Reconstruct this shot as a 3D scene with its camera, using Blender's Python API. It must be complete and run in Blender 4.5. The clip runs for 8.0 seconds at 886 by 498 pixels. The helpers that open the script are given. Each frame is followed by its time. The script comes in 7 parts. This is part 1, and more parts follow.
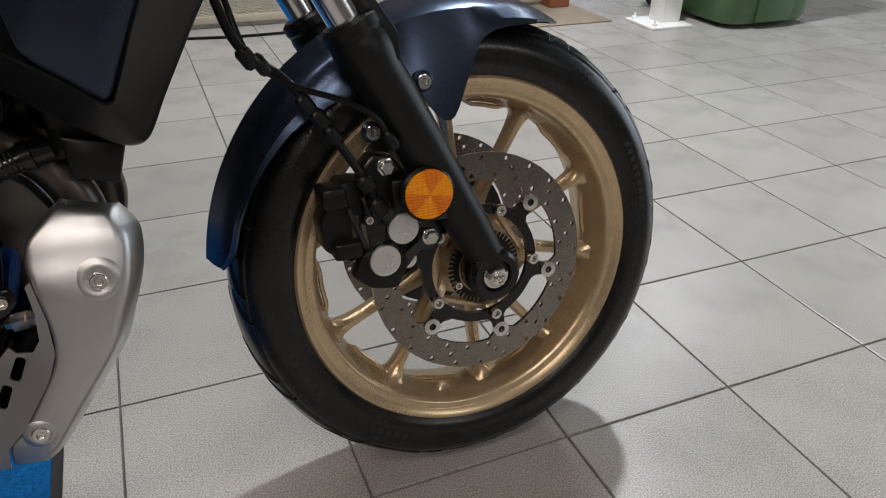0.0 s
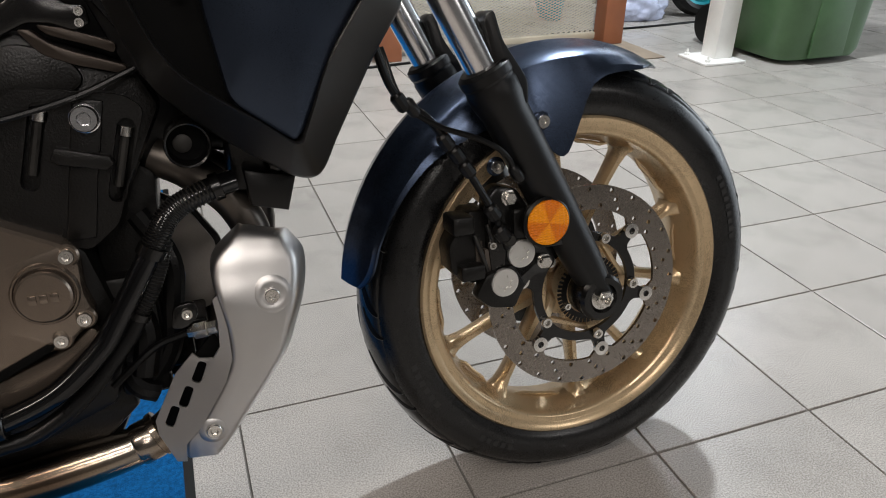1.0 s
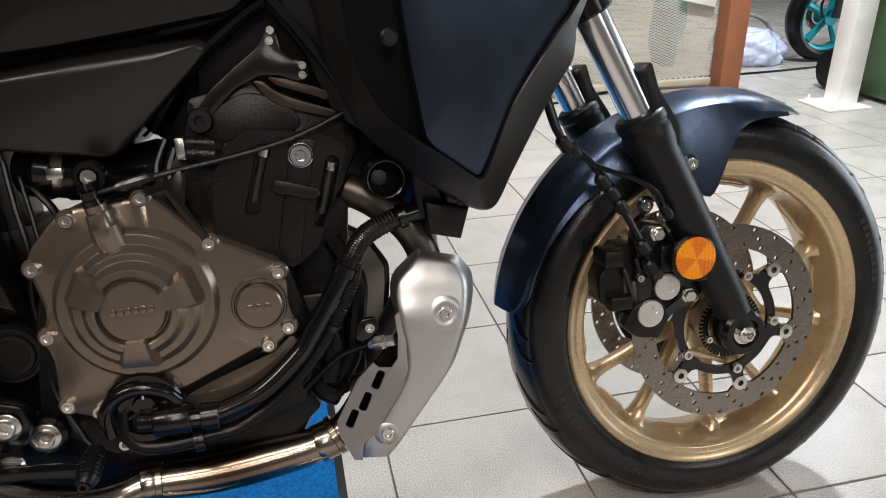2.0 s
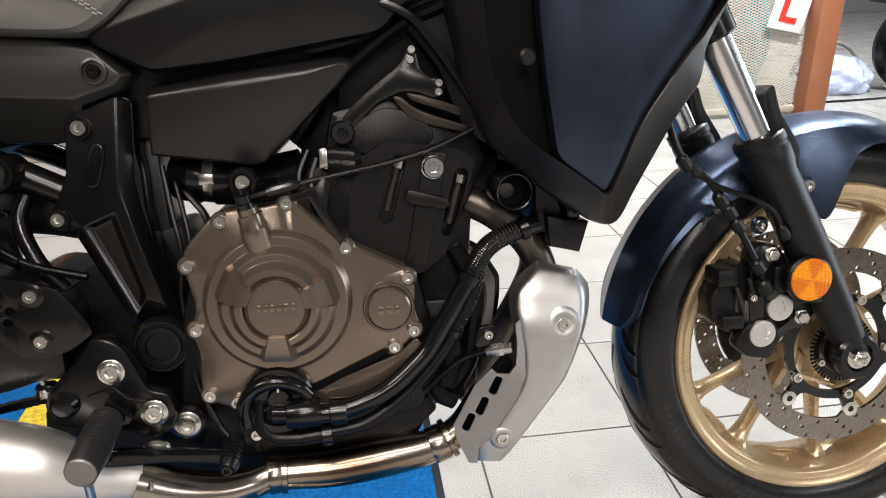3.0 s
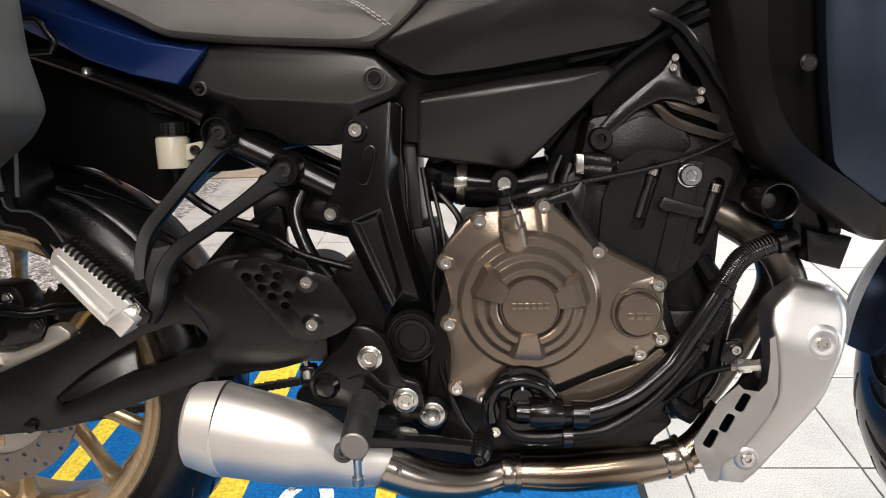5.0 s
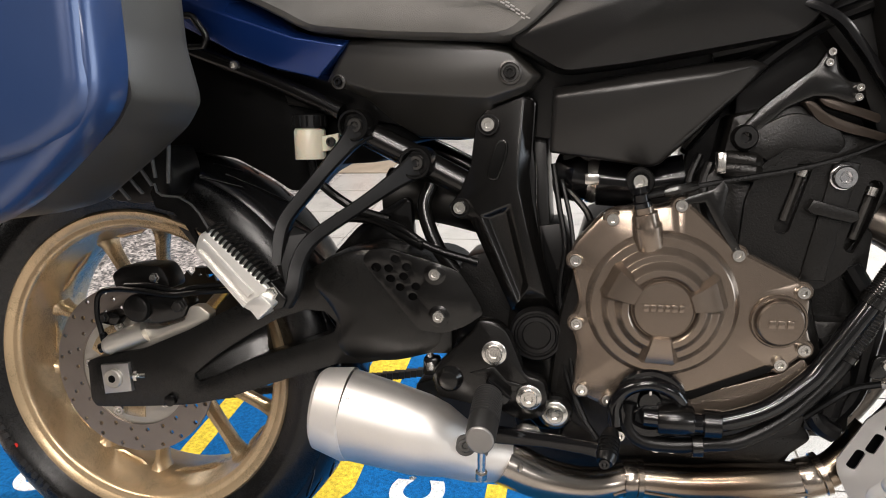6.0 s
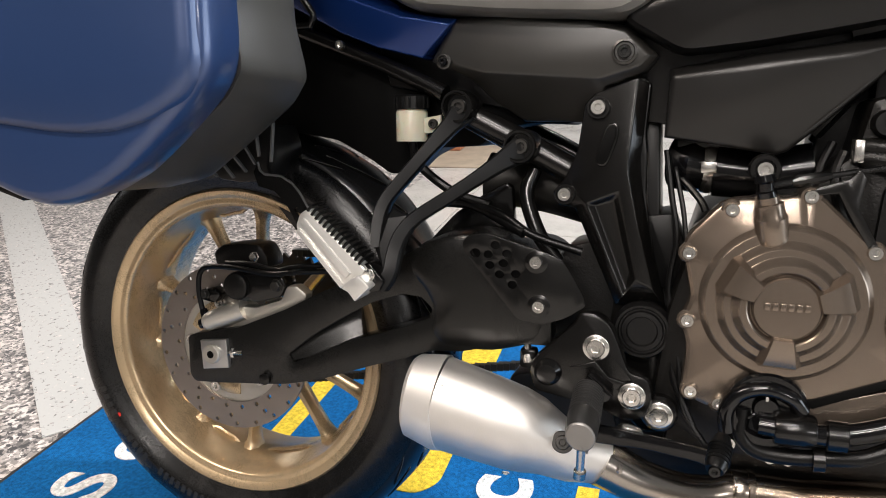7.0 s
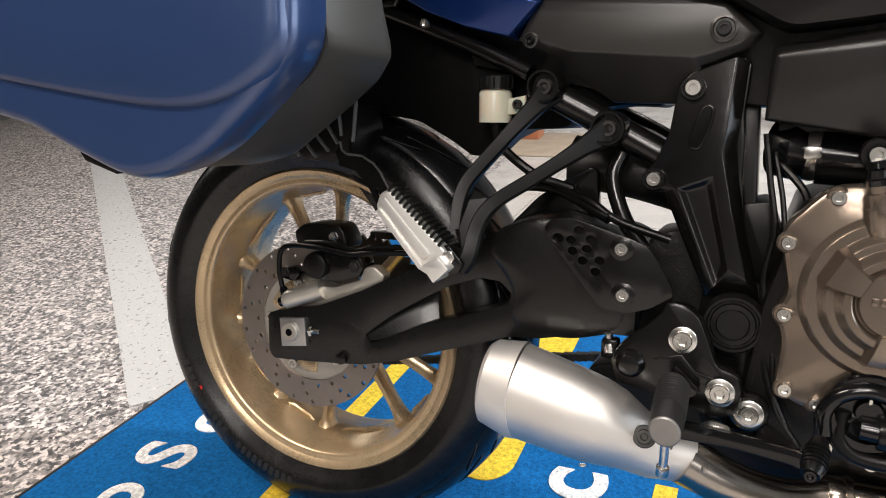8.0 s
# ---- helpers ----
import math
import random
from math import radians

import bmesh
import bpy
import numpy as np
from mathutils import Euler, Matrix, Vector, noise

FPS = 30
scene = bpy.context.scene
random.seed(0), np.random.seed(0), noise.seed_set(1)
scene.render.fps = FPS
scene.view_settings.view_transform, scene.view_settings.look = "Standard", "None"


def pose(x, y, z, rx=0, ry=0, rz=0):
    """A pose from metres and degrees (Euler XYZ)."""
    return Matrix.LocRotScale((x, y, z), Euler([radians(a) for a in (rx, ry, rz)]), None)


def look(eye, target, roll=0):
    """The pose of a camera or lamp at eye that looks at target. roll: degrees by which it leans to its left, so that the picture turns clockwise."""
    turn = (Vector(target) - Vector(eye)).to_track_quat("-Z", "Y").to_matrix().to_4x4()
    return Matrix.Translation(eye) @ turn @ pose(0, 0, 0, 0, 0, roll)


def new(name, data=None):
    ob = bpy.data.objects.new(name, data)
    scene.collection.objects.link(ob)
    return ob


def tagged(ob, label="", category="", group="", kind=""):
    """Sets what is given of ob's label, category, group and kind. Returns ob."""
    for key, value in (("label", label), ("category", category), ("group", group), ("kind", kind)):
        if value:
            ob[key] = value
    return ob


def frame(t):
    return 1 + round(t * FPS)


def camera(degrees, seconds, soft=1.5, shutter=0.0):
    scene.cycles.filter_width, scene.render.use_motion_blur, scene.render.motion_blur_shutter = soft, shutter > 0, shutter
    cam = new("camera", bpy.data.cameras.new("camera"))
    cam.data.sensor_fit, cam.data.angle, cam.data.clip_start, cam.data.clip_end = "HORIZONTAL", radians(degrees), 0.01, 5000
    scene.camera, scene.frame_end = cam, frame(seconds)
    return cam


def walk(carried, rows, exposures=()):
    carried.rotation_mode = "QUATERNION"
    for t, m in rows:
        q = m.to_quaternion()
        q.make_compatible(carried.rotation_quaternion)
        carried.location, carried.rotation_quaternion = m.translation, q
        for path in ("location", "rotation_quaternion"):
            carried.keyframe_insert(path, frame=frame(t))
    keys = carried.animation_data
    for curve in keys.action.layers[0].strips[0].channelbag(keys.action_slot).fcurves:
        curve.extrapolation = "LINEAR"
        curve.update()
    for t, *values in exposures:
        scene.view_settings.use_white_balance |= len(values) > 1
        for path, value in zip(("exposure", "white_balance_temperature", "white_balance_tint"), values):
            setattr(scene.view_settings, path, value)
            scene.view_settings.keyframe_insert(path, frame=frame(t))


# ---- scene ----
cam = camera(62.6, 8.0, soft=1.0)
PATH = [
    (0, (1.1139, -0.7036, 0.7845), (1.8041, 0.8726, -0.2349), 1.70),
    (0.5, (1.0557, -0.7165, 0.7987), (1.7377, 0.8848, -0.1866), 1.40),
    (1, (0.9890, -0.7386, 0.8176), (1.6077, 0.9102, -0.1303), 0.79),
    (1.5, (0.9365, -0.7686, 0.8365), (1.4273, 0.9510, -0.0591), -0.48),
    (3, (0.8082, -0.8169, 0.8427), (1.0461, 1.0071, 0.0575), -1.12),
    (3.5, (0.7743, -0.8189, 0.8429), (0.9199, 1.0191, 0.0679), -1.73),
    (4, (0.7456, -0.8217, 0.8401), (0.8014, 1.0298, 0.0860), -2.11),
    (4.5, (0.7050, -0.8318, 0.8275), (0.6852, 1.0393, 0.1215), -2.24),
    (6, (0.6366, -0.8417, 0.8181), (0.2395, 0.9956, 0.1350), -3.29),
    (6.5, (0.6230, -0.8339, 0.8051), (0.1146, 0.9784, 0.1290), -3.39),
    (7, (0.6127, -0.8251, 0.7940), (-0.0105, 0.9529, 0.1228), -3.62),
    (7.5, (0.6031, -0.8181, 0.7863), (-0.1243, 0.9189, 0.1128), -3.93),
    (8, (0.5992, -0.8163, 0.7806), (-0.2079, 0.8812, 0.0973), -4.10),
]
EXPOSURES = [(0.0, -0.67), (0.5, -0.58), (1.5, -0.15), (3.0, 0.55), (4.0, 0.72), (6.0, 0.84), (8.0, 0.76)]
walk(cam, [(t, look(eye, target, roll)) for t, eye, target, roll in PATH], EXPOSURES)

# ---- world and lamps ----
world = bpy.data.worlds.new("world")
world.use_nodes = True
world.node_tree.nodes["Background"].inputs[0].default_value = (0.9, 0.92, 1.0, 1)
world.node_tree.nodes["Background"].inputs[1].default_value = 0.25
scene.world = world


def area_lamp(name, place, target, wide, deep, watts, colour):
    data = bpy.data.lights.new(name, "AREA")
    data.shape, data.size, data.size_y, data.energy, data.color = "RECTANGLE", wide, deep, watts, colour
    ob = new(name, data)
    ob.matrix_world = look(place, target)
    return ob


COOL, PLAIN, WARM, AMBER = (0.88, 0.945, 1.0), (1.0, 0.955, 0.93), (1.0, 0.925, 0.87), (1.0, 0.86, 0.75)
CEILING = 3.0
LAMPS = [  # x, y, wide, deep, watts, colour
    (0.35, 0.85, 1.20, 0.20, 24, PLAIN),
    (2.70, 1.45, 0.16, 0.16, 138, COOL),
    (4.6, 3.1, 0.60, 0.60, 55, COOL),
    (0.60, -1.55, 1.20, 0.09, 20, WARM),
    (0.85, -2.9, 1.20, 0.12, 44, WARM),
    (-1.10, -1.60, 1.20, 0.20, 36, AMBER),
    (0.6, -4.6, 1.20, 0.30, 35, WARM),
    (4.6, -5.2, 1.20, 0.30, 70, PLAIN),
    (-2.4, 0.8, 1.20, 0.20, 12, AMBER),
    (0.6, 2.6, 1.20, 0.20, 26, PLAIN),
]
for lx, ly, wide, deep, watts, colour in LAMPS:
    area_lamp("ceiling_lamp", (lx, ly, CEILING - 0.09), (lx, ly + 0.001, 0), wide, deep, watts, colour)
# window out of view in the east wall, added as front fill light
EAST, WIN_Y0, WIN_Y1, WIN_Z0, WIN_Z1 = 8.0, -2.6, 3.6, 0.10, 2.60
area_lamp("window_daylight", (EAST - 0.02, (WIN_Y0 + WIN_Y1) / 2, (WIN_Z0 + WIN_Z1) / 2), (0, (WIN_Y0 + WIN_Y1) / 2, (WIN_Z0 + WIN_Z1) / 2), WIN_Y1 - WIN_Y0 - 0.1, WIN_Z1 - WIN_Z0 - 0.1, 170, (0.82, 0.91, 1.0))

# daylight through the high window in the west wall
WEST, WW_Y0, WW_Y1, WW_Z0, WW_Z1 = -5.0, 1.2, 5.8, 1.60, 2.70
area_lamp("window_daylight", (WEST + 0.02, (WW_Y0 + WW_Y1) / 2, (WW_Z0 + WW_Z1) / 2), (0, (WW_Y0 + WW_Y1) / 2, (WW_Z0 + WW_Z1) / 2), WW_Y1 - WW_Y0 - 0.1, WW_Z1 - WW_Z0 - 0.1, 16, (1.0, 0.97, 0.94))

# ---- materials ----
def node(nt, kind, **values):
    n = nt.nodes.new(kind)
    for key, value in values.items():
        n.inputs[key.replace("_", " ")].default_value = value
    return n


def material(name, colour, rough=0.5, metal=0.0, vary=0.15, scale=9.0, bump=0.0, grain=300.0, coat=0.0, stretch=None, wear=0.08, **more):
    """A surface with slow stains (vary, scale) and fine grain (bump, grain), in metres."""
    m = bpy.data.materials.new(name)
    m.use_nodes = True
    nt = m.node_tree
    b = nt.nodes["Principled BSDF"]
    b.inputs["Metallic"].default_value = metal
    b.inputs["Coat Weight"].default_value = coat
    b.inputs["Coat Roughness"].default_value = 0.08
    for key, value in more.items():
        b.inputs[key.replace("_", " ")].default_value = value
    co = node(nt, "ShaderNodeTexCoord").outputs["Object"]
    if stretch:
        mp = node(nt, "ShaderNodeMapping", Scale=stretch)
        nt.links.new(co, mp.inputs["Vector"])
        co_fine = mp.outputs[0]
    else:
        co_fine = co
    slow = node(nt, "ShaderNodeTexNoise", Scale=scale, Detail=5.0, Roughness=0.6)
    fine = node(nt, "ShaderNodeTexNoise", Scale=grain, Detail=3.0)
    nt.links.new(co, slow.inputs["Vector"])
    nt.links.new(co_fine, fine.inputs["Vector"])
    ramp = node(nt, "ShaderNodeMapRange", From_Min=0.3, From_Max=0.7, To_Min=1 - vary, To_Max=1 + vary)
    nt.links.new(slow.outputs[0], ramp.inputs["Value"])
    tint = node(nt, "ShaderNodeMix")
    tint.data_type, tint.blend_type = "RGBA", "MULTIPLY"
    tint.inputs[0].default_value = 1.0
    tint.inputs[6].default_value = (*colour, 1)
    nt.links.new(ramp.outputs[0], tint.inputs[7])
    nt.links.new(tint.outputs[2], b.inputs["Base Color"])
    rr = node(nt, "ShaderNodeMapRange", From_Min=0.3, From_Max=0.7, To_Min=max(0.02, rough - wear), To_Max=min(1, rough + wear))
    mix = node(nt, "ShaderNodeMath")
    mix.operation = "ADD"
    half = node(nt, "ShaderNodeMath")
    half.operation, half.inputs[1].default_value = "MULTIPLY", 0.5
    half2 = node(nt, "ShaderNodeMath")
    half2.operation, half2.inputs[1].default_value = "MULTIPLY", 0.5
    nt.links.new(slow.outputs[0], half.inputs[0])
    nt.links.new(fine.outputs[0], half2.inputs[0])
    nt.links.new(half.outputs[0], mix.inputs[0])
    nt.links.new(half2.outputs[0], mix.inputs[1])
    nt.links.new(mix.outputs[0], rr.inputs["Value"])
    nt.links.new(rr.outputs[0], b.inputs["Roughness"])
    if bump:
        bp = node(nt, "ShaderNodeBump", Strength=bump, Distance=0.001)
        nt.links.new(fine.outputs[0], bp.inputs["Height"])
        nt.links.new(bp.outputs[0], b.inputs["Normal"])
    return m


black_plastic = material("black_plastic", (0.0040, 0.0039, 0.0039), 0.36, bump=0.12, grain=900, Specular_IOR_Level=0.36, wear=0.05)
grey_plastic = material("grey_plastic", (0.022, 0.0208, 0.0185), 0.33, bump=0.03, grain=900, Specular_IOR_Level=0.6, wear=0.03)
panel_black = material("panel_black", (0.0088, 0.0084, 0.0080), 0.33, bump=0.03, grain=900, Specular_IOR_Level=0.5, wear=0.03)
frame_plastic = material("frame_plastic", (0.0095, 0.0091, 0.0086), 0.36, bump=0.1, grain=900, Specular_IOR_Level=0.5, wear=0.04)
satin_black = material("satin_black", (0.0042, 0.0040, 0.0038), 0.22, bump=0.02, grain=700, Specular_IOR_Level=0.5, wear=0.04)
arm_black = material("arm_black", (0.0058, 0.0056, 0.0050), 0.28, bump=0.06, grain=900, Specular_IOR_Level=0.5, wear=0.04)
peg_rubber = material("peg_rubber", (0.0105, 0.0102, 0.010), 0.5, bump=0.1, grain=700)
peg_metal = material("peg_metal", (0.24, 0.23, 0.22), 0.4, metal=0.7, vary=0.12, bump=0.1, grain=500)
cap_steel = material("cap_steel", (0.80, 0.78, 0.75), 0.52, metal=0.8, vary=0.04, bump=0.04, grain=400)
fork_black = material("fork_black", (0.0045, 0.0045, 0.0047), 0.40, bump=0.08, grain=900, Specular_IOR_Level=0.35)
gloss_black = material("gloss_black", (0.004, 0.004, 0.0045), 0.15)
cast_black = material("cast_black", (0.0055, 0.0052, 0.0048), 0.33, bump=0.45, grain=420, Specular_IOR_Level=0.30)
rubber = material("rubber", (0.0034, 0.0034, 0.0035), 0.32, bump=0.12, grain=500, Specular_IOR_Level=0.28)
plate_grey = material("plate_grey", (0.26, 0.235, 0.21), 0.42, vary=0.15, bump=0.2)
plug_silver = material("plug_silver", (0.72, 0.71, 0.68), 0.40, metal=0.85, vary=0.05)
gold = material("gold_paint", (0.62, 0.47, 0.29), 0.28, metal=0.66, vary=0.04, bump=0.0, grain=900, wear=0.03)
bronze = material("bronze_paint", (0.225, 0.182, 0.146), 0.255, metal=0.8, vary=0.05, grain=1500, wear=0.02)
navy = material("matt_navy_paint", (0.040, 0.053, 0.080), 0.32, metal=0.85, vary=0.06, bump=0.02, grain=1500)
guard_blue = material("matt_blue_paint", (0.050, 0.068, 0.108), 0.29, metal=0.9, vary=0.06, bump=0.02, grain=1500)
blue_paint = material("blue_paint", (0.006, 0.028, 0.14), 0.24, metal=0.55, vary=0.04, coat=0.3, wear=0.015)
case_blue = material("case_blue", (0.018, 0.044, 0.130), 0.34, metal=0.3, vary=0.04, scale=3, wear=0.015, coat=0.35, Specular_IOR_Level=0.8)
brushed = material("brushed_aluminium", (0.60, 0.59, 0.58), 0.40, metal=1.0, vary=0.05, bump=0.06, grain=220, stretch=(1, 1, 14))
muffler_steel = material("muffler_steel", (0.86, 0.83, 0.79), 0.46, metal=1.0, vary=0.05, bump=0.05, grain=220, stretch=(14, 1, 1))
chrome = material("chrome", (0.85, 0.85, 0.86), 0.19, metal=1.0, vary=0.03, wear=0.03)
header_steel = material("header_steel", (0.125, 0.11, 0.096), 0.36, metal=0.9, vary=0.2)
zinc = material("zinc_bolt", (0.74, 0.72, 0.68), 0.25, metal=1.0, vary=0.03, scale=60, wear=0.03)
disc_steel = material("disc_steel", (0.27, 0.24, 0.212), 0.27, metal=1.0, vary=0.08, bump=0.05, grain=400)
rear_disc_steel = material("rear_disc_steel", (0.34, 0.30, 0.27), 0.38, metal=0.9, vary=0.10, bump=0.05, grain=400)
cast_alu = material("cast_aluminium", (0.64, 0.61, 0.55), 0.42, metal=0.9, vary=0.1, bump=0.2, grain=500)
leather = material("seat_vinyl", (0.085, 0.082, 0.076), 0.42, bump=0.5, grain=1100)
thread = material("grey_thread", (0.35, 0.34, 0.33), 0.8)
dark_metal = material("dark_metal", (0.05, 0.048, 0.045), 0.42, metal=0.8, vary=0.2)
# near-black, hardly reflecting: shade painted into recesses and gaps
shade_black = material("recess_black", (0.0025, 0.0025, 0.0025), 0.5, Specular_IOR_Level=0.08)
fluid_pot = material("brake_fluid_pot", (0.62, 0.57, 0.45), 0.32, vary=0.08, Subsurface_Weight=0.2)
case_black = material("case_black", (0.036, 0.034, 0.031), 0.42, bump=0.2, grain=900, Specular_IOR_Level=0.4)
peg_alloy = material("peg_alloy", (0.80, 0.78, 0.74), 0.36, metal=0.6, vary=0.05, bump=0.1, grain=400)
pad_brown = material("pad_brown", (0.085, 0.070, 0.058), 0.5, metal=0.4, vary=0.3, scale=60)
# pale rubber: lit groove edges put into colour, also sidewall ticks
tyre_edge = material("tyre_edge", (0.075, 0.074, 0.072), 0.4)
tyre_mark = material("tyre_mark", (0.016, 0.0158, 0.0155), 0.5)
fin_grey = material("fin_grey", (0.10, 0.10, 0.10), 0.45)
dark_bronze = material("dark_bronze", (0.045, 0.035, 0.028), 0.4, metal=0.6)
blue_plastic = material("blue_plastic", (0.02, 0.12, 0.5), 0.4)


def amber_lens():
    m = material("amber_lens", (0.95, 0.27, 0.002), 0.3, vary=0.05, Specular_IOR_Level=0.25)
    nt = m.node_tree
    b = nt.nodes["Principled BSDF"]
    co = node(nt, "ShaderNodeTexCoord").outputs["Object"]
    sep = node(nt, "ShaderNodeSeparateXYZ")
    nt.links.new(co, sep.inputs[0])
    add = None
    for axis, k in ((0, 1100.0), (2, 1900.0)):
        mul = node(nt, "ShaderNodeMath")
        mul.operation, mul.inputs[1].default_value = "MULTIPLY", k
        sine = node(nt, "ShaderNodeMath")
        sine.operation = "SINE"
        nt.links.new(sep.outputs[axis], mul.inputs[0])
        nt.links.new(mul.outputs[0], sine.inputs[0])
        if add is None:
            add = sine
        else:
            both = node(nt, "ShaderNodeMath")
            both.operation = "ADD"
            nt.links.new(add.outputs[0], both.inputs[0])
            nt.links.new(sine.outputs[0], both.inputs[1])
            add = both
    ang = node(nt, "ShaderNodeMath")
    ang.operation = "ARCTAN2"
    nt.links.new(sep.outputs[2], ang.inputs[0])
    nt.links.new(sep.outputs[0], ang.inputs[1])
    turn = node(nt, "ShaderNodeMath")
    turn.operation = "MULTIPLY_ADD"
    turn.inputs[1].default_value, turn.inputs[2].default_value = 3.0, 0.6
    nt.links.new(ang.outputs[0], turn.inputs[0])
    wave = node(nt, "ShaderNodeMath")
    wave.operation = "SINE"
    nt.links.new(turn.outputs[0], wave.inputs[0])
    cells = node(nt, "ShaderNodeTexNoise", Scale=900.0, Detail=1.0)
    nt.links.new(co, cells.inputs["Vector"])
    tone = node(nt, "ShaderNodeMath")
    tone.operation = "ADD"
    nt.links.new(wave.outputs[0], tone.inputs[0])
    nt.links.new(cells.outputs[0], tone.inputs[1])
    hues = node(nt, "ShaderNodeValToRGB")
    hues.color_ramp.elements[0].position, hues.color_ramp.elements[0].color = 0.1, (0.80, 0.185, 0.001, 1)
    hues.color_ramp.elements[1].position, hues.color_ramp.elements[1].color = 0.75, (1.0, 0.33, 0.002, 1)
    nt.links.new(tone.outputs[0], hues.inputs[0])
    nt.links.new(hues.outputs[0], b.inputs["Base Color"])
    bp = node(nt, "ShaderNodeBump", Strength=0.5, Distance=0.001)
    nt.links.new(add.outputs[0], bp.inputs["Height"])
    nt.links.new(bp.outputs[0], b.inputs["Normal"])
    return m


amber = amber_lens()


def heat_steel():
    """Exhaust steel with straw and blue heat tints along the pipe."""
    m = material("heat_tinted_steel", (0.60, 0.52, 0.42), 0.21, metal=1.0, vary=0.05, wear=0.01)
    nt = m.node_tree
    b = nt.nodes["Principled BSDF"]
    co = node(nt, "ShaderNodeTexCoord").outputs["Object"]
    noise_t = node(nt, "ShaderNodeTexNoise", Scale=7.0, Detail=0.0, Distortion=0.2)
    nt.links.new(co, noise_t.inputs["Vector"])
    ramp = node(nt, "ShaderNodeValToRGB")
    el = ramp.color_ramp.elements
    el[0].position, el[0].color = 0.25, (0.17, 0.12, 0.085, 1)
    el[1].position, el[1].color = 0.66, (0.44, 0.40, 0.36, 1)
    mid = el.new(0.45)
    mid.color = (0.32, 0.255, 0.19, 1)
    nt.links.new(noise_t.outputs[0], ramp.inputs[0])
    nt.links.new(ramp.outputs[0], b.inputs["Base Color"])
    return m


pipe_steel = heat_steel()


def tile_material():
    m = material("grey_porcelain_tile", (0.405, 0.378, 0.348), 0.29, vary=0.07, scale=5, bump=0.22, grain=350)
    nt = m.node_tree
    b = nt.nodes["Principled BSDF"]
    old = b.inputs["Base Color"].links[0].from_socket
    co = node(nt, "ShaderNodeTexCoord").outputs["Object"]
    info = node(nt, "ShaderNodeObjectInfo")
    rnd = node(nt, "ShaderNodeMapRange", To_Min=0.93, To_Max=1.06)
    nt.links.new(info.outputs["Random"], rnd.inputs["Value"])
    speck = node(nt, "ShaderNodeTexNoise", Scale=420.0, Detail=2.0)
    nt.links.new(co, speck.inputs["Vector"])
    sp = node(nt, "ShaderNodeMapRange", From_Min=0.35, From_Max=0.65, To_Min=0.64, To_Max=1.28)
    nt.links.new(speck.outputs[0], sp.inputs["Value"])
    last = old
    for factor in (rnd, sp):
        mx = node(nt, "ShaderNodeMix")
        mx.data_type, mx.blend_type = "RGBA", "MULTIPLY"
        mx.inputs[0].default_value = 1.0
        nt.links.new(last, mx.inputs[6])
        nt.links.new(factor.outputs[0], mx.inputs[7])
        last = mx.outputs[2]
    nt.links.new(last, b.inputs["Base Color"])
    return m


def flake_material(name, worn=False):
    """Grey floor of black, white and mid grey chips; worn: white line paint rubbed through to it."""
    m = bpy.data.materials.new(name)
    m.use_nodes = True
    nt = m.node_tree
    b = nt.nodes["Principled BSDF"]
    b.inputs["Roughness"].default_value = 0.36
    co = node(nt, "ShaderNodeTexCoord").outputs["Object"]
    vor = node(nt, "ShaderNodeTexVoronoi", Scale=118.0)
    bend = node(nt, "ShaderNodeTexNoise", Scale=150.0, Detail=2.0)
    nt.links.new(co, bend.inputs["Vector"])
    off = node(nt, "ShaderNodeVectorMath")
    off.operation = "MULTIPLY_ADD"
    off.inputs[1].default_value = (0.016, 0.016, 0.016)
    nt.links.new(bend.outputs["Color"], off.inputs[0])
    nt.links.new(co, off.inputs[2])
    nt.links.new(off.outputs[0], vor.inputs["Vector"])
    sep = node(nt, "ShaderNodeSeparateColor")
    nt.links.new(vor.outputs["Color"], sep.inputs[0])
    ramp = node(nt, "ShaderNodeValToRGB")
    ramp.color_ramp.interpolation = "CONSTANT"
    el = ramp.color_ramp.elements
    el[0].position, el[0].color = 0.0, (0.035, 0.033, 0.034, 1)
    el[1].position, el[1].color = 0.24, (0.235, 0.21, 0.195, 1)
    for p, c in ((0.42, 0.36), (0.62, 0.60), (0.86, 0.11)):
        el.new(p).color = (c * 1.06, c * 0.96, c * 0.90, 1)
    nt.links.new(sep.outputs[0], ramp.inputs[0])
    out = ramp.outputs[0]
    if worn:
        rub = node(nt, "ShaderNodeTexNoise", Scale=70.0, Detail=6.0, Roughness=0.7)
        mp = node(nt, "ShaderNodeMapping", Scale=(1.0, 1.0, 1.0))
        nt.links.new(co, mp.inputs["Vector"])
        nt.links.new(mp.outputs[0], rub.inputs["Vector"])
        step = node(nt, "ShaderNodeMapRange", From_Min=0.57, From_Max=0.61)
        nt.links.new(rub.outputs[0], step.inputs["Value"])
        mx = node(nt, "ShaderNodeMix")
        mx.data_type = "RGBA"
        mx.inputs[6].default_value = (0.46, 0.455, 0.44, 1)
        nt.links.new(step.outputs[0], mx.inputs[0])
        nt.links.new(out, mx.inputs[7])
        out = mx.outputs[2]
    nt.links.new(out, b.inputs["Base Color"])
    bp = node(nt, "ShaderNodeBump", Strength=0.15, Distance=0.001)
    nt.links.new(vor.outputs["Distance"], bp.inputs["Height"])
    nt.links.new(bp.outputs[0], b.inputs["Normal"])
    return m


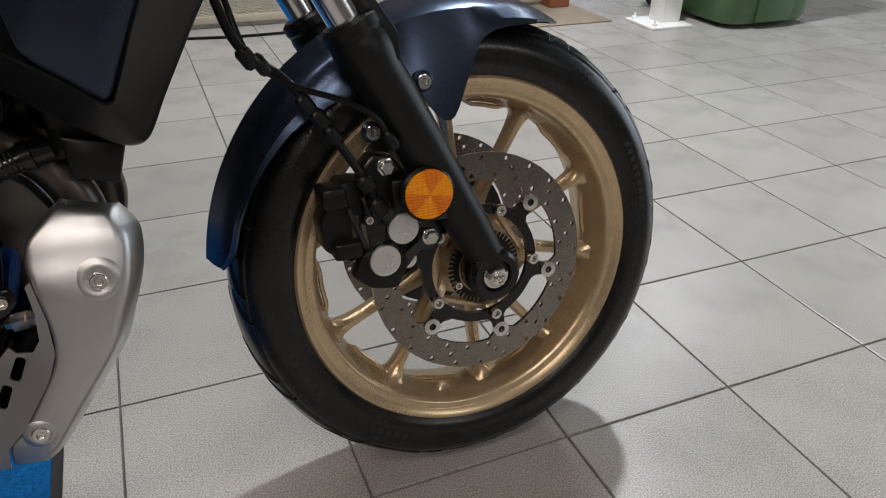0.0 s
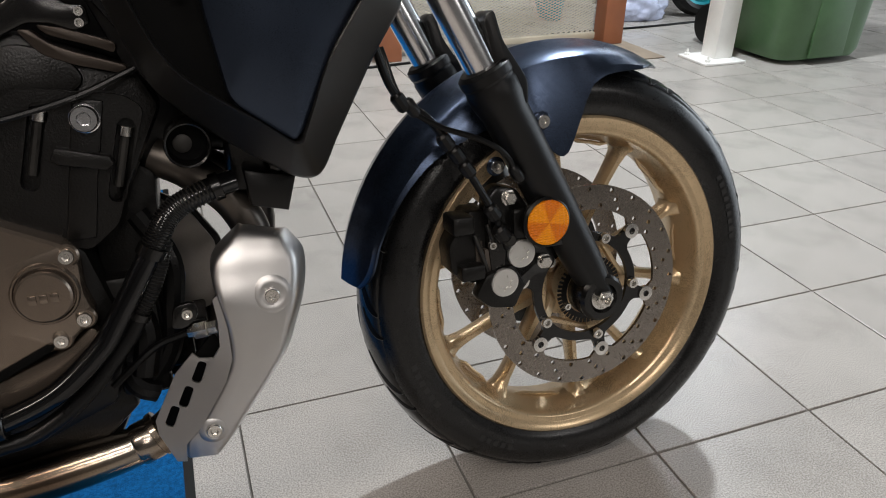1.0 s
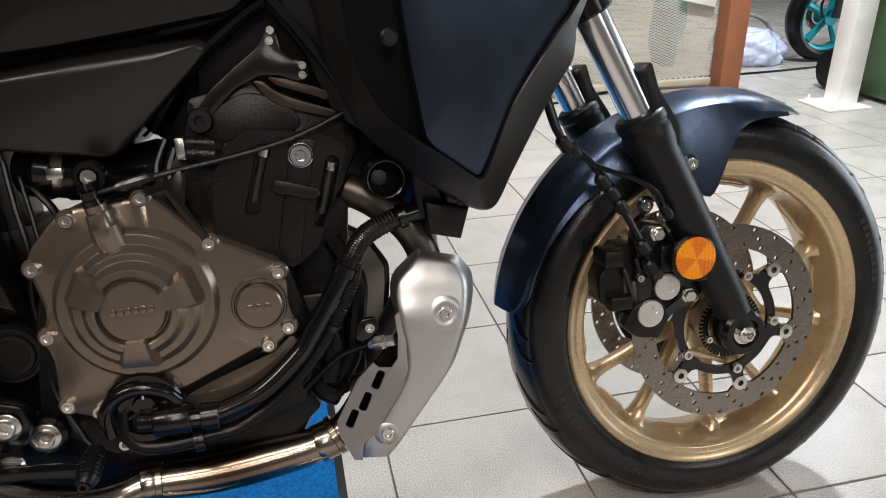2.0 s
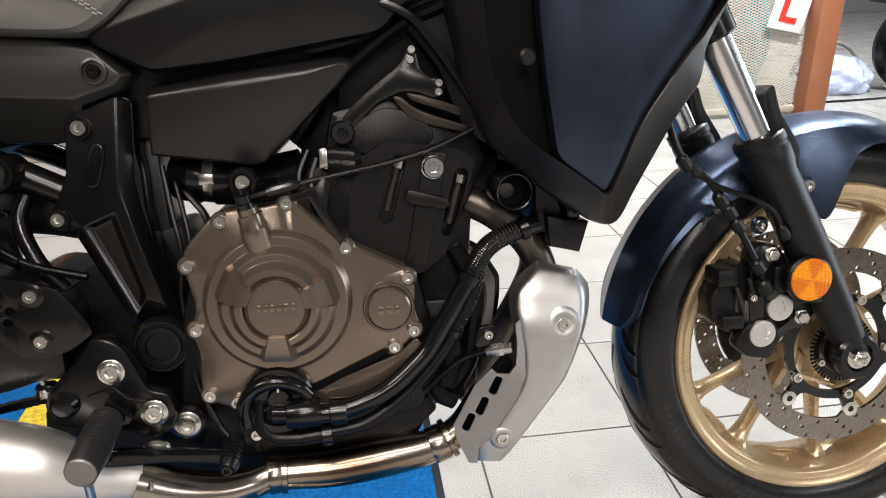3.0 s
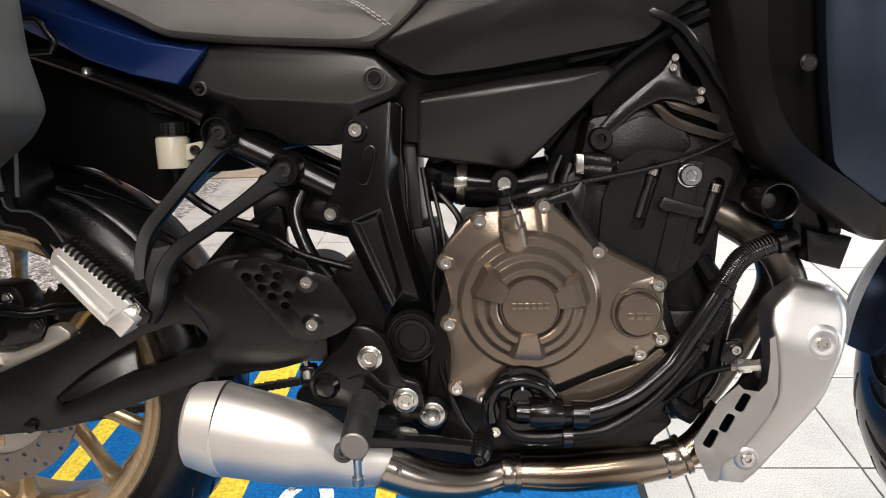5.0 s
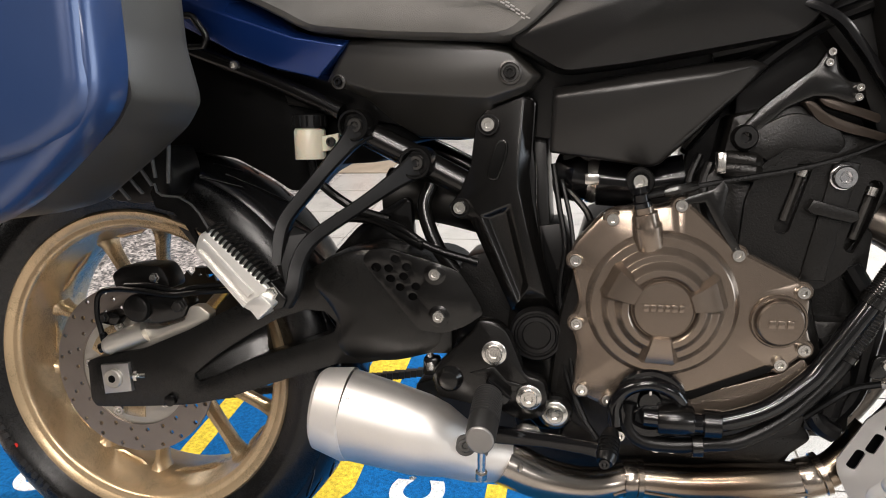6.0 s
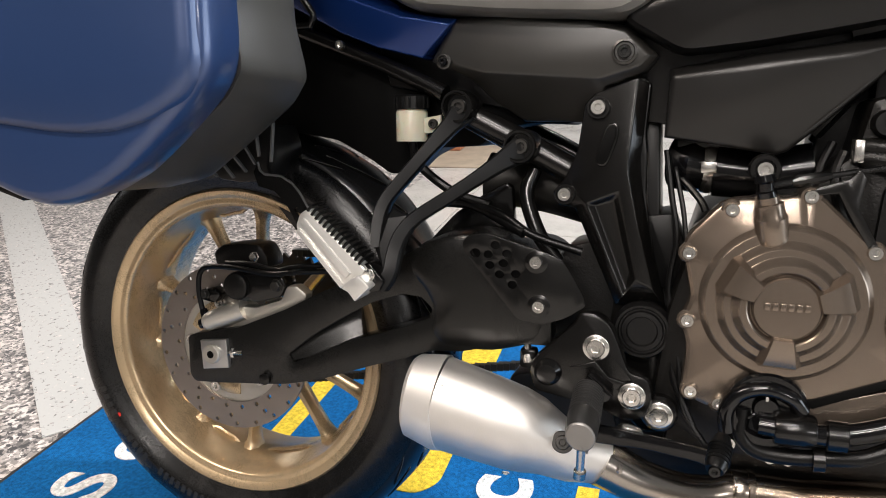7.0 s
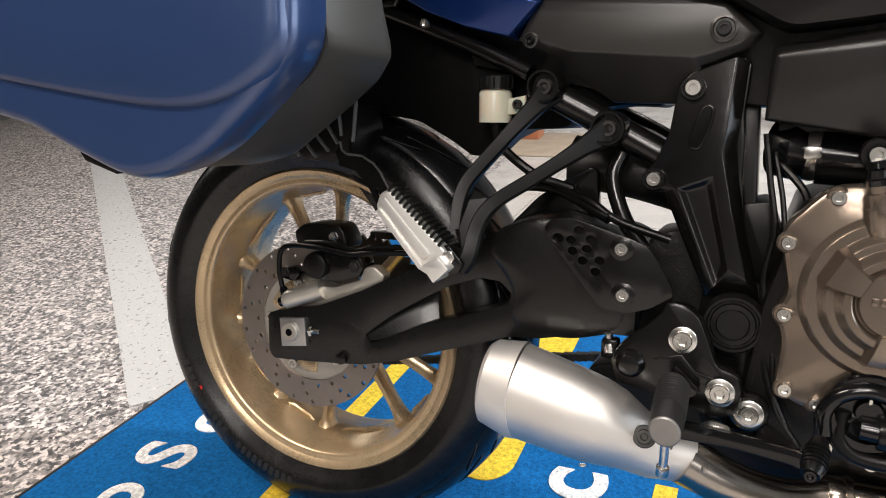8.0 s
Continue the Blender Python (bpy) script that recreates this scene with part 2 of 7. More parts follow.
tile_mat = tile_material()
grout = material("grout", (0.20, 0.188, 0.172), 0.9, bump=0.4, vary=0.25, scale=6)
flake_floor = flake_material("flake_floor")
line_paint = flake_material("worn_white_line", True)
# unseen walls and ceiling: grey chosen per side to dim reflections and bounce
west_dimmed = material("west_wall_paint", (0.07, 0.068, 0.065), 0.85, vary=0.05, scale=2, bump=0.2)
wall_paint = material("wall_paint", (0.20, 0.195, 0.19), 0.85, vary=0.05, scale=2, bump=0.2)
south_dimmed = material("south_wall_paint", (0.12, 0.118, 0.115), 0.85, vary=0.05, scale=2, bump=0.2)
ceiling_paint = material("ceiling_paint", (0.14, 0.14, 0.14), 0.9, vary=0.04, scale=1.5)


def pile_material(name, colour):
    m = material(name, colour, 0.95, vary=0.38, scale=150, bump=0.0, Specular_IOR_Level=0.1)
    nt = m.node_tree
    b = nt.nodes["Principled BSDF"]
    co = node(nt, "ShaderNodeTexCoord").outputs["Object"]
    fib = node(nt, "ShaderNodeTexNoise", Scale=520.0, Detail=4.0)
    nt.links.new(co, fib.inputs["Vector"])
    bp = node(nt, "ShaderNodeBump", Strength=0.9, Distance=0.003)
    nt.links.new(fib.outputs[0], bp.inputs["Height"])
    nt.links.new(bp.outputs[0], b.inputs["Normal"])
    return m


mat_blue = pile_material("blue_pile", (0.006, 0.105, 0.30))
mat_yellow = pile_material("yellow_pile", (0.72, 0.50, 0.05))
mat_white = pile_material("white_pile", (0.70, 0.70, 0.68))
brown_paint = material("brown_paint", (0.36, 0.13, 0.06), 0.45, vary=0.1, scale=8, bump=0.1)
white_paint = material("white_paint", (0.86, 0.85, 0.82), 0.4, vary=0.06, scale=10, bump=0.08)
green_plastic = material("green_plastic", (0.070, 0.145, 0.062), 0.4, vary=0.12, scale=12, bump=0.15, grain=500)
plywood = material("plywood", (0.26, 0.205, 0.15), 0.7, vary=0.2, scale=12, bump=0.3, stretch=(1, 12, 1), grain=60)
mesh_paint = material("cream_mesh_paint", (0.50, 0.44, 0.34), 0.5, vary=0.1)
teal_paint = material("teal_paint", (0.01, 0.25, 0.30), 0.3, metal=0.3)
film_wrap = material("clear_wrap", (0.50, 0.54, 0.70), 0.25, vary=0.25, scale=14)
red_print = material("red_print", (0.65, 0.03, 0.02), 0.5)
white_print = material("white_print", (0.8, 0.8, 0.79), 0.5)
yellow_print = material("yellow_print", (0.75, 0.6, 0.03), 0.5)


def tyre_material(name):
    """Rubber: greyer and duller in blotches where it has been handled, with fine mould grain."""
    m = material(name, (0.0048, 0.0048, 0.0049), 0.28, vary=0.3, scale=18, bump=0.08, grain=650, wear=0.08)
    nt = m.node_tree
    b = nt.nodes["Principled BSDF"]
    co = node(nt, "ShaderNodeTexCoord").outputs["Object"]
    scuff = node(nt, "ShaderNodeTexNoise", Scale=34.0, Detail=6.0, Roughness=0.7)
    nt.links.new(co, scuff.inputs["Vector"])
    amount = node(nt, "ShaderNodeMapRange", From_Min=0.56, From_Max=0.74, To_Max=0.6)
    nt.links.new(scuff.outputs[0], amount.inputs["Value"])
    mx = node(nt, "ShaderNodeMix")
    mx.data_type = "RGBA"
    mx.inputs[7].default_value = (0.014, 0.0138, 0.0135, 1)
    nt.links.new(b.inputs["Base Color"].links[0].from_socket, mx.inputs[6])
    nt.links.new(amount.outputs[0], mx.inputs[0])
    nt.links.new(mx.outputs[2], b.inputs["Base Color"])
    return m


tread_rubber = material("tread_rubber", (0.0075, 0.0076, 0.0080), 0.22, vary=0.2, scale=25, bump=0.06, grain=500, wear=0.06, Specular_IOR_Level=0.6)
tyre_front_mat = tyre_material("front_tyre_rubber")
tyre_rear_mat = tyre_material("rear_tyre_rubber")


# ---- building helpers ----
def part(name, bm, mat, parent=None, label="", place=None, sharp=32):
    bmesh.ops.recalc_face_normals(bm, faces=bm.faces[:])
    for e in bm.edges:
        e.smooth = not (len(e.link_faces) == 2 and e.calc_face_angle(0) > radians(sharp))
    for f in bm.faces:
        f.smooth = True
    me = bpy.data.meshes.new(name)
    bm.to_mesh(me)
    bm.free()
    me.materials.append(mat)
    ob = new(name, me)
    ob.parent = parent
    if place:
        ob.location = place
    if label:
        ob["label"] = label
    return ob


def rounded(poly, times=2, reach=0.007):
    """A closed outline with its corners rounded off, edges left straight."""
    out, n = [], len(poly)
    for i in range(n):
        p, a, b = Vector(poly[i]), Vector(poly[i - 1]), Vector(poly[(i + 1) % n])
        d = min(reach * times, (a - p).length * 0.42, (b - p).length * 0.42)
        p0, p1 = p + (a - p).normalized() * d, p + (b - p).normalized() * d
        bend = abs((p - a).angle(b - p, 0.0))
        for t in ((0.0, 0.5, 1.0) if bend < 0.6 else (0.0, 0.25, 0.5, 0.75, 1.0)):
            q = p0 * (1 - t) ** 2 + p * 2 * t * (1 - t) + p1 * t * t
            out.append((q.x, q.y))
    return out


def spline(pts, n=6):
    """A smooth line through points."""
    p = [Vector(q) for q in pts]
    p = [2 * p[0] - p[1]] + p + [2 * p[-1] - p[-2]]
    out = []
    for i in range(1, len(p) - 2):
        for k in range(n):
            t = k / n
            a, b, c, d = p[i - 1 : i + 3]
            out.append(0.5 * ((2 * b) + (c - a) * t + (2 * a - 5 * b + 4 * c - d) * t * t + (3 * b - a - 3 * c + d) * t ** 3))
    return out + [p[-2]]


def tube(bm, pts, r, seg=12, flat=1.0):
    """A closed swept tube; r is one radius or one for each point; flat squeezes it sideways."""
    pts = [Vector(p) for p in pts]
    rs = r if isinstance(r, (list, tuple)) else [r] * len(pts)
    up, rings = Vector((0.13, 1, 0.21)), []
    for i, p in enumerate(pts):
        d = (pts[min(i + 1, len(pts) - 1)] - pts[max(i - 1, 0)]).normalized()
        side = up.cross(d).normalized()
        up = d.cross(side).normalized()
        rings.append([bm.verts.new(p + rs[i] * (math.cos(a) * side + flat * math.sin(a) * up)) for a in (2 * math.pi * k / seg for k in range(seg))])
    for a, b in zip(rings, rings[1:]):
        for k in range(seg):
            bm.faces.new((a[k], a[(k + 1) % seg], b[(k + 1) % seg], b[k]))
    bm.faces.new(rings[0][::-1])
    bm.faces.new(rings[-1])
    return bm


def lathe(bm, prof, c=(0, 0, 0), seg=32, axis=(0, -1, 0), closed=False):
    """Turns (radius, height along the axis) round an axis through c."""
    ax = Vector(axis).normalized()
    u = ax.orthogonal().normalized() if abs(ax.y) < 0.99 else Vector((1, 0, 0))
    w = ax.cross(u)
    c = Vector(c)
    rings = []
    for r, h in prof:
        if r < 1e-6:
            rings.append([bm.verts.new(c + ax * h)])
        else:
            rings.append([bm.verts.new(c + ax * h + r * (math.cos(a) * u + math.sin(a) * w)) for a in (2 * math.pi * k / seg for k in range(seg))])
    pairs = list(zip(rings, rings[1:])) + ([(rings[-1], rings[0])] if closed else [])
    for a, b in pairs:
        for k in range(seg):
            q = [a[k % len(a)], a[(k + 1) % len(a)], b[(k + 1) % len(b)], b[k % len(b)]]
            q = list(dict.fromkeys(q))
            if len(q) > 2:
                bm.faces.new(q)
    return bm


def prism(bm, poly, y0, y1, bevel=0.002, tilt=None):
    """A flat outline in the machine's plane, given depth from y0 to y1; tilt(x, z) shifts it sideways."""
    f = tilt or (lambda x, z: 0)
    a = [bm.verts.new((x, y0 + f(x, z), z)) for x, z in poly]
    b = [bm.verts.new((x, y1 + f(x, z), z)) for x, z in poly]
    n = len(poly)
    faces = [bm.faces.new(a), bm.faces.new(b[::-1])]
    for i in range(n):
        faces.append(bm.faces.new((a[i], b[i], b[(i + 1) % n], a[(i + 1) % n])))
    bmesh.ops.recalc_face_normals(bm, faces=faces)
    if bevel:
        edges = [e for e in faces[0].edges] + [e for e in faces[1].edges]
        bmesh.ops.bevel(bm, geom=edges, offset=bevel, segments=2, profile=0.5, affect="EDGES", clamp_overlap=True)
    return bm


def shell(bm, poly, levels, tilt=None, centre=None):
    """A bulged cover: the outline drawn in ring by ring, (scale towards its middle, y) for each; closed at front and back."""
    f = tilt or (lambda x, z: 0)
    cx = sum(p[0] for p in poly) / len(poly) if centre is None else centre[0]
    cz = sum(p[1] for p in poly) / len(poly) if centre is None else centre[1]
    rings = []
    for s, y in levels:
        ring = []
        for x, z in poly:
            px, pz = cx + (x - cx) * s, cz + (z - cz) * s
            ring.append(bm.verts.new((px, y + f(px, pz), pz)))
        rings.append(ring)
    n = len(poly)
    for a, b in zip(rings, rings[1:]):
        for k in range(n):
            bm.faces.new((a[k], a[(k + 1) % n], b[(k + 1) % n], b[k]))
    for ring in (rings[0], rings[-1]):
        mid = bm.verts.new(sum((v.co for v in ring), Vector()) / n)
        for k in range(n):
            bm.faces.new((ring[k], ring[(k + 1) % n], mid))
    return bm


def box(bm, lo, hi, bevel=0.003, m=None):
    vs = [bm.verts.new((x, y, z)) for x in (lo[0], hi[0]) for y in (lo[1], hi[1]) for z in (lo[2], hi[2])]
    fs = [bm.faces.new([vs[i] for i in q]) for q in ((0, 1, 3, 2), (4, 6, 7, 5), (0, 4, 5, 1), (2, 3, 7, 6), (0, 2, 6, 4), (1, 5, 7, 3))]
    if m is not None:
        for v in vs:
            v.co = m @ v.co
    bmesh.ops.recalc_face_normals(bm, faces=fs)
    if bevel:
        bmesh.ops.bevel(bm, geom=list({e for f in fs for e in f.edges}), offset=bevel, segments=2, profile=0.5, affect="EDGES", clamp_overlap=True)
    return bm


def bolt(parent, place, r, mat=None, washer=0.0, axis=(0, -1, 0), kind="socket", deep=0.006, label=""):
    """A screw head with a six-sided socket, or a hexagon head, on an optional washer."""
    bm = bmesh.new()
    if washer:
        lathe(bm, [(0, 0), (washer, 0), (washer, 0.0015), (washer * 0.92, 0.0022), (0, 0.0022)], place, 24, axis)
    p = Vector(place) + Vector(axis).normalized() * (0.002 if washer else 0)
    if kind == "hex":
        lathe(bm, [(0, 0), (r * 1.25, 0), (r * 1.25, 0.001), (r, 0.0015)], p, 6, axis)
        lathe(bm, [(r * 1.02, 0.0), (r * 1.02, deep), (r * 0.85, deep * 1.15), (0, deep * 1.15)], p, 6, axis)
    else:
        lathe(bm, [(0, 0), (r, 0), (r, deep * 0.75), (r * 0.9, deep), (r * 0.52, deep)], p, 20, axis)
        lathe(bm, [(r * 0.52, deep), (r * 0.46, deep * 0.35), (0, deep * 0.35)], p, 6, axis)
    return part("bolt", bm, mat or zinc, parent, label)


def B():
    return bmesh.new()


def plate(bm, outline, holes, y0, y1):
    """A flat plate with real holes; outline and holes are closed lists of (x, z)."""
    loops = []
    for loop in [outline] + holes:
        vs = [bm.verts.new((x, y0, z)) for x, z in loop]
        loops += [bm.edges.new((a, b)) for a, b in zip(vs, vs[1:] + vs[:1])]
    faces = [g for g in bmesh.ops.triangle_fill(bm, edges=loops, use_beauty=True, use_dissolve=False)["geom"] if isinstance(g, bmesh.types.BMFace)]
    made = bmesh.ops.extrude_face_region(bm, geom=faces)["geom"]
    for v in made:
        if isinstance(v, bmesh.types.BMVert):
            v.co.y += y1 - y0
    return bm


def facets(bm, pts, faces, back, soft=0.002):
    """A pressed or cast face of flat facets with softened creases; its rim is drawn back to y = back."""
    vs = {k: bm.verts.new(p) for k, p in pts.items()}
    for f in faces:
        bm.faces.new([vs[k] for k in f.split()])
    bmesh.ops.recalc_face_normals(bm, faces=bm.faces[:])
    rim = [e for e in bm.edges if len(e.link_faces) == 1]
    made = bmesh.ops.extrude_edge_only(bm, edges=rim)["geom"]
    for v in made:
        if isinstance(v, bmesh.types.BMVert):
            v.co.y = back
    if soft:
        creases = [e for e in bm.edges if len(e.link_faces) == 2 and e.calc_face_angle(0) > 0.09]
        bmesh.ops.bevel(bm, geom=creases, offset=soft, segments=3, profile=0.5, affect="EDGES", clamp_overlap=True)
    return bm


def strut(bm, pts, wide, deep, steps=6, turn=0.0):
    """A cast arm swept along points in space: wide in the machine's plane, deep across it, with chamfered edges."""
    line = spline(pts, steps)
    rows = []
    for k, p in enumerate(line):
        d = line[min(k + 1, len(line) - 1)] - line[max(k - 1, 0)]
        side = (Vector((-d.z, 0, d.x)).normalized() + Vector((0, turn, 0)))
        u = k / (len(line) - 1) * (len(wide) - 1)
        f = int(min(u, len(wide) - 1.001))
        w = wide[f] + (wide[f + 1] - wide[f]) * (u - f)
        rows.append([bm.verts.new(p + side * a * w + Vector((0, b * deep, 0))) for a, b in ((-1, -0.5), (-0.76, -0.94), (0, -1), (0.76, -0.94), (1, -0.5), (1, 0.6), (0.7, 1), (-0.7, 1), (-1, 0.6))])
    for a, b in zip(rows, rows[1:]):
        for k in range(9):
            bm.faces.new((a[k], a[(k + 1) % 9], b[(k + 1) % 9], b[k]))
    bm.faces.new(rows[0][::-1])
    bm.faces.new(rows[-1])
    return bm


def loft(bm, rings, close=False):
    """Faces between lines of points of equal number."""
    vs = [[bm.verts.new(p) for p in r] for r in rings]
    n = len(vs[0])
    for a, b in zip(vs, vs[1:]):
        for k in range(n if close else n - 1):
            bm.faces.new((a[k], a[(k + 1) % n], b[(k + 1) % n], b[k]))
    return bm


def ring(cx, cz, r, n=12, turn=0.0, squash=1.0):
    return [(cx + r * math.cos(turn + 2 * math.pi * k / n), cz + squash * r * math.sin(turn + 2 * math.pi * k / n)) for k in range(n)]


def polar(r, deg):
    return r * math.cos(radians(deg)), r * math.sin(radians(deg))


# ---- the motorcycle: built upright in its own plane, leaning on its stand ----
LEAN_OF_BIKE = -11.0
bike = new("motorcycle")
bike.matrix_world = pose(0, 0, 0.0, LEAN_OF_BIKE, 0, 0)
tagged(bike, "dark blue and black motorcycle with gold wheels, leaning on its stand", "motorcycle")


def wheel(name, place, lip, half, tyre_r, tyre_half, tyre_mat, pairs, spread, label):
    """A cast wheel with five pairs of spokes, its tyre and valve; the rim is the parent part."""
    bm = B()
    side = [(lip - 0.037, 0.0), (lip - 0.035, -half * 0.25), (lip - 0.029, -half * 0.5), (lip - 0.027, -half + 0.012), (lip - 0.025, -half + 0.006), (lip - 0.020, -half + 0.003), (lip - 0.015, -half + 0.0045),
            (lip - 0.013, -half + 0.0035), (lip - 0.008, -half - 0.001), (lip - 0.003, -half - 0.002), (lip, -half + 0.001), (lip, -half + 0.006), (lip - 0.010, -half + 0.014), (lip - 0.014, -half * 0.4)]
    prof = side + [(lip - 0.026, 0.0)] + [(r, -y) for r, y in side[:0:-1]]
    lathe(bm, prof, seg=96, closed=True)
    rim = part(name, bm, gold, bike, label, place, sharp=50)
    bm = B()
    t, h = tyre_r, tyre_half
    prof = [(lip - 0.004, -half + 0.004), (lip + 0.004, -half - 0.001), (lip + 0.014, -half - 0.006), (lip + 0.022, -h * 0.985), (lip + 0.028, -h)]
    n = 14
    for k in range(1, n):
        a = math.pi * k / n
        prof.append((lip + 0.028 + (t - lip - 0.028) * math.sin(a) ** 0.95, -h * math.cos(a)))
    prof += [(r, -y) for r, y in prof[4::-1]]
    edge = 8
    lathe(bm, prof[:edge] + [(prof[edge - 1][0] + 0.0006, prof[edge - 1][1] + 0.003)], seg=128)
    lathe(bm, [(prof[edge - 1][0] + 0.0006, -prof[edge - 1][1] - 0.003)] + prof[len(prof) - edge:], seg=128)
    part("tyre", bm, tyre_mat, rim, "black road tyre with slanted tread cuts", sharp=70)
    bm = B()
    band = prof[edge - 1:len(prof) - edge + 1]
    lathe(bm, [(band[0][0] - 0.002, band[0][1])] + [(r + 0.0008, y) for r, y in band] + [(band[-1][0] - 0.002, band[-1][1])], seg=128)
    part("tread_band", bm, tread_rubber, rim, "smooth glossy tread of an unworn tyre", sharp=60)
    for k in range(5):
        for s in (-1, 1):
            end = pairs + 72 * k + s * spread
            root = pairs + 72 * k + s * spread * 0.62
            bm = B()
            a, b = polar(0.048, root), polar(lip - 0.030, end)
            d = Vector((b[0] - a[0], 0, b[1] - a[1]))
            side = Vector((-d.z, 0, d.x)).normalized()
            pa, pb = Vector((a[0], 0, a[1])), Vector((b[0], 0, b[1]))
            rows = []
            for f, w, dep in ((0.0, 0.013, 0.017), (0.25, 0.0085, 0.0150), (0.65, 0.0070, 0.0140), (0.82, 0.0076, 0.0150), (0.92, 0.0100, 0.0175), (0.97, 0.0150, 0.0205), (1.02, 0.0240, 0.0240)):
                c = pa + d * f
                rows.append([bm.verts.new(c + side * x * w + Vector((0, y * dep, 0))) for x, y in ((-1, -0.45), (-0.45, -1), (0.45, -1), (1, -0.45), (1, 0.45), (0.45, 1), (-0.45, 1), (-1, 0.45))])
            for p, q in zip(rows, rows[1:]):
                for i in range(8):
                    bm.faces.new((p[i], p[(i + 1) % 8], q[(i + 1) % 8], q[i]))
            bm.faces.new(rows[0])
            bm.faces.new(rows[-1])
            part("spoke", bm, gold, rim, sharp=55)
        for off, length in ((0, spread * 0.55), (36, (36 - spread) * 0.6)):
            bm = B()
            arc = [pairs + 72 * k + off + u * length for u in (-1, -0.6, 0, 0.6, 1)]
            tube(bm, [(*polar(lip - 0.0365 - (0.003 if abs(a - arc[2]) < length * 0.9 else -0.003), a), 0) for a in arc], 0.003, 6)
            for v in bm.verts:
                v.co = Vector((v.co.x, v.co.z - half * 0.12, v.co.y))
            part("rim_rib", bm, gold, rim)
    bm = B()
    lathe(bm, [(0, -0.045), (0.034, -0.045), (0.036, -0.040), (0.036, -0.022), (0.056, -0.018), (0.058, 0.018), (0.036, 0.022), (0.036, 0.045), (0, 0.045)], seg=40)
    part("hub", bm, gold, rim)
    return rim


def tread(rim, lip, half, tyre_r, tyre_half, count, paths):
    """Grooves over the crown, laid on the tyre's curve: a near-black strip as their shade and a pale tube as the lit
    edge.
    """
    def on(a, y):
        c = max(0.0, 1 - (y / tyre_half) ** 2) ** 0.5
        r = lip + 0.028 + (tyre_r - lip - 0.028) * c ** 0.95
        return r * math.cos(radians(a)), r * math.sin(radians(a)), r
    for shape, line in enumerate(paths):
        for side in (-1, 1):
            bm = B()
            rows = []
            fine = spline([(a, y, w) for a, y, w in line], 4)
            for q in fine:
                for_a, y, w = q.x, side * q.y, q.z
                x0, z0, r = on(for_a - w, y)
                x1, z1, _ = on(for_a + w, y)
                lift = 1 + 0.0014 / r
                rows.append([bm.verts.new((x0 * lift, y * 1.004, z0 * lift)), bm.verts.new((x1 * lift, y * 1.004, z1 * lift)), bm.verts.new((x0 * 0.985, y * 0.985, z0 * 0.985)), bm.verts.new((x1 * 0.985, y * 0.985, z1 * 0.985))])
            for p, q in zip(rows, rows[1:]):
                bm.faces.new((p[0], p[1], q[1], q[0]))
                bm.faces.new((p[0], q[0], q[2], p[2]))
                bm.faces.new((p[1], p[3], q[3], q[1]))
            for r in (rows[0], rows[-1]):
                bm.faces.new((r[0], r[1], r[3], r[2]))
            first = part("tread_groove", bm, shade_black, rim, sharp=40)
            bm = B()
            tube(bm, [(on(q.x + q.z, side * q.y)[0] * 1.002, side * q.y * 1.006, on(q.x + q.z, side * q.y)[1] * 1.002) for q in fine], 0.0009, 5)
            lip_ob = part("groove_edge", bm, tyre_edge, rim)
            for k in range(1, count):
                for ob in (first, lip_ob):
                    twin = new(ob.name.split(".")[0], ob.data)
                    twin.parent = rim
                    twin.rotation_euler = (0, -radians(360.0 * k / count + (180.0 / count if side > 0 else 0)), 0)


FRONT, REAR = (1.4675, 0.0, 0.298), (0.0, 0.0, 0.313)
front_wheel = wheel("front_wheel", FRONT, 0.2285, 0.052, 0.2965, 0.0575, tyre_front_mat, 5, 16.5, "gold painted cast rim with paired spokes")
rear_wheel = wheel("rear_wheel", REAR, 0.2285, 0.077, 0.315, 0.090, tyre_rear_mat, 103, 14.5, "wide gold painted cast rim with paired spokes")


tread(front_wheel, 0.2285, 0.052, 0.2965, 0.0575, 15, [[(0, 0.008, 0.6), (4, 0.016, 1.5), (8, 0.027, 1.7), (10.5, 0.038, 1.1), (11.5, 0.044, 0.4)], [(11, 0.018, 0.5), (14, 0.026, 1.2), (16.5, 0.036, 1.1), (18, 0.046, 0.4)]])
tread(rear_wheel, 0.2285, 0.077, 0.315, 0.090, 15, [[(0, 0.012, 0.5), (3, 0.026, 1.2), (9, 0.040, 1.2), (15, 0.046, 0.4)], [(9, 0.052, 0.4), (12, 0.060, 0.9), (19, 0.070, 0.4)], [(14, 0.018, 0.4), (17, 0.028, 0.9), (20, 0.036, 0.4)]])


def brake_disc(parent, y, r, r_in, mat, rows, per, phase, thick=0.0045, tabs=0):
    holes = []
    for k in range(per):
        for i, f in enumerate(rows):
            a = phase + (k + i * 0.30) * 360.0 / per
            rr = r_in + f * (r - r_in)
            if i % 2 == 0 or k % 2 == 0:
                cx, cz = polar(rr, a)
                holes.append(ring(cx, cz, 0.0033, 8))
    bm = B()
    plate(bm, ring(0, 0, r, 96), [[polar(r_in - (0.008 if tabs and abs((5.0 * k - 45 + 30) % 60 - 30) < 8 else 0), 5.0 * k) for k in range(72)]] + holes, y - thick / 2, y + thick / 2)
    return part("brake_disc", bm, mat, parent, "drilled steel brake disc", sharp=40)


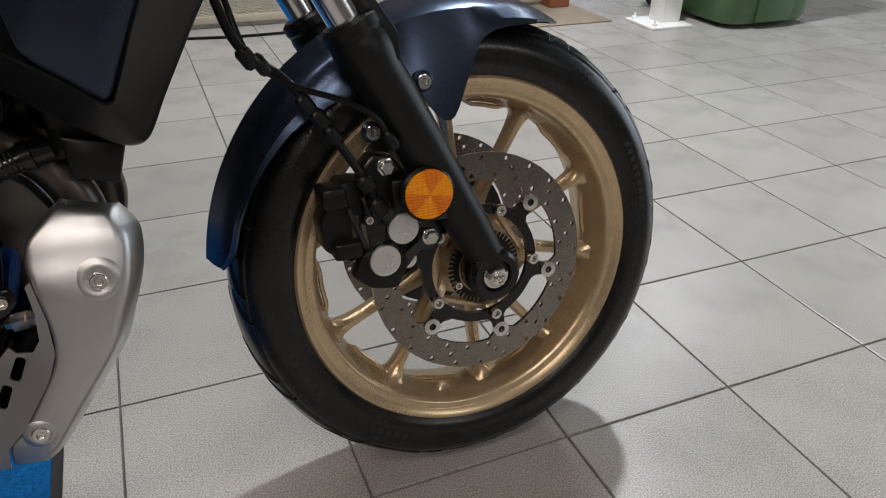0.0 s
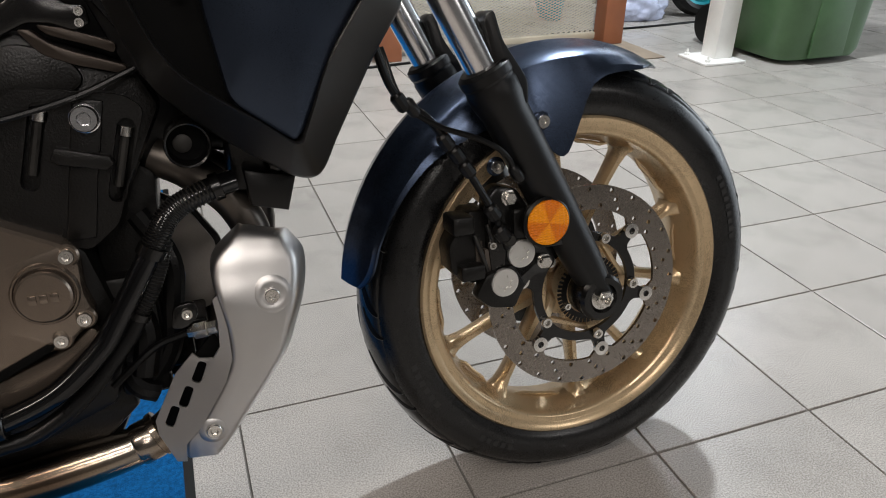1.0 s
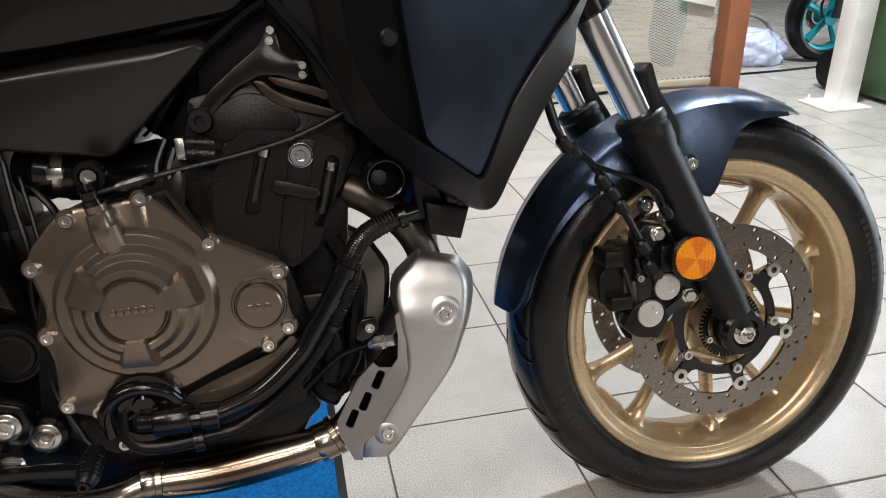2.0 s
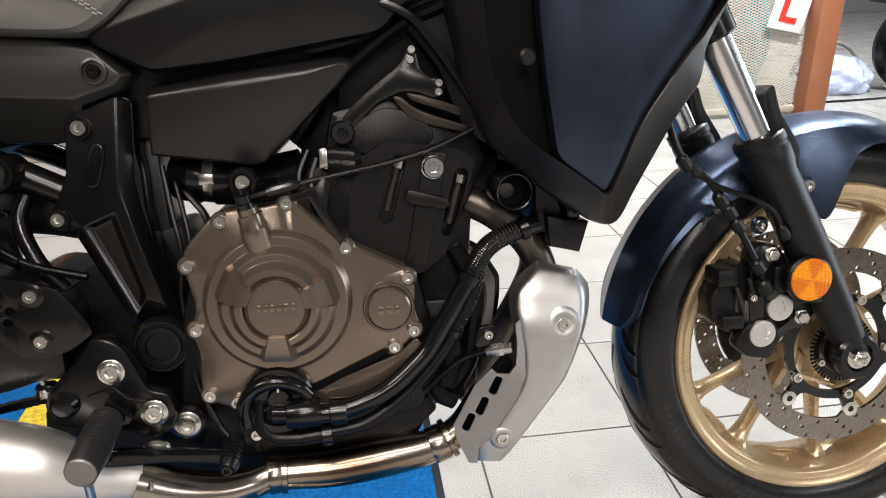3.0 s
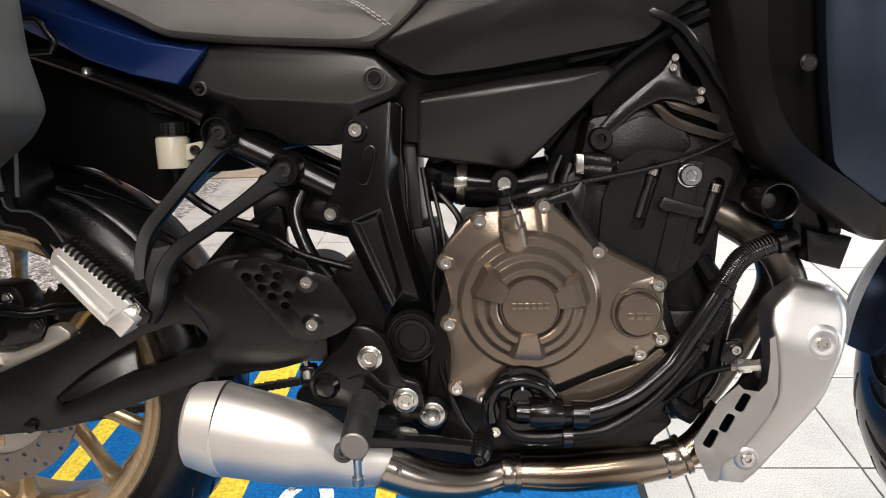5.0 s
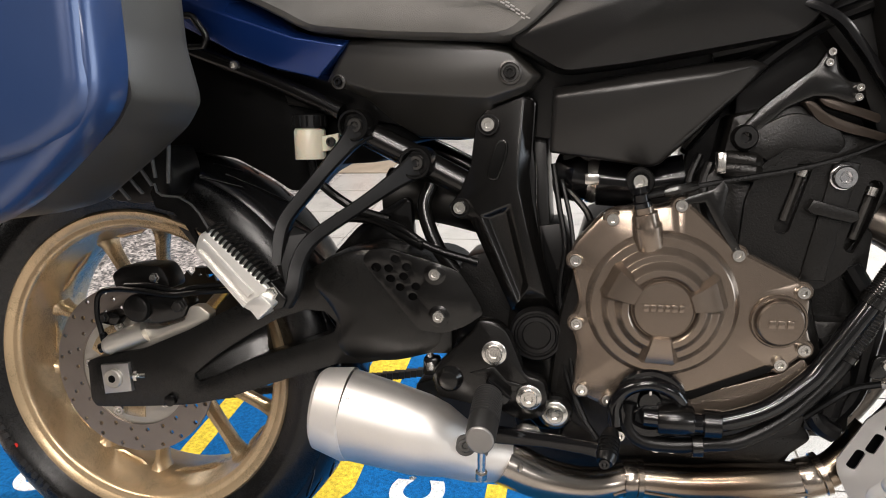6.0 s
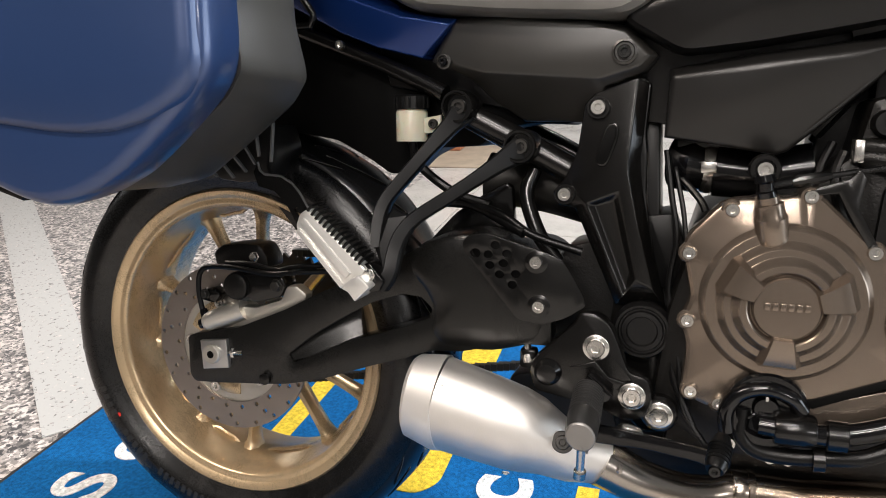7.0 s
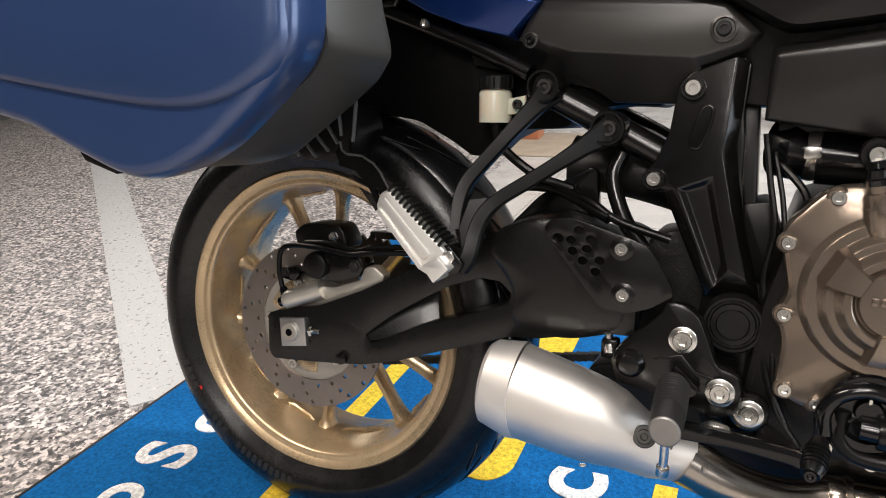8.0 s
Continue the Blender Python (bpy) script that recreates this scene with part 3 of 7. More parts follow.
for side in (-1, 1):
    y = side * 0.070
    disc = brake_disc(front_wheel, y, 0.141, 0.108, disc_steel, (0.17, 0.5, 0.83), 24, 4.0, tabs=6)
    if side < 0:
        bm = B()
        spider = []
        for k in range(6):
            c = 60 * k + 45
            for da, rr in ((-26, 0.0775), (-18, 0.0775), (-10, 0.0785), (-6.5, 0.083), (-5, 0.092), (-4.5, 0.1045), (4.5, 0.1045), (5, 0.092), (6.5, 0.083), (10, 0.0785), (18, 0.0775), (26, 0.0775)):
                spider.append(polar(rr, c + da))
        plate(bm, spider, [ring(0, 0, 0.0655, 48)], y + 0.003, y - 0.003)
        part("disc_carrier", bm, satin_black, disc, "black disc carrier")
        for k in range(6):
            px, pz = polar(0.0985, 60 * k + 45)
            bm = B()
            lathe(bm, [(0.0045, 0.0), (0.0045, 0.004), (0.0105, 0.0035), (0.0105, -0.003), (0.0045, -0.003)], (px, y - 0.002, pz), 18)
            part("disc_button", bm, zinc, disc)
        for k in range(5):
            px, pz = polar(0.0720, 72 * k + 68)
            bolt(disc, (px, y - 0.004, pz), 0.0075, deep=0.006)
            bm = B()
            qx, qz = polar(0.038, 72 * k + 68)
            strut(bm, [(qx, -0.036, qz), ((px + qx) / 2, -0.052, (pz + qz) / 2), (px, y + 0.007, pz)], [0.010, 0.008, 0.0085], 0.007, 3)
            part("disc_arm", bm, gold, disc)
            bm = B()
            chord = [polar(rr, 72 * k + 68 + da) for rr, da in ((0.068, 4), (0.060, 18), (0.0565, 36), (0.060, 54), (0.068, 68))]
            strut(bm, [(cx, y + 0.013, cz) for cx, cz in chord], [0.0042, 0.0034, 0.0042], 0.006, 3)
            part("hub_flange", bm, gold, disc)
        bm = B()
        teeth = []
        for k in range(48):
            for da, rr in ((0, 0.047), (2, 0.047), (2.01, 0.041), (5.5, 0.041), (5.51, 0.047)):
                teeth.append(polar(rr, 7.5 * k + da))
        plate(bm, teeth, [ring(0, 0, 0.034, 32)], y - 0.012, y - 0.010)
        part("sensor_ring", bm, rubber, disc)
    else:
        bm = B()
        plate(bm, ring(0, 0, 0.104, 48), [ring(0, 0, 0.04, 32)], y - 0.002, y + 0.002)
        part("disc_carrier", bm, satin_black, disc)

rdisc = brake_disc(rear_wheel, -0.088, 0.1225, 0.083, rear_disc_steel, (0.2, 0.55, 0.85), 22, 0.0)
bm = B()
plate(bm, ring(0, 0, 0.084, 48), [ring(0, 0, 0.052, 40)], -0.087, -0.084)
part("disc_carrier", bm, cast_alu, rdisc)
for k in range(5):
    px, pz = polar(0.066, 72 * k + 30)
    bolt(rdisc, (px, -0.091, pz), 0.008)
for k in range(3):
    bm = B()
    c = 120 * k + 250
    arc = [polar(0.054, c + a) for a in range(-32, 33, 8)] + [polar(0.072, c + a) for a in range(28, -29, -8)]
    prism(bm, arc, -0.0895, -0.082, 0.0015)
    part("hub_rim", bm, gold, rdisc)

# sidewall marks, as plain raised bars
for wheel_ob, half, lip, marks in ((rear_wheel, 0.090, 0.2285, ((200, 212), (217, 231), (236, 262), (70, 96))), (front_wheel, 0.0575, 0.2285, ((196, 214), (232, 246), (300, 318), (6, 30)))):
    for a0, a1 in marks:
        n = max(2, int((a1 - a0) / 2.6))
        for k in range(n):
            bm = B()
            c0, c1 = a0 + (a1 - a0) * k / n, a0 + (a1 - a0) * (k + 0.6) / n
            top = 0.035 if half > 0.07 else 0.030
            quad = [polar(lip + 0.022, c0), polar(lip + 0.022, c1), polar(lip + top, c1), polar(lip + top, c0)]
            prism(bm, quad, -half * 0.995 - 0.0004, -half * 0.9, 0)
            part("sidewall_mark", bm, tyre_mark, wheel_ob)
    for a in range(0, 360, 24):
        bm = B()
        p, q = polar(lip + 0.040, a + 3), polar(lip + 0.046, a + 9)
        tube(bm, [(p[0], -half * 0.93, p[1]), (q[0], -half * 0.88, q[1])], 0.0011, 5)
        part("sidewall_tick", bm, tyre_edge, wheel_ob)
    for rr, yy in ((lip + 0.0085, half * 0.955), (lip + 0.019, half * 0.992), (lip + 0.038, half * 0.982)):
        bm = B()
        lathe(bm, [(rr - 0.0011, -yy + 0.003), (rr - 0.0004, -yy - 0.0009), (rr + 0.0004, -yy - 0.0009), (rr + 0.0011, -yy + 0.003)], seg=96)
        part("sidewall_ring", bm, tyre_front_mat, wheel_ob)
bm = B()
px, pz = polar(0.251, 211.5)
lathe(bm, [(0, 0), (0.0035, 0), (0.0035, 0.001), (0, 0.001)], (px, -0.0880, pz), 12)
part("paint_dot", bm, red_print, rear_wheel, "red paint dot")

# ---- fork and front end ----
AX = Vector((-0.46, 0.0, 0.888))
for s in (-1, 1):
    foot = Vector((1.474, s * 0.098, 0.2975))
    bm = B()
    tube(bm, [foot + AX * u for u in (0.0, 0.03, 0.06, 0.16, 0.285, 0.300, 0.318, 0.321, 0.325, 0.328, 0.338, 0.342)], [0.021, 0.0225, 0.025, 0.0275, 0.0285, 0.0315, 0.0322, 0.0310, 0.0310, 0.0325, 0.0322, 0.027], 32)
    slider = part("fork_slider", bm, fork_black, bike, "black fork leg", sharp=25)
    bm = B()
    tube(bm, [foot + AX * u for u in (0.30, 0.75)], 0.0205, 28)
    part("stanchion", bm, chrome, bike, "polished chrome fork tube")
    bm = B()
    tube(bm, [foot + AX * u for u in (0.475, 0.478, 0.53, 0.533)], [0.026, 0.029, 0.029, 0.025], 24)
    part("clamp_ring", bm, satin_black, bike)
    bm = B()
    lathe(bm, [(0, -0.022), (0.029, -0.022), (0.032, -0.016), (0.032, 0.016), (0.028, 0.021), (0.020, 0.021), (0.018, 0.014), (0, 0.014)], (1.4675, s * 0.098, 0.298), 32, (0, s, 0))
    part("axle_clamp", bm, satin_black, slider)
    if s < 0:
        bm = B()
        lathe(bm, [(0, 0), (0.0175, 0), (0.0175, 0.002), (0.016, 0.004), (0, 0.004)], (1.4675, -0.112, 0.298), 28)
        lathe(bm, [(0.0125, 0.004), (0.0125, 0.011), (0.011, 0.0125), (0.006, 0.0125)], (1.4675, -0.112, 0.298), 6)
        lathe(bm, [(0.0068, 0.011), (0.0068, 0.016), (0.005, 0.0165), (0.0045, 0.008), (0, 0.008)], (1.4675, -0.112, 0.298), 20)
        part("axle_nut", bm, zinc, slider, "plated axle nut")
    bm = B()
    prism(bm, rounded([(1.312, 0.655), (1.326, 0.664), (1.336, 0.63), (1.366, 0.585), (1.366, 0.555), (1.345, 0.56), (1.325, 0.60)], 1), s * 0.098 - 0.020, s * 0.098 + 0.020, 0.006)
    part("fork_guard", bm, black_plastic, slider)

bm = B()


def keyed(table, a):
    for (a0, v0), (a1, v1) in zip(table, table[1:]):
        if a <= a1:
            return v0 + (v1 - v0) * (a - a0) / (a1 - a0)
    return table[-1][1]


CROWN = [(62, 0.3155), (70, 0.320), (80, 0.323), (98, 0.3245), (130, 0.324), (172, 0.320)]
SKIRT = [(62, 0.313), (66, 0.307), (70, 0.302), (74, 0.295), (78, 0.289), (84, 0.281), (87, 0.274), (89, 0.264), (91, 0.238), (94, 0.212), (97, 0.191), (100, 0.186), (103, 0.190), (105.5, 0.208), (108, 0.245), (112, 0.258), (120, 0.264), (138, 0.287), (155, 0.297), (165, 0.302), (169, 0.306), (172, 0.312)]
rows = []
for i in range(56):
    a = 62 + 2 * i
    rc, rk = keyed(CROWN, a), keyed(SKIRT, a)
    narrow = (0.10 + 0.90 * min(1, (a - 62) / 12.0) ** 0.75) * (1 if a < 163 else max(0.55, 1 - ((a - 163) / 9.5) ** 2.6 * 0.45))
    sec = []
    for u in (-1, -0.9, -0.6, -0.12, 0, 0.12, 0.6, 0.9, 1):
        sec.append((rc - (0.013 * abs(u) ** 1.3 + 0.005 * abs(u) ** 6 + (0.0015 if abs(u) > 0.05 else 0)) * narrow, u * 0.060 * narrow))
    low = min(rk, sec[0][0] - 0.002)
    side = [(low, -0.074 * narrow), ((low + sec[0][0]) / 2, -0.071 * narrow)]
    sec = side + sec + [(r, -y) for r, y in side[::-1]]
    rows.append([bm.verts.new((FRONT[0] + r * math.cos(radians(a)), y, FRONT[2] + r * math.sin(radians(a)))) for r, y in sec])
for p, q in zip(rows, rows[1:]):
    for k in range(len(p) - 1):
        bm.faces.new((p[k], p[k + 1], q[k + 1], q[k]))
bmesh.ops.recalc_face_normals(bm, faces=bm.faces[:])
bmesh.ops.solidify(bm, geom=bm.faces[:], thickness=0.003)
mudguard = part("front_mudguard", bm, guard_blue, bike, "matt blue-grey front mudguard with a centre ridge", sharp=28)
for px, py, pz in ((1.403, -0.0765, 0.529), (1.340, -0.0755, 0.480)):
    bm = B()
    lathe(bm, [(0, 0), (0.0120, 0), (0.0120, 0.0015), (0.0108, 0.0024), (0, 0.0024)], (px, py + 0.001, pz), 24)
    part("washer", bm, guard_blue, mudguard)
    bolt(mudguard, (px, py - 0.002, pz), 0.0085, deep=0.005)

# front brake caliper, its carrier and the round reflector
bm = B()
prism(bm, rounded([(1.318, 0.446), (1.332, 0.460), (1.357, 0.456), (1.372, 0.433), (1.408, 0.378), (1.412, 0.352), (1.400, 0.338), (1.380, 0.338), (1.362, 0.318), (1.345, 0.312), (1.325, 0.318), (1.318, 0.38)], 1), -0.096, -0.066, 0.005)
caliper = part("front_caliper", bm, satin_black, bike, "black front brake caliper")
for poly, y0, y1 in (([(1.270, 0.39), (1.298, 0.432), (1.33, 0.428), (1.336, 0.345), (1.30, 0.335), (1.272, 0.355)], -0.095, -0.035),
                     ([(1.312, 0.352), (1.35, 0.36), (1.366, 0.33), (1.35, 0.30), (1.316, 0.306), (1.296, 0.325)], -0.112, -0.08),
                     ([(1.338, 0.385), (1.38, 0.39), (1.39, 0.355), (1.36, 0.335), (1.335, 0.345)], -0.106, -0.09)):
    bm = B()
    prism(bm, rounded(poly, 1), y0 + 0.010, y1, 0.006)
    part("caliper_body", bm, cast_black, caliper)
for k in range(4):
    bm = B()
    box(bm, (1.287 + 0.009 * k, -0.075 - 0.006 * k, 0.372 - 0.012 * k), (1.294 + 0.010 * k, -0.03, 0.412 - 0.010 * k), 0.001)
    part("brake_pad", bm, pad_brown, caliper)
for px, py, pz in ((1.361, -0.095, 0.3715), (1.336, -0.098, 0.338)):
    bm = B()
    lathe(bm, [(0, 0), (0.0185, 0), (0.0185, 0.0040), (0.0178, 0.0054), (0.0155, 0.0058), (0.0155, 0.0042), (0, 0.0042)], (px, py, pz), 36)
    plug = part("caliper_plug", bm, plug_silver, caliper, "silver star-socket plug", sharp=25)
    bm = B()
    star = [(px + a, pz + b) for a, b in (polar(0.0100 if k % 4 in (0, 1) else 0.0068, 15 * k + 12) for k in range(24))]
    plate(bm, ring(px, pz, 0.0157, 36), [star], py - 0.0060, py - 0.0040)
    part("star_face", bm, plug_silver, plug)
bolt(caliper, (1.346, -0.096, 0.445), 0.0082, washer=0.0098, kind="hex", deep=0.007)
bolt(caliper, (1.393, -0.096, 0.356), 0.0082, washer=0.0098, kind="hex", deep=0.007)
bolt(caliper, (1.322, -0.096, 0.388), 0.005)
for x0, z0, x1, z1, y0 in ((1.302, 0.402, 1.318, 0.352, -0.092), (1.318, 0.414, 1.330, 0.378, -0.094)):
    bm = B()
    tube(bm, [(x0, y0, z0), (x0 + (x1 - x0) * 0.1, y0 - 0.001, z0 + (z1 - z0) * 0.1), (x1, y0, z1)], [0.0028, 0.0034, 0.003], 10)
    part("pad_pin", bm, dark_metal, caliper)
for x0, z0, x1, z1 in ((1.272, 0.425, 1.300, 0.410), (1.280, 0.350, 1.312, 0.362), (1.350, 0.425, 1.372, 0.395)):
    bm = B()
    box(bm, (x0, -0.101, min(z0, z1) - 0.004), (x1, -0.060, max(z0, z1) + 0.004), 0.004)
    part("caliper_rib", bm, cast_black, caliper)
bm = B()
lathe(bm, [(0, 0), (0.0085, 0), (0.0085, 0.007), (0.006, 0.009), (0, 0.009)], (1.340, -0.106, 0.396), 16)
part("banjo_bolt", bm, dark_metal, caliper)
bolt(caliper, (1.425, -0.096, 0.288), 0.005)
bm = B()
lathe(bm, [(0, 0), (0.031, 0), (0.0315, 0.006), (0.0285, 0.009), (0.028, 0.0075), (0, 0.0075)], (1.384, -0.118, 0.415), 40)
reflector = part("reflector_cup", bm, black_plastic, bike)
bm = B()
lathe(bm, [(0.0282, 0), (0.0278, 0.003), (0.020, 0.0042), (0, 0.0048)], (0, 0, 0), 40)
part("reflector_lens", bm, amber, reflector, "round amber reflector", (1.384, -0.125, 0.415))
bm = B()
prism(bm, [(1.366, 0.43), (1.402, 0.43), (1.41, 0.38), (1.376, 0.38)], -0.118, -0.090, 0.003)
part("reflector_stay", bm, satin_black, reflector)
for pts, r in (([(1.186, -0.12, 0.640), (1.205, -0.12, 0.585), (1.243, -0.118, 0.552), (1.268, -0.116, 0.518), (1.294, -0.114, 0.478), (1.322, -0.112, 0.428), (1.338, -0.108, 0.385)], 0.0046),
               ([(1.200, -0.10, 0.630), (1.214, -0.118, 0.575), (1.250, -0.122, 0.545), (1.303, -0.125, 0.523), (1.335, -0.122, 0.500), (1.352, -0.112, 0.466)], 0.0032)):
    bm = B()
    tube(bm, spline(pts, 6), r, 10)
    part("brake_hose", bm, rubber, bike)
for px, py, pz, r in ((1.262, -0.117, 0.524, 0.0085), (1.275, -0.116, 0.508, 0.0085), (1.287, -0.115, 0.49, 0.008), (1.212, -0.119, 0.573, 0.008), (1.224, -0.119, 0.566, 0.007), (1.318, -0.113, 0.434, 0.009), (1.330, -0.111, 0.406, 0.010), (1.348, -0.117, 0.478, 0.007)):
    bm = B()
    tube(bm, [(px - 0.006, py, pz + 0.009), (px - 0.004, py, pz + 0.006), (px + 0.004, py, pz - 0.006), (px + 0.006, py, pz - 0.009)], [r * 0.7, r, r, r * 0.7], 10)
    part("hose_clip", bm, black_plastic, bike)
# ---- fairing side panel and radiator ----
lean_in = lambda x, z: 0.10 * max(0.0, 0.62 - z) * 0.2 - 0.04 * (z - 0.62)
RIDGE_LINE = [(0.957, 0.98), (0.953, 0.80), (0.956, 0.72), (0.961, 0.69), (0.969, 0.665), (0.980, 0.642), (0.991, 0.626), (1.003, 0.614), (1.028, 0.595), (1.054, 0.577), (1.076, 0.560), (1.085, 0.5535), (1.092, 0.5535), (1.096, 0.561), (1.107, 0.587), (1.118, 0.614), (1.131, 0.638), (1.147, 0.661), (1.166, 0.687), (1.180, 0.706), (1.195, 0.724), (1.24, 0.80), (1.30, 0.98)]
OUTER_LINE = [(0.905, 0.98), (0.918, 0.80), (0.934, 0.723), (0.938, 0.692), (0.947, 0.663), (0.957, 0.636), (0.967, 0.613), (0.982, 0.595), (1.015, 0.564), (1.045, 0.541), (1.066, 0.527), (1.084, 0.515), (1.103, 0.510), (1.117, 0.518), (1.133, 0.548), (1.151, 0.580), (1.175, 0.622), (1.193, 0.649), (1.206, 0.668), (1.209, 0.688), (1.212, 0.712), (1.252, 0.80), (1.315, 0.98)]
bm = B()
fine = lambda line: [(q.x, q.z) for q in spline([(x, 0, z) for x, z in line], 4)]
RIDGE_LINE, OUTER_LINE = fine(RIDGE_LINE), fine(OUTER_LINE)
soft = lambda line, y, other=None, f=0.0: [Vector((a[0] + (b[0] - a[0]) * f, y + lean_in(*a), a[1] + (b[1] - a[1]) * f)) for a, b in zip(line, other or line)]
loft(bm, [soft(OUTER_LINE, -0.09, RIDGE_LINE, 0.10), soft(OUTER_LINE, -0.150, RIDGE_LINE, 0.0), soft(OUTER_LINE, -0.164, RIDGE_LINE, 0.03), soft(OUTER_LINE, -0.172, RIDGE_LINE, 0.12), soft(OUTER_LINE, -0.195, RIDGE_LINE, 0.88),
          soft(OUTER_LINE, -0.1990, RIDGE_LINE, 0.95), soft(OUTER_LINE, -0.2000, RIDGE_LINE, 0.98), soft(OUTER_LINE, -0.1990, RIDGE_LINE, 1.01), soft(OUTER_LINE, -0.16, RIDGE_LINE, 1.06)])
bmesh.ops.recalc_face_normals(bm, faces=bm.faces[:])
fairing = part("fairing_frame", bm, frame_plastic, bike, "matt black fairing surround", sharp=50)
# floor of the recess in near-black, its shade put into the colour
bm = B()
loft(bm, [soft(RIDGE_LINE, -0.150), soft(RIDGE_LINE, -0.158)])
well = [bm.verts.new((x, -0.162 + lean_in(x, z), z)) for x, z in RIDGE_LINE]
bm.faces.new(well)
part("fairing_well", bm, shade_black, fairing)
bm = B()
inner = [(1.000, 0.98), (1.008, 0.80), (1.012, 0.74), (1.019, 0.675), (1.031, 0.598), (1.040, 0.586), (1.078, 0.556), (1.086, 0.551), (1.094, 0.558), (1.130, 0.632), (1.166, 0.689), (1.192, 0.722), (1.212, 0.762), (1.25, 0.86), (1.275, 0.98)]
shell(bm, rounded(inner, 1), [(0.97, -0.170), (0.99, -0.174), (0.987, -0.187), (0.975, -0.192), (0.90, -0.196), (0.5, -0.201)], lean_in)
part("fairing_panel", bm, navy, fairing, "matt dark blue side panel", sharp=30)
bm = B()
lathe(bm, [(0, 0), (0.009, 0), (0.009, 0.004), (0.006, 0.006), (0, 0.006)], (1.001, -0.190, 0.703), 20)
part("panel_clip", bm, black_plastic, fairing)
bm = B()
prism(bm, [(0.86, 0.98), (0.868, 0.765), (0.917, 0.70), (0.947, 0.622), (0.985, 0.60), (1.03, 0.57), (1.06, 0.55), (1.06, 0.98)], -0.095, 0.095, 0.004)
part("air_duct", bm, black_plastic, bike)
bm = B()
box(bm, (1.030, -0.10, 0.495), (1.072, 0.15, 0.83), 0.004)
radiator = part("radiator", bm, cast_black, bike, "black radiator")
bm = B()
for k in range(14):
    box(bm, (1.071, -0.09, 0.515 + 0.02 * k), (1.076, 0.14, 0.52 + 0.02 * k), 0)
part("radiator_fins", bm, dark_metal, radiator)
bm = B()
tube(bm, spline([(0.925, 0.03, 0.535), (0.965, 0.022, 0.548), (1.000, 0.020, 0.552), (1.034, 0.022, 0.546)], 6), 0.026, 20)
part("coolant_hose", bm, rubber, bike, "black rubber coolant hose")
bm = B()
tube(bm, [(0.995, 0.020, 0.5515), (1.004, 0.020, 0.5520)], 0.0275, 20)
part("hose_clip", bm, dark_metal, bike)
bm = B()
prism(bm, [(1.040, 0.52), (1.062, 0.514), (1.094, 0.508), (1.082, 0.470), (1.044, 0.480)], -0.115, -0.06, 0.004)
part("horn", bm, black_plastic, bike)
bm = B()
tube(bm, spline([(1.06, -0.09, 0.545), (1.075, -0.10, 0.52), (1.07, -0.09, 0.50)], 4), 0.011, 10)
part("horn_stay", bm, satin_black, bike)

# ---- tank, seat and tail ----
bm = B()
shell(bm, rounded([(0.535, 0.742), (0.598, 0.704), (0.674, 0.711), (0.751, 0.722), (0.856, 0.738), (0.880, 0.765), (0.94, 0.80), (0.94, 0.98), (0.70, 0.98), (0.615, 0.80)], 2), [(0.95, 0.0), (1.0, -0.09), (0.99, -0.118), (0.965, -0.126), (0.9, -0.129), (0.5, -0.145)], None)
part("tank_cover", bm, black_plastic, bike, "matt black tank cover", sharp=40)
bm = B()
facets(bm, {"a": (0.587, -0.104, 0.615), "b": (0.590, -0.098, 0.690), "c": (0.680, -0.106, 0.704), "d": (0.765, -0.106, 0.713), "e": (0.808, -0.104, 0.716), "f": (0.826, -0.106, 0.708), "g": (0.799, -0.111, 0.680), "h": (0.745, -0.110, 0.629), "i": (0.714, -0.107, 0.601), "j": (0.703, -0.107, 0.597),
            "B": (0.593, -0.119, 0.681), "C": (0.680, -0.1215, 0.690), "D": (0.765, -0.1215, 0.698), "E": (0.803, -0.117, 0.704)},
       ("b c C B", "c d D C", "d e E D", "e f E", "a b B", "B C D E f g h i j a"), -0.03, 0.007)
part("tank_side_panel", bm, panel_black, bike, "satin black lower tank panel", sharp=40)
bm = B()
facets(bm, {"a": (0.310, -0.096, 0.706), "b": (0.337, -0.094, 0.756), "c": (0.40, -0.094, 0.758), "d": (0.50, -0.094, 0.748), "e": (0.545, -0.095, 0.738), "f": (0.577, -0.097, 0.705), "g": (0.563, -0.098, 0.688), "h": (0.520, -0.098, 0.672), "i": (0.506, -0.060, 0.632), "j": (0.42, -0.060, 0.634), "k": (0.388, -0.068, 0.655), "l": (0.358, -0.090, 0.685),
            "A": (0.322, -0.106, 0.708), "B": (0.344, -0.108, 0.749), "C": (0.40, -0.110, 0.751), "D": (0.50, -0.110, 0.742), "E": (0.541, -0.109, 0.732), "F": (0.567, -0.108, 0.705), "G": (0.557, -0.108, 0.694), "H": (0.512, -0.109, 0.681), "L": (0.380, -0.108, 0.690)},
       ("a b B A", "b c C B", "c d D C", "d e E D", "e f F E", "f g G F", "g h H G", "A B C D E F G H L", "L H h i j k l", "a A L l"), -0.03, 0.003)
side_cover = part("side_cover", bm, grey_plastic, bike, "satin grey-black side cover under the seat", sharp=40)
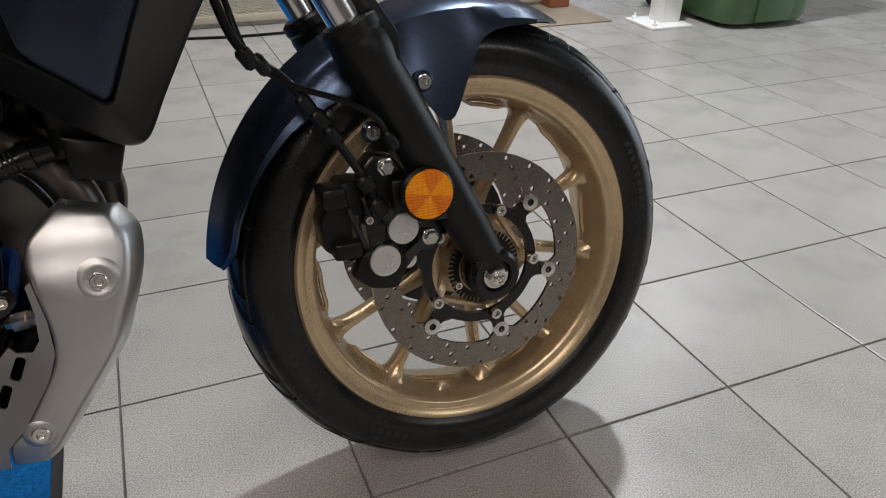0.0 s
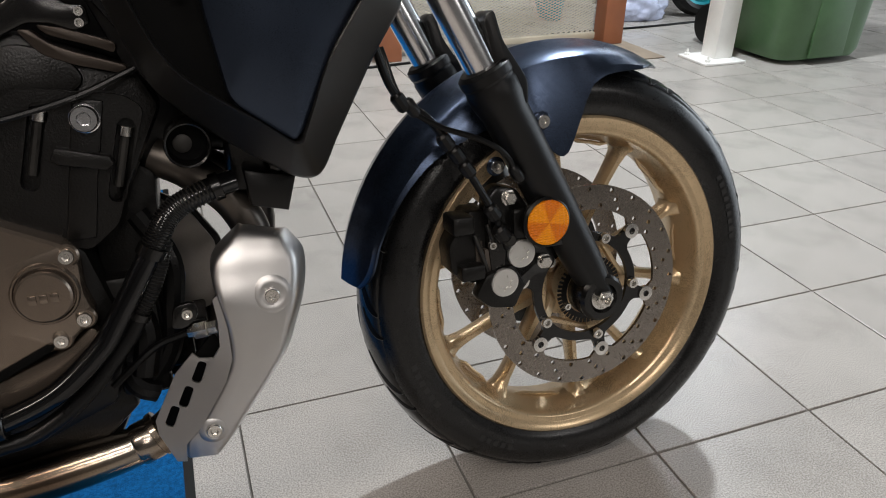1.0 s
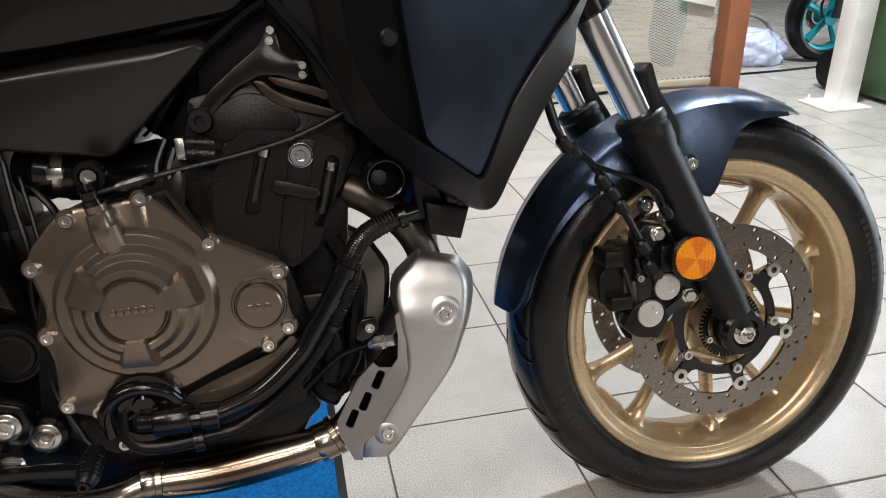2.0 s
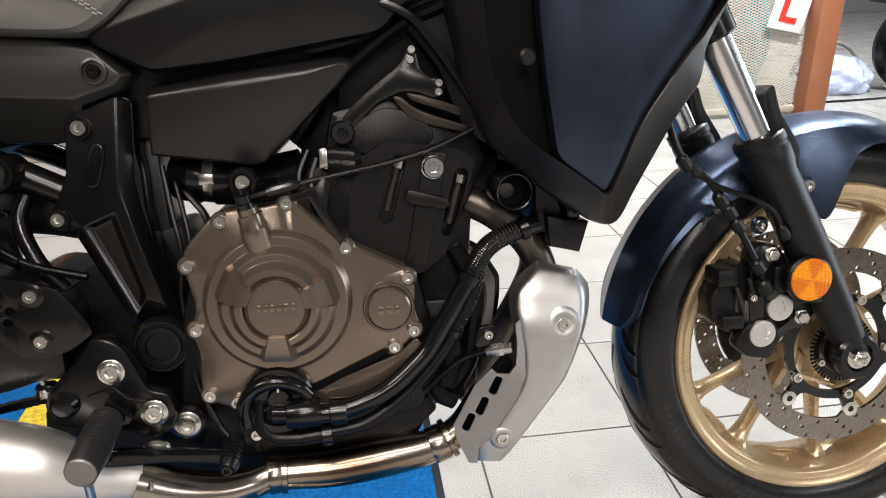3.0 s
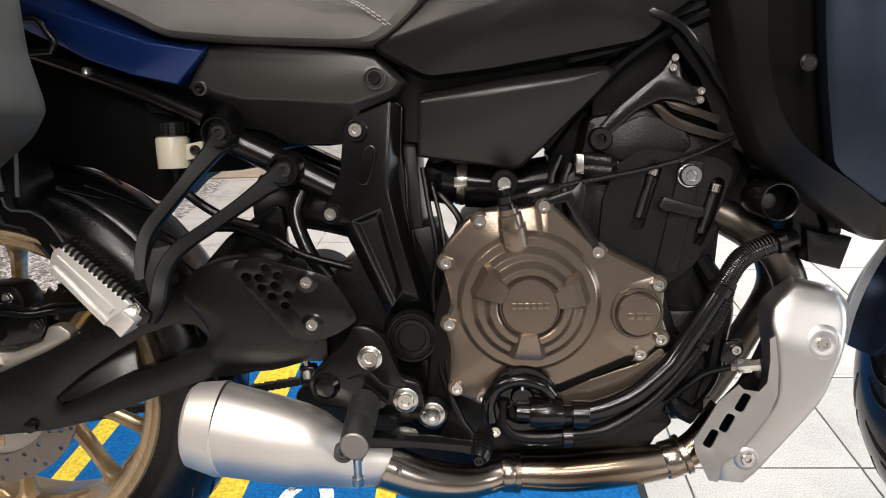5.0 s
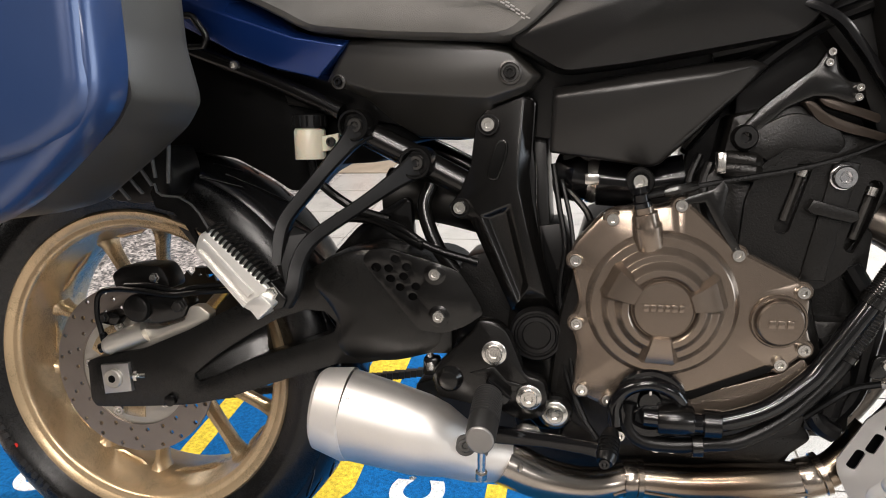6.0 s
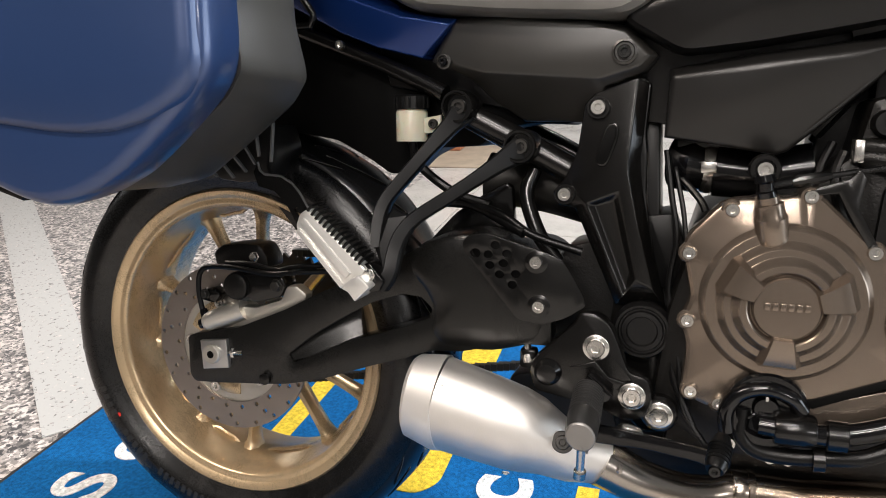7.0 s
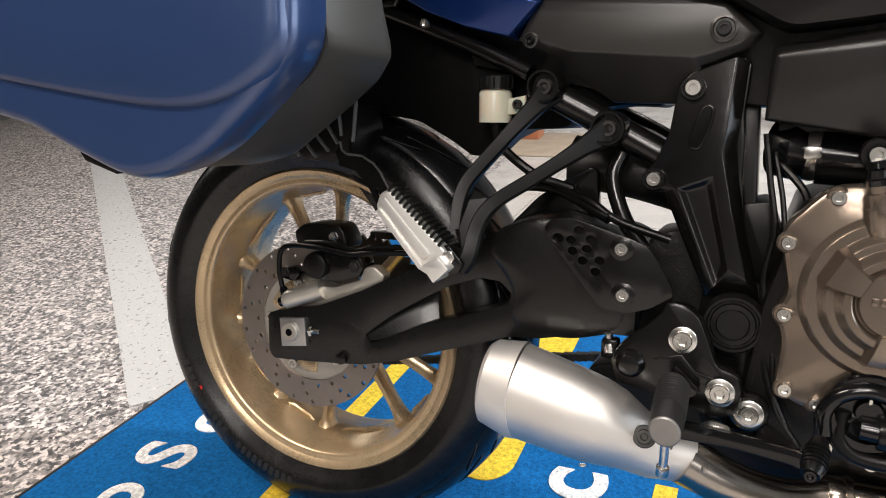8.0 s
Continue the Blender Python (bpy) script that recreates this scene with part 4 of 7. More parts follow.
for px, py, pz, r in ((0.541, -0.1085, 0.709, 0.0095), (0.330, -0.1075, 0.704, 0.006)):
    bm = B()
    lathe(bm, [(0, 0), (r * 1.5, 0), (r * 1.5, 0.003), (r * 1.2, 0.004), (r * 1.1, 0.001), (0, 0.001)], (px, py, pz), 24)
    part("screw_cup", bm, grey_plastic, side_cover)
    bolt(side_cover, (px, py - 0.001, pz), r * 0.8, satin_black)
# solid dark cores added behind the covers, so no floor shows through
bm = B()
prism(bm, [(0.24, 0.68), (0.40, 0.648), (0.50, 0.642), (0.57, 0.632), (0.70, 0.618), (0.745, 0.643), (0.80, 0.688), (0.80, 0.60), (0.95, 0.60), (1.03, 0.58), (1.03, 0.97), (0.15, 0.97)], -0.06, 0.06, 0.004)
part("inner_frame", bm, black_plastic, bike)
bm = B()
prism(bm, [(0.555, 0.42), (0.555, 0.64), (0.580, 0.637), (0.590, 0.42)], -0.045, 0.05, 0.004)
part("inner_frame", bm, black_plastic, bike)
bm = B()
shell(bm, rounded([(0.10, 0.90), (0.20, 0.812), (0.262, 0.782), (0.294, 0.764), (0.40, 0.752), (0.524, 0.744), (0.553, 0.746), (0.575, 0.760), (0.603, 0.787), (0.635, 0.84), (0.60, 0.87), (0.35, 0.90)], 2), [(0.96, 0.0), (1.0, -0.09), (0.992, -0.122), (0.965, -0.134), (0.9, -0.138), (0.5, -0.120)], None)
seat = part("seat", bm, leather, bike, "black grained vinyl seat with grey stitching", sharp=40)
for off in (0.0, 0.0055):
    for k in range(16):
        p0 = Vector((0.470 + off, -0.1405, 0.806)).lerp(Vector((0.562 + off, -0.1365, 0.762)), k / 16)
        p1 = Vector((0.470 + off, -0.1405, 0.806)).lerp(Vector((0.562 + off, -0.1365, 0.762)), (k + 0.8) / 16)
        up = 0.010 * math.sin(math.pi * k / 16)
        bm = B()
        tube(bm, [p0 + Vector((0, -0.0008, up)), p1 + Vector((0, -0.0008, up))], 0.0009, 6)
        part("stitch", bm, thread, seat)
bm = B()
facets(bm, {"k": (0.02, -0.128, 0.860), "l": (0.155, -0.126, 0.800), "m": (0.279, -0.122, 0.757), "n": (0.341, -0.118, 0.746), "t": (0.10, -0.080, 0.90), "u": (0.225, -0.095, 0.811), "v": (0.272, -0.100, 0.770), "w": (0.290, -0.102, 0.763), "x": (0.345, -0.106, 0.754),
            "a": (0.03, -0.112, 0.825), "b": (0.175, -0.110, 0.753), "c": (0.195, -0.110, 0.742), "d": (0.245, -0.108, 0.723), "e": (0.302, -0.106, 0.709)},
       ("k l u t", "l m v u", "m n x w v", "k a b l", "l b c d m", "m d e n"), -0.04, 0.0025)
part("tail_panel", bm, blue_paint, bike, "metallic blue tail panel", sharp=40)
# inner fender outlined by the dark under the tail, that shade in its colour
bm = B()
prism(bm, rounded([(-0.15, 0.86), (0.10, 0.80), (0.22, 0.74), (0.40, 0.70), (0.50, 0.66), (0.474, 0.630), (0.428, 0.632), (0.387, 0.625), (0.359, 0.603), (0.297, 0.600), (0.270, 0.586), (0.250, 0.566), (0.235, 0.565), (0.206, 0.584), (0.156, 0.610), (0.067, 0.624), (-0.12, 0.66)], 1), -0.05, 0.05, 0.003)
part("rear_inner_fender", bm, shade_black, bike)
bm = B()
tube(bm, spline([(0.06, -0.07, 0.775), (0.160, -0.07, 0.737), (0.248, -0.075, 0.702), (0.324, -0.085, 0.668)], 5), 0.011, 12)
part("subframe_rail", bm, satin_black, bike)
bm = B()
tube(bm, spline([(0.345, -0.075, 0.645), (0.41, -0.072, 0.612), (0.48, -0.07, 0.575)], 5), 0.017, 16)
part("subframe_tube", bm, satin_black, bike)
bm = B()
tube(bm, spline([(0.30, 0.07, 0.66), (0.42, 0.07, 0.612), (0.50, 0.07, 0.57)], 5), 0.015, 12)
part("subframe_tube", bm, satin_black, bike)

bm = B()
tube(bm, [(0.105, -0.125, 0.789), (0.145, -0.125, 0.789), (0.149, -0.125, 0.787), (0.165, -0.125, 0.765), (0.165, -0.125, 0.760), (0.161, -0.125, 0.751), (0.118, -0.125, 0.750)], 0.0045, 10)
part("case_mount_loop", bm, satin_black, bike)
bolt(bike, (0.194, -0.108, 0.728), 0.006)
# ---- frame, engine ----
bm = B()
bracket = [(0.497, 0.655), (0.510, 0.668), (0.560, 0.684), (0.571, 0.676), (0.567, 0.619), (0.570, 0.593), (0.570, 0.553), (0.580, 0.478), (0.595, 0.418), (0.603, 0.387), (0.612, 0.311), (0.622, 0.294), (0.618, 0.270), (0.599, 0.260), (0.575, 0.259), (0.548, 0.285), (0.536, 0.33), (0.534, 0.394), (0.538, 0.425), (0.512, 0.480), (0.492, 0.532), (0.470, 0.533), (0.461, 0.548), (0.476, 0.568), (0.490, 0.600)]
prism(bm, rounded(bracket, 1), -0.086, -0.045, 0.005)
frame_plate = part("frame_plate", bm, satin_black, bike, "satin black pivot plate of the frame", sharp=30)
bm = B()
facets(bm, {"a": (0.497, -0.092, 0.653), "b": (0.510, -0.093, 0.667), "c": (0.556, -0.096, 0.682), "d": (0.568, -0.087, 0.676), "e": (0.5635, -0.087, 0.609), "f": (0.562, -0.087, 0.590), "g": (0.566, -0.087, 0.553), "h": (0.580, -0.085, 0.484), "i": (0.597, -0.084, 0.418),
            "k": (0.5485, -0.102, 0.594), "l": (0.5485, -0.103, 0.578), "m": (0.563, -0.105, 0.514), "n": (0.583, -0.104, 0.440),
            "o": (0.490, -0.092, 0.600), "p": (0.476, -0.090, 0.568), "q": (0.462, -0.090, 0.550), "r": (0.470, -0.090, 0.535), "s": (0.489, -0.092, 0.532), "t": (0.512, -0.090, 0.480), "u": (0.540, -0.089, 0.417),
            "A": (0.503, -0.102, 0.538), "B": (0.540, -0.102, 0.553), "C": (0.562, -0.1035, 0.452), "D": (0.549, -0.101, 0.429),
            "E": (0.513, -0.095, 0.536), "F": (0.533, -0.096, 0.543), "G": (0.556, -0.096, 0.458), "H": (0.5525, -0.095, 0.437)},
       ("c d e k", "k e f l", "l f g", "l g h m", "m h i n", "a b c k o", "o k l B A p", "p A s r q", "B l m n C", "s A D u t", "D C n i u",
        "A B F E", "B C G F", "C D H G", "D A E H", "E F G H"), -0.080, 0.0022)
part("frame_ridge", bm, satin_black, frame_plate, "creased satin black plate face", sharp=40)
# slot not cut: a near-black piece set proud paints its shade
bm = B()
prism(bm, rounded([(0.531, 0.630), (0.522, 0.624), (0.513, 0.592), (0.513, 0.585), (0.521, 0.583), (0.526, 0.589), (0.534, 0.612), (0.535, 0.627)], 1, 0.004), -0.0998, -0.09, 0.0004)
part("frame_slot", bm, shade_black, frame_plate)
bm = B()
tube(bm, spline([(0.531, -0.0985, 0.630), (0.523, -0.0985, 0.625), (0.514, -0.0980, 0.594), (0.514, -0.0980, 0.586), (0.521, -0.0985, 0.5835), (0.526, -0.0985, 0.589), (0.534, -0.0995, 0.612), (0.535, -0.0995, 0.626), (0.531, -0.0985, 0.630)], 4), 0.0017, 8)
part("slot_edge", bm, satin_black, frame_plate)
for px, pz, r in ((0.513, 0.649, 0.0088), (0.477, 0.548, 0.0082)):
    bm = B()
    lathe(bm, [(0, 0), (r * 1.45, 0), (r * 1.45, 0.004), (r * 1.2, 0.004), (r * 1.15, 0.001), (0, 0.001)], (px, -0.094, pz), 26)
    part("bolt_cup", bm, satin_black, frame_plate)
    bolt(frame_plate, (px, -0.096, pz), r)
bm = B()
lathe(bm, [(0, 0), (0.0335, 0), (0.0345, 0.012), (0.031, 0.020), (0.028, 0.020), (0.0265, 0.017), (0.0245, 0.017), (0.023, 0.020), (0.018, 0.0205), (0.0165, 0.017), (0, 0.0165)], (0.573, -0.090, 0.392), 40)
part("pivot_cap", bm, black_plastic, frame_plate, "round rubber pivot cap", sharp=25)
for px, pz, r in ((0.567, 0.326, 0.0105), (0.597, 0.300, 0.0105)):
    bolt(frame_plate, (px, -0.147 if px < 0.58 else -0.128, pz), r, washer=0.0155)
bm = B()
lathe(bm, [(0, 0), (0.021, 0), (0.021, 0.034), (0.018, 0.037), (0, 0.037)], (0.597, -0.09, 0.300), 28)
part("bolt_boss", bm, satin_black, frame_plate)

bm = B()
prism(bm, rounded([(0.585, 0.30), (0.60, 0.42), (0.63, 0.53), (0.70, 0.555), (0.735, 0.56), (0.80, 0.49), (0.88, 0.46), (0.905, 0.36), (0.88, 0.285), (0.80, 0.255), (0.66, 0.255)], 1), -0.112, 0.12, 0.01)
engine = part("crankcase", bm, cast_black, bike, "black cast crankcase")
bm = B()
prism(bm, rounded([(0.60, 0.25), (0.62, 0.31), (0.88, 0.31), (0.90, 0.27), (0.86, 0.235), (0.66, 0.232)], 1), -0.09, 0.09, 0.012)
part("oil_sump", bm, cast_black, engine)

CLUTCH = [(0.612, 0.497), (0.618, 0.512), (0.648, 0.545), (0.664, 0.552), (0.72, 0.556), (0.735, 0.566), (0.748, 0.556), (0.790, 0.514), (0.805, 0.505), (0.868, 0.472), (0.876, 0.455), (0.874, 0.420), (0.882, 0.397), (0.868, 0.384), (0.850, 0.368), (0.835, 0.366), (0.752, 0.336), (0.73, 0.334), (0.70, 0.325), (0.655, 0.316), (0.632, 0.324), (0.618, 0.336), (0.622, 0.39), (0.612, 0.416), (0.624, 0.44), (0.618, 0.47)]
CC = (0.7165, 0.4435)
bm = B()
shell(bm, rounded(CLUTCH, 2), [(0.99, -0.09), (1.0, -0.128), (0.985, -0.135), (0.95, -0.138), (0.55, -0.139)], None, (0.74, 0.44))
cover = part("clutch_cover", bm, bronze, engine, "bronze-brown painted clutch cover", sharp=35)
bm = B()
lathe(bm, [(0.0870, 0.0), (0.0848, 0.0022), (0.0795, 0.0105), (0.0775, 0.0118), (0.0680, 0.0122), (0.0665, 0.0132), (0.0615, 0.0212), (0.0595, 0.0226), (0.0530, 0.0230), (0.0515, 0.0240), (0.0465, 0.0322), (0.0445, 0.0338), (0.0385, 0.0342), (0.0370, 0.0330), (0.0345, 0.0272), (0.0336, 0.0272), (0.0325, 0.0325), (0.0308, 0.0345), (0, 0.0350)], (CC[0], -0.136, CC[1]), 96)
part("cover_dome", bm, bronze, cover, sharp=28)
for ang in (152, 16, 267):
    bm = B()
    out, across = Vector((math.cos(radians(ang)), 0, math.sin(radians(ang)))), Vector((-math.sin(radians(ang)), 0, math.cos(radians(ang))))
    rows = []
    for rr, yy, ww in ((0.0285, -0.1680, 0.0085), (0.0315, -0.1775, 0.0098), (0.0480, -0.1765, 0.0140), (0.0610, -0.1700, 0.0172), (0.0690, -0.1490, 0.0185)):
        c = Vector((CC[0], 0, CC[1])) + out * rr
        rows.append([c + across * ww * u + Vector((0, yy + v, 0)) for u, v in ((-1.3, 0.014), (-0.92, 0.001), (0.92, 0.001), (1.3, 0.014))])
    vr = [[bm.verts.new(v) for v in r] for r in rows]
    for p, q in zip(vr, vr[1:]):
        for i in range(3):
            bm.faces.new((p[i], p[i + 1], q[i + 1], q[i]))
    bm.faces.new(vr[0])
    bm.faces.new(vr[-1][::-1])
    part("cover_claw", bm, bronze, cover, sharp=25)
for k in range(6):
    bm = B()
    box(bm, (CC[0] - 0.0215 + 0.0075 * k, -0.1732, CC[1] - 0.0015), (CC[0] - 0.0160 + 0.0075 * k, -0.1715, CC[1] + 0.0065), 0.0008)
    part("raised_mark", bm, bronze, cover)
bm = B()
lathe(bm, [(0.0305, 0), (0.0305, 0.005), (0.029, 0.0075), (0.0275, 0.0075), (0.0265, 0.004), (0.0255, 0.004), (0.0250, 0.0145), (0.023, 0.0165), (0, 0.0168)], (0.842, -0.137, 0.428), 44)
part("cover_plug", bm, bronze, cover, sharp=30)
for k in range(3):
    bm = B()
    box(bm, (0.829 + 0.0095 * k, -0.1552, 0.423), (0.836 + 0.0095 * k, -0.1535, 0.432), 0.0008)
    part("raised_mark", bm, bronze, cover)
bm = B()
prism(bm, rounded([(0.690, 0.318), (0.752, 0.331), (0.850, 0.364), (0.874, 0.384), (0.884, 0.362), (0.850, 0.330), (0.800, 0.312), (0.700, 0.296)], 1), -0.1290, -0.09, 0.0012)
part("case_lower", bm, bronze, cover)
# shadow gap below the cover, drawn as a proud near-black strip
bm = B()
prism(bm, [(0.742, 0.337), (0.832, 0.376), (0.840, 0.374), (0.836, 0.369), (0.752, 0.331)], -0.1405, -0.135, 0.001)
part("cover_groove", bm, shade_black, cover)
for px, pz in ((0.620, 0.492), (0.661, 0.540), (0.735, 0.556), (0.797, 0.501), (0.866, 0.461), (0.870, 0.396), (0.846, 0.378), (0.738, 0.345), (0.659, 0.326), (0.629, 0.337), (0.622, 0.417)):
    bm = B()
    lathe(bm, [(0.0115, 0), (0.0115, 0.006), (0.0095, 0.008), (0, 0.008)], (px, -0.130, pz), 20)
    part("bolt_boss", bm, bronze, cover)
    bolt(cover, (px, -0.137, pz), 0.0072, deep=0.006)
bm = B()
tube(bm, [(0.704, -0.135, 0.500), (0.700, -0.142, 0.520), (0.698, -0.145, 0.535), (0.6975, -0.146, 0.536), (0.695, -0.147, 0.548), (0.6945, -0.147, 0.549), (0.693, -0.148, 0.556)], [0.0165, 0.0165, 0.0165, 0.0145, 0.0145, 0.0115, 0.0115], 22)
part("clutch_post", bm, bronze, cover, sharp=25)
bm = B()
tube(bm, [(0.693, -0.148, 0.554), (0.691, -0.149, 0.561), (0.6908, -0.149, 0.562), (0.690, -0.150, 0.570), (0.6895, -0.150, 0.571), (0.688, -0.150, 0.578)], [0.0105, 0.0105, 0.0085, 0.0085, 0.011, 0.010], 16)
part("clutch_lever_post", bm, gloss_black, engine, sharp=25)
bm = B()
lathe(bm, [(0, 0), (0.016, 0), (0.016, 0.014), (0.0145, 0.016), (0.0105, 0.016), (0.010, 0.010), (0, 0.010)], (0.690, -0.125, 0.583), 28)
part("engine_mount", bm, satin_black, engine)
bolt(engine, (0.690, -0.137, 0.583), 0.0085)
bm = B()
tube(bm, spline([(0.690, -0.152, 0.566), (0.711, -0.145, 0.570), (0.770, -0.135, 0.581), (0.849, -0.128, 0.594), (0.905, -0.124, 0.608), (0.955, -0.118, 0.628)], 5), 0.0032, 8)
part("clutch_cable", bm, rubber, bike)
bm = B()
tube(bm, [(0.715, -0.1445, 0.5705), (0.722, -0.143, 0.572), (0.745, -0.139, 0.5765), (0.752, -0.138, 0.578)], [0.004, 0.0062, 0.0062, 0.004], 10)
part("cable_adjuster", bm, satin_black, bike)
bm = B()
prism(bm, [(0.728, 0.556), (0.742, 0.566), (0.768, 0.574), (0.778, 0.584), (0.784, 0.575), (0.779, 0.545), (0.802, 0.503), (0.795, 0.498), (0.770, 0.540), (0.760, 0.560)], -0.139, -0.134, 0.001)
part("cable_bracket", bm, satin_black, bike)

# water pump and hoses
bm = B()
lathe(bm, [(0.0415, 0), (0.0415, 0.012), (0.039, 0.015), (0.031, 0.015), (0.028, 0.008), (0.014, 0.006), (0.012, 0.012), (0, 0.012)], (0.707, -0.136, 0.327), 40)
pump = part("water_pump", bm, gloss_black, engine, "glossy black water pump cover", sharp=30)
bm = B()
tube(bm, spline([(0.668, -0.150, 0.300), (0.667, -0.151, 0.324), (0.680, -0.152, 0.344), (0.705, -0.152, 0.352), (0.730, -0.150, 0.344), (0.742, -0.146, 0.330)], 6), 0.0085, 14)
part("pump_arch", bm, gloss_black, pump)
for k in range(3):
    bm = B()
    a, b = polar(0.012, 90 + 120 * k), polar(0.032, 90 + 120 * k)
    box(bm, (0.707 - 0.0015, -0.149, 0.327 + 0.010), (0.707 + 0.0015, -0.139, 0.327 + 0.032), 0.0005, Matrix.Translation((0.707, 0, 0.327)) @ Matrix.Rotation(radians(-120 * k), 4, "Y") @ Matrix.Translation((-0.707, 0, -0.327)))
    part("pump_rib", bm, gloss_black if k else zinc, pump)
MAIN_HOSE = [(0.70, -0.150, 0.312), (0.735, -0.152, 0.310), (0.772, -0.150, 0.308), (0.83, -0.145, 0.325), (0.875, -0.138, 0.358), (0.895, -0.134, 0.382), (0.927, -0.130, 0.430), (0.939, -0.128, 0.449), (0.950, -0.126, 0.467), (0.961, -0.122, 0.483), (0.977, -0.117, 0.4935), (1.004, -0.112, 0.503), (1.03, -0.105, 0.508)]
LOWER_HOSE = [(0.684, -0.142, 0.325), (0.683, -0.144, 0.298), (0.698, -0.146, 0.281), (0.73, -0.146, 0.277), (0.772, -0.145, 0.281), (0.81, -0.142, 0.287), (0.86, -0.136, 0.318), (0.905, -0.130, 0.365), (0.921, -0.128, 0.391), (0.934, -0.127, 0.412), (0.945, -0.125, 0.435), (0.953, -0.120, 0.458)]
for pts, r in ((MAIN_HOSE, 0.0118), (LOWER_HOSE, 0.0088)):
    bm = B()
    tube(bm, spline(pts, 6), r, 16)
    part("coolant_hose", bm, gloss_black if r > 0.01 else rubber, bike, "black coolant hose")
for px, pz, r, ln, dx, dz in ((0.735, 0.310, 0.0175, 0.020, 1, 0), (0.775, 0.308, 0.0165, 0.010, 1, 0), (0.760, 0.280, 0.013, 0.006, 1, 0.05), (0.941, 0.4515, 0.0150, 0.006, 0.5, 0.85), (1.012, 0.505, 0.0145, 0.005, 0.95, 0.25), (0.918, 0.387, 0.012, 0.004, 0.5, 0.85)):
    bm = B()
    d = Vector((dx, 0, dz)).normalized() * ln
    c = Vector((px, -0.150 if px < 0.8 else -0.128, pz))
    if px > 0.95:
        c.y = -0.112
    tube(bm, [c - d, c - d * 0.9, c + d * 0.9, c + d], [r * 0.93, r, r, r * 0.93], 18)
    part("hose_clamp", bm, satin_black, bike)
path = spline(MAIN_HOSE[7:12], 7)
path += spline(LOWER_HOSE[8:12], 7)
for k, (c, e) in enumerate(zip(path, path[1:])):
    if (e - c).length > 0.02:
        continue
    r = 0.0118 if k < 28 else 0.0088
    bm = B()
    tube(bm, [c, c + (e - c) * 0.35, c + (e - c) * 0.5], [r + 0.0002, r + 0.0011, r + 0.0002], 14)
    part("hose_coil", bm, dark_metal, bike)

# cylinder and head, leaning forward
bm = B()
prism(bm, rounded([(0.735, 0.545), (0.748, 0.575), (0.778, 0.600), (0.790, 0.655), (0.855, 0.668), (0.955, 0.628), (0.972, 0.590), (0.935, 0.520), (0.885, 0.452), (0.80, 0.462)], 1), -0.104, 0.10, 0.010)
cylinder = part("cylinder_block", bm, cast_black, bike, "rough black cast cylinder block")
bm = B()
prism(bm, rounded([(0.80, 0.615), (0.815, 0.640), (0.853, 0.658), (0.895, 0.645), (0.912, 0.620), (0.885, 0.600), (0.84, 0.598)], 2), -0.110, -0.10, 0.003)
part("cam_boss", bm, cast_black, cylinder)
for poly, y0, mat_ in (([(0.861, 0.668), (0.872, 0.668), (0.885, 0.655), (0.905, 0.646), (0.948, 0.631), (0.948, 0.622), (0.904, 0.634), (0.878, 0.645)], -0.112, dark_bronze),
                       ([(0.876, 0.672), (0.885, 0.662), (0.921, 0.650), (0.940, 0.642), (0.942, 0.652), (0.900, 0.668)], -0.107, dark_bronze),
                       ([(0.866, 0.470), (0.880, 0.535), (0.888, 0.570), (0.895, 0.606), (0.922, 0.600), (0.913, 0.560), (0.905, 0.530), (0.893, 0.47)], -0.117, cast_black),
                       ([(0.868, 0.551), (0.874, 0.562), (0.919, 0.549), (0.922, 0.541), (0.914, 0.536), (0.874, 0.546)], -0.126, cast_black)):
    bm = B()
    prism(bm, poly if y0 < -0.115 else rounded(poly, 1), y0, -0.09, 0.002)
    part("head_rib", bm, mat_, cylinder, sharp=28)
channels = []
for (ax, az), (bx, bz) in (((0.866, 0.596), (0.846, 0.530)), ((0.938, 0.574), (0.919, 0.510))):
    ang = math.degrees(math.atan2(az - bz, ax - bx))
    loop = [(ax + polar(0.0085, ang + k)[0], az + polar(0.0085, ang + k)[1]) for k in range(-90, 91, 30)]
    channels.append(loop + [(bx + polar(0.0085, ang + k)[0], bz + polar(0.0085, ang + k)[1]) for k in range(90, 271, 30)])
bm = B()
plate(bm, rounded([(0.800, 0.490), (0.806, 0.560), (0.822, 0.600), (0.850, 0.618), (0.895, 0.612), (0.940, 0.604), (0.956, 0.590), (0.940, 0.545), (0.915, 0.480), (0.886, 0.458), (0.845, 0.470)], 1), channels, -0.114, -0.102)
part("cylinder_side", bm, cast_black, cylinder, sharp=30)
for (ax, az), (bx, bz) in (((0.866, 0.596), (0.846, 0.530)), ((0.938, 0.574), (0.919, 0.510))):
    bm = B()
    pa, pb = Vector((ax, -0.107, az)), Vector((bx, -0.107, bz))
    tube(bm, [pa.lerp(pb, 0.0), pa.lerp(pb, 0.9)], 0.0050, 10)
    part("head_stud", bm, dark_metal, cylinder)
    bm = B()
    tube(bm, [pa + Vector((0, -0.003, 0)), pa.lerp(pb, 0.14) + Vector((0, -0.003, 0))], 0.0066, 12)
    part("stud_nut", bm, zinc, cylinder)
bolt(cylinder, (0.904, -0.119, 0.586), 0.0125, chrome, washer=0.014, deep=0.009)
bm = B()
lathe(bm, [(0, 0), (0.014, 0), (0.014, 0.030), (0.012, 0.034), (0.006, 0.034), (0.005, 0.026), (0, 0.026)], (0.803, -0.085, 0.630), 24)
part("sensor", bm, black_plastic, cylinder)
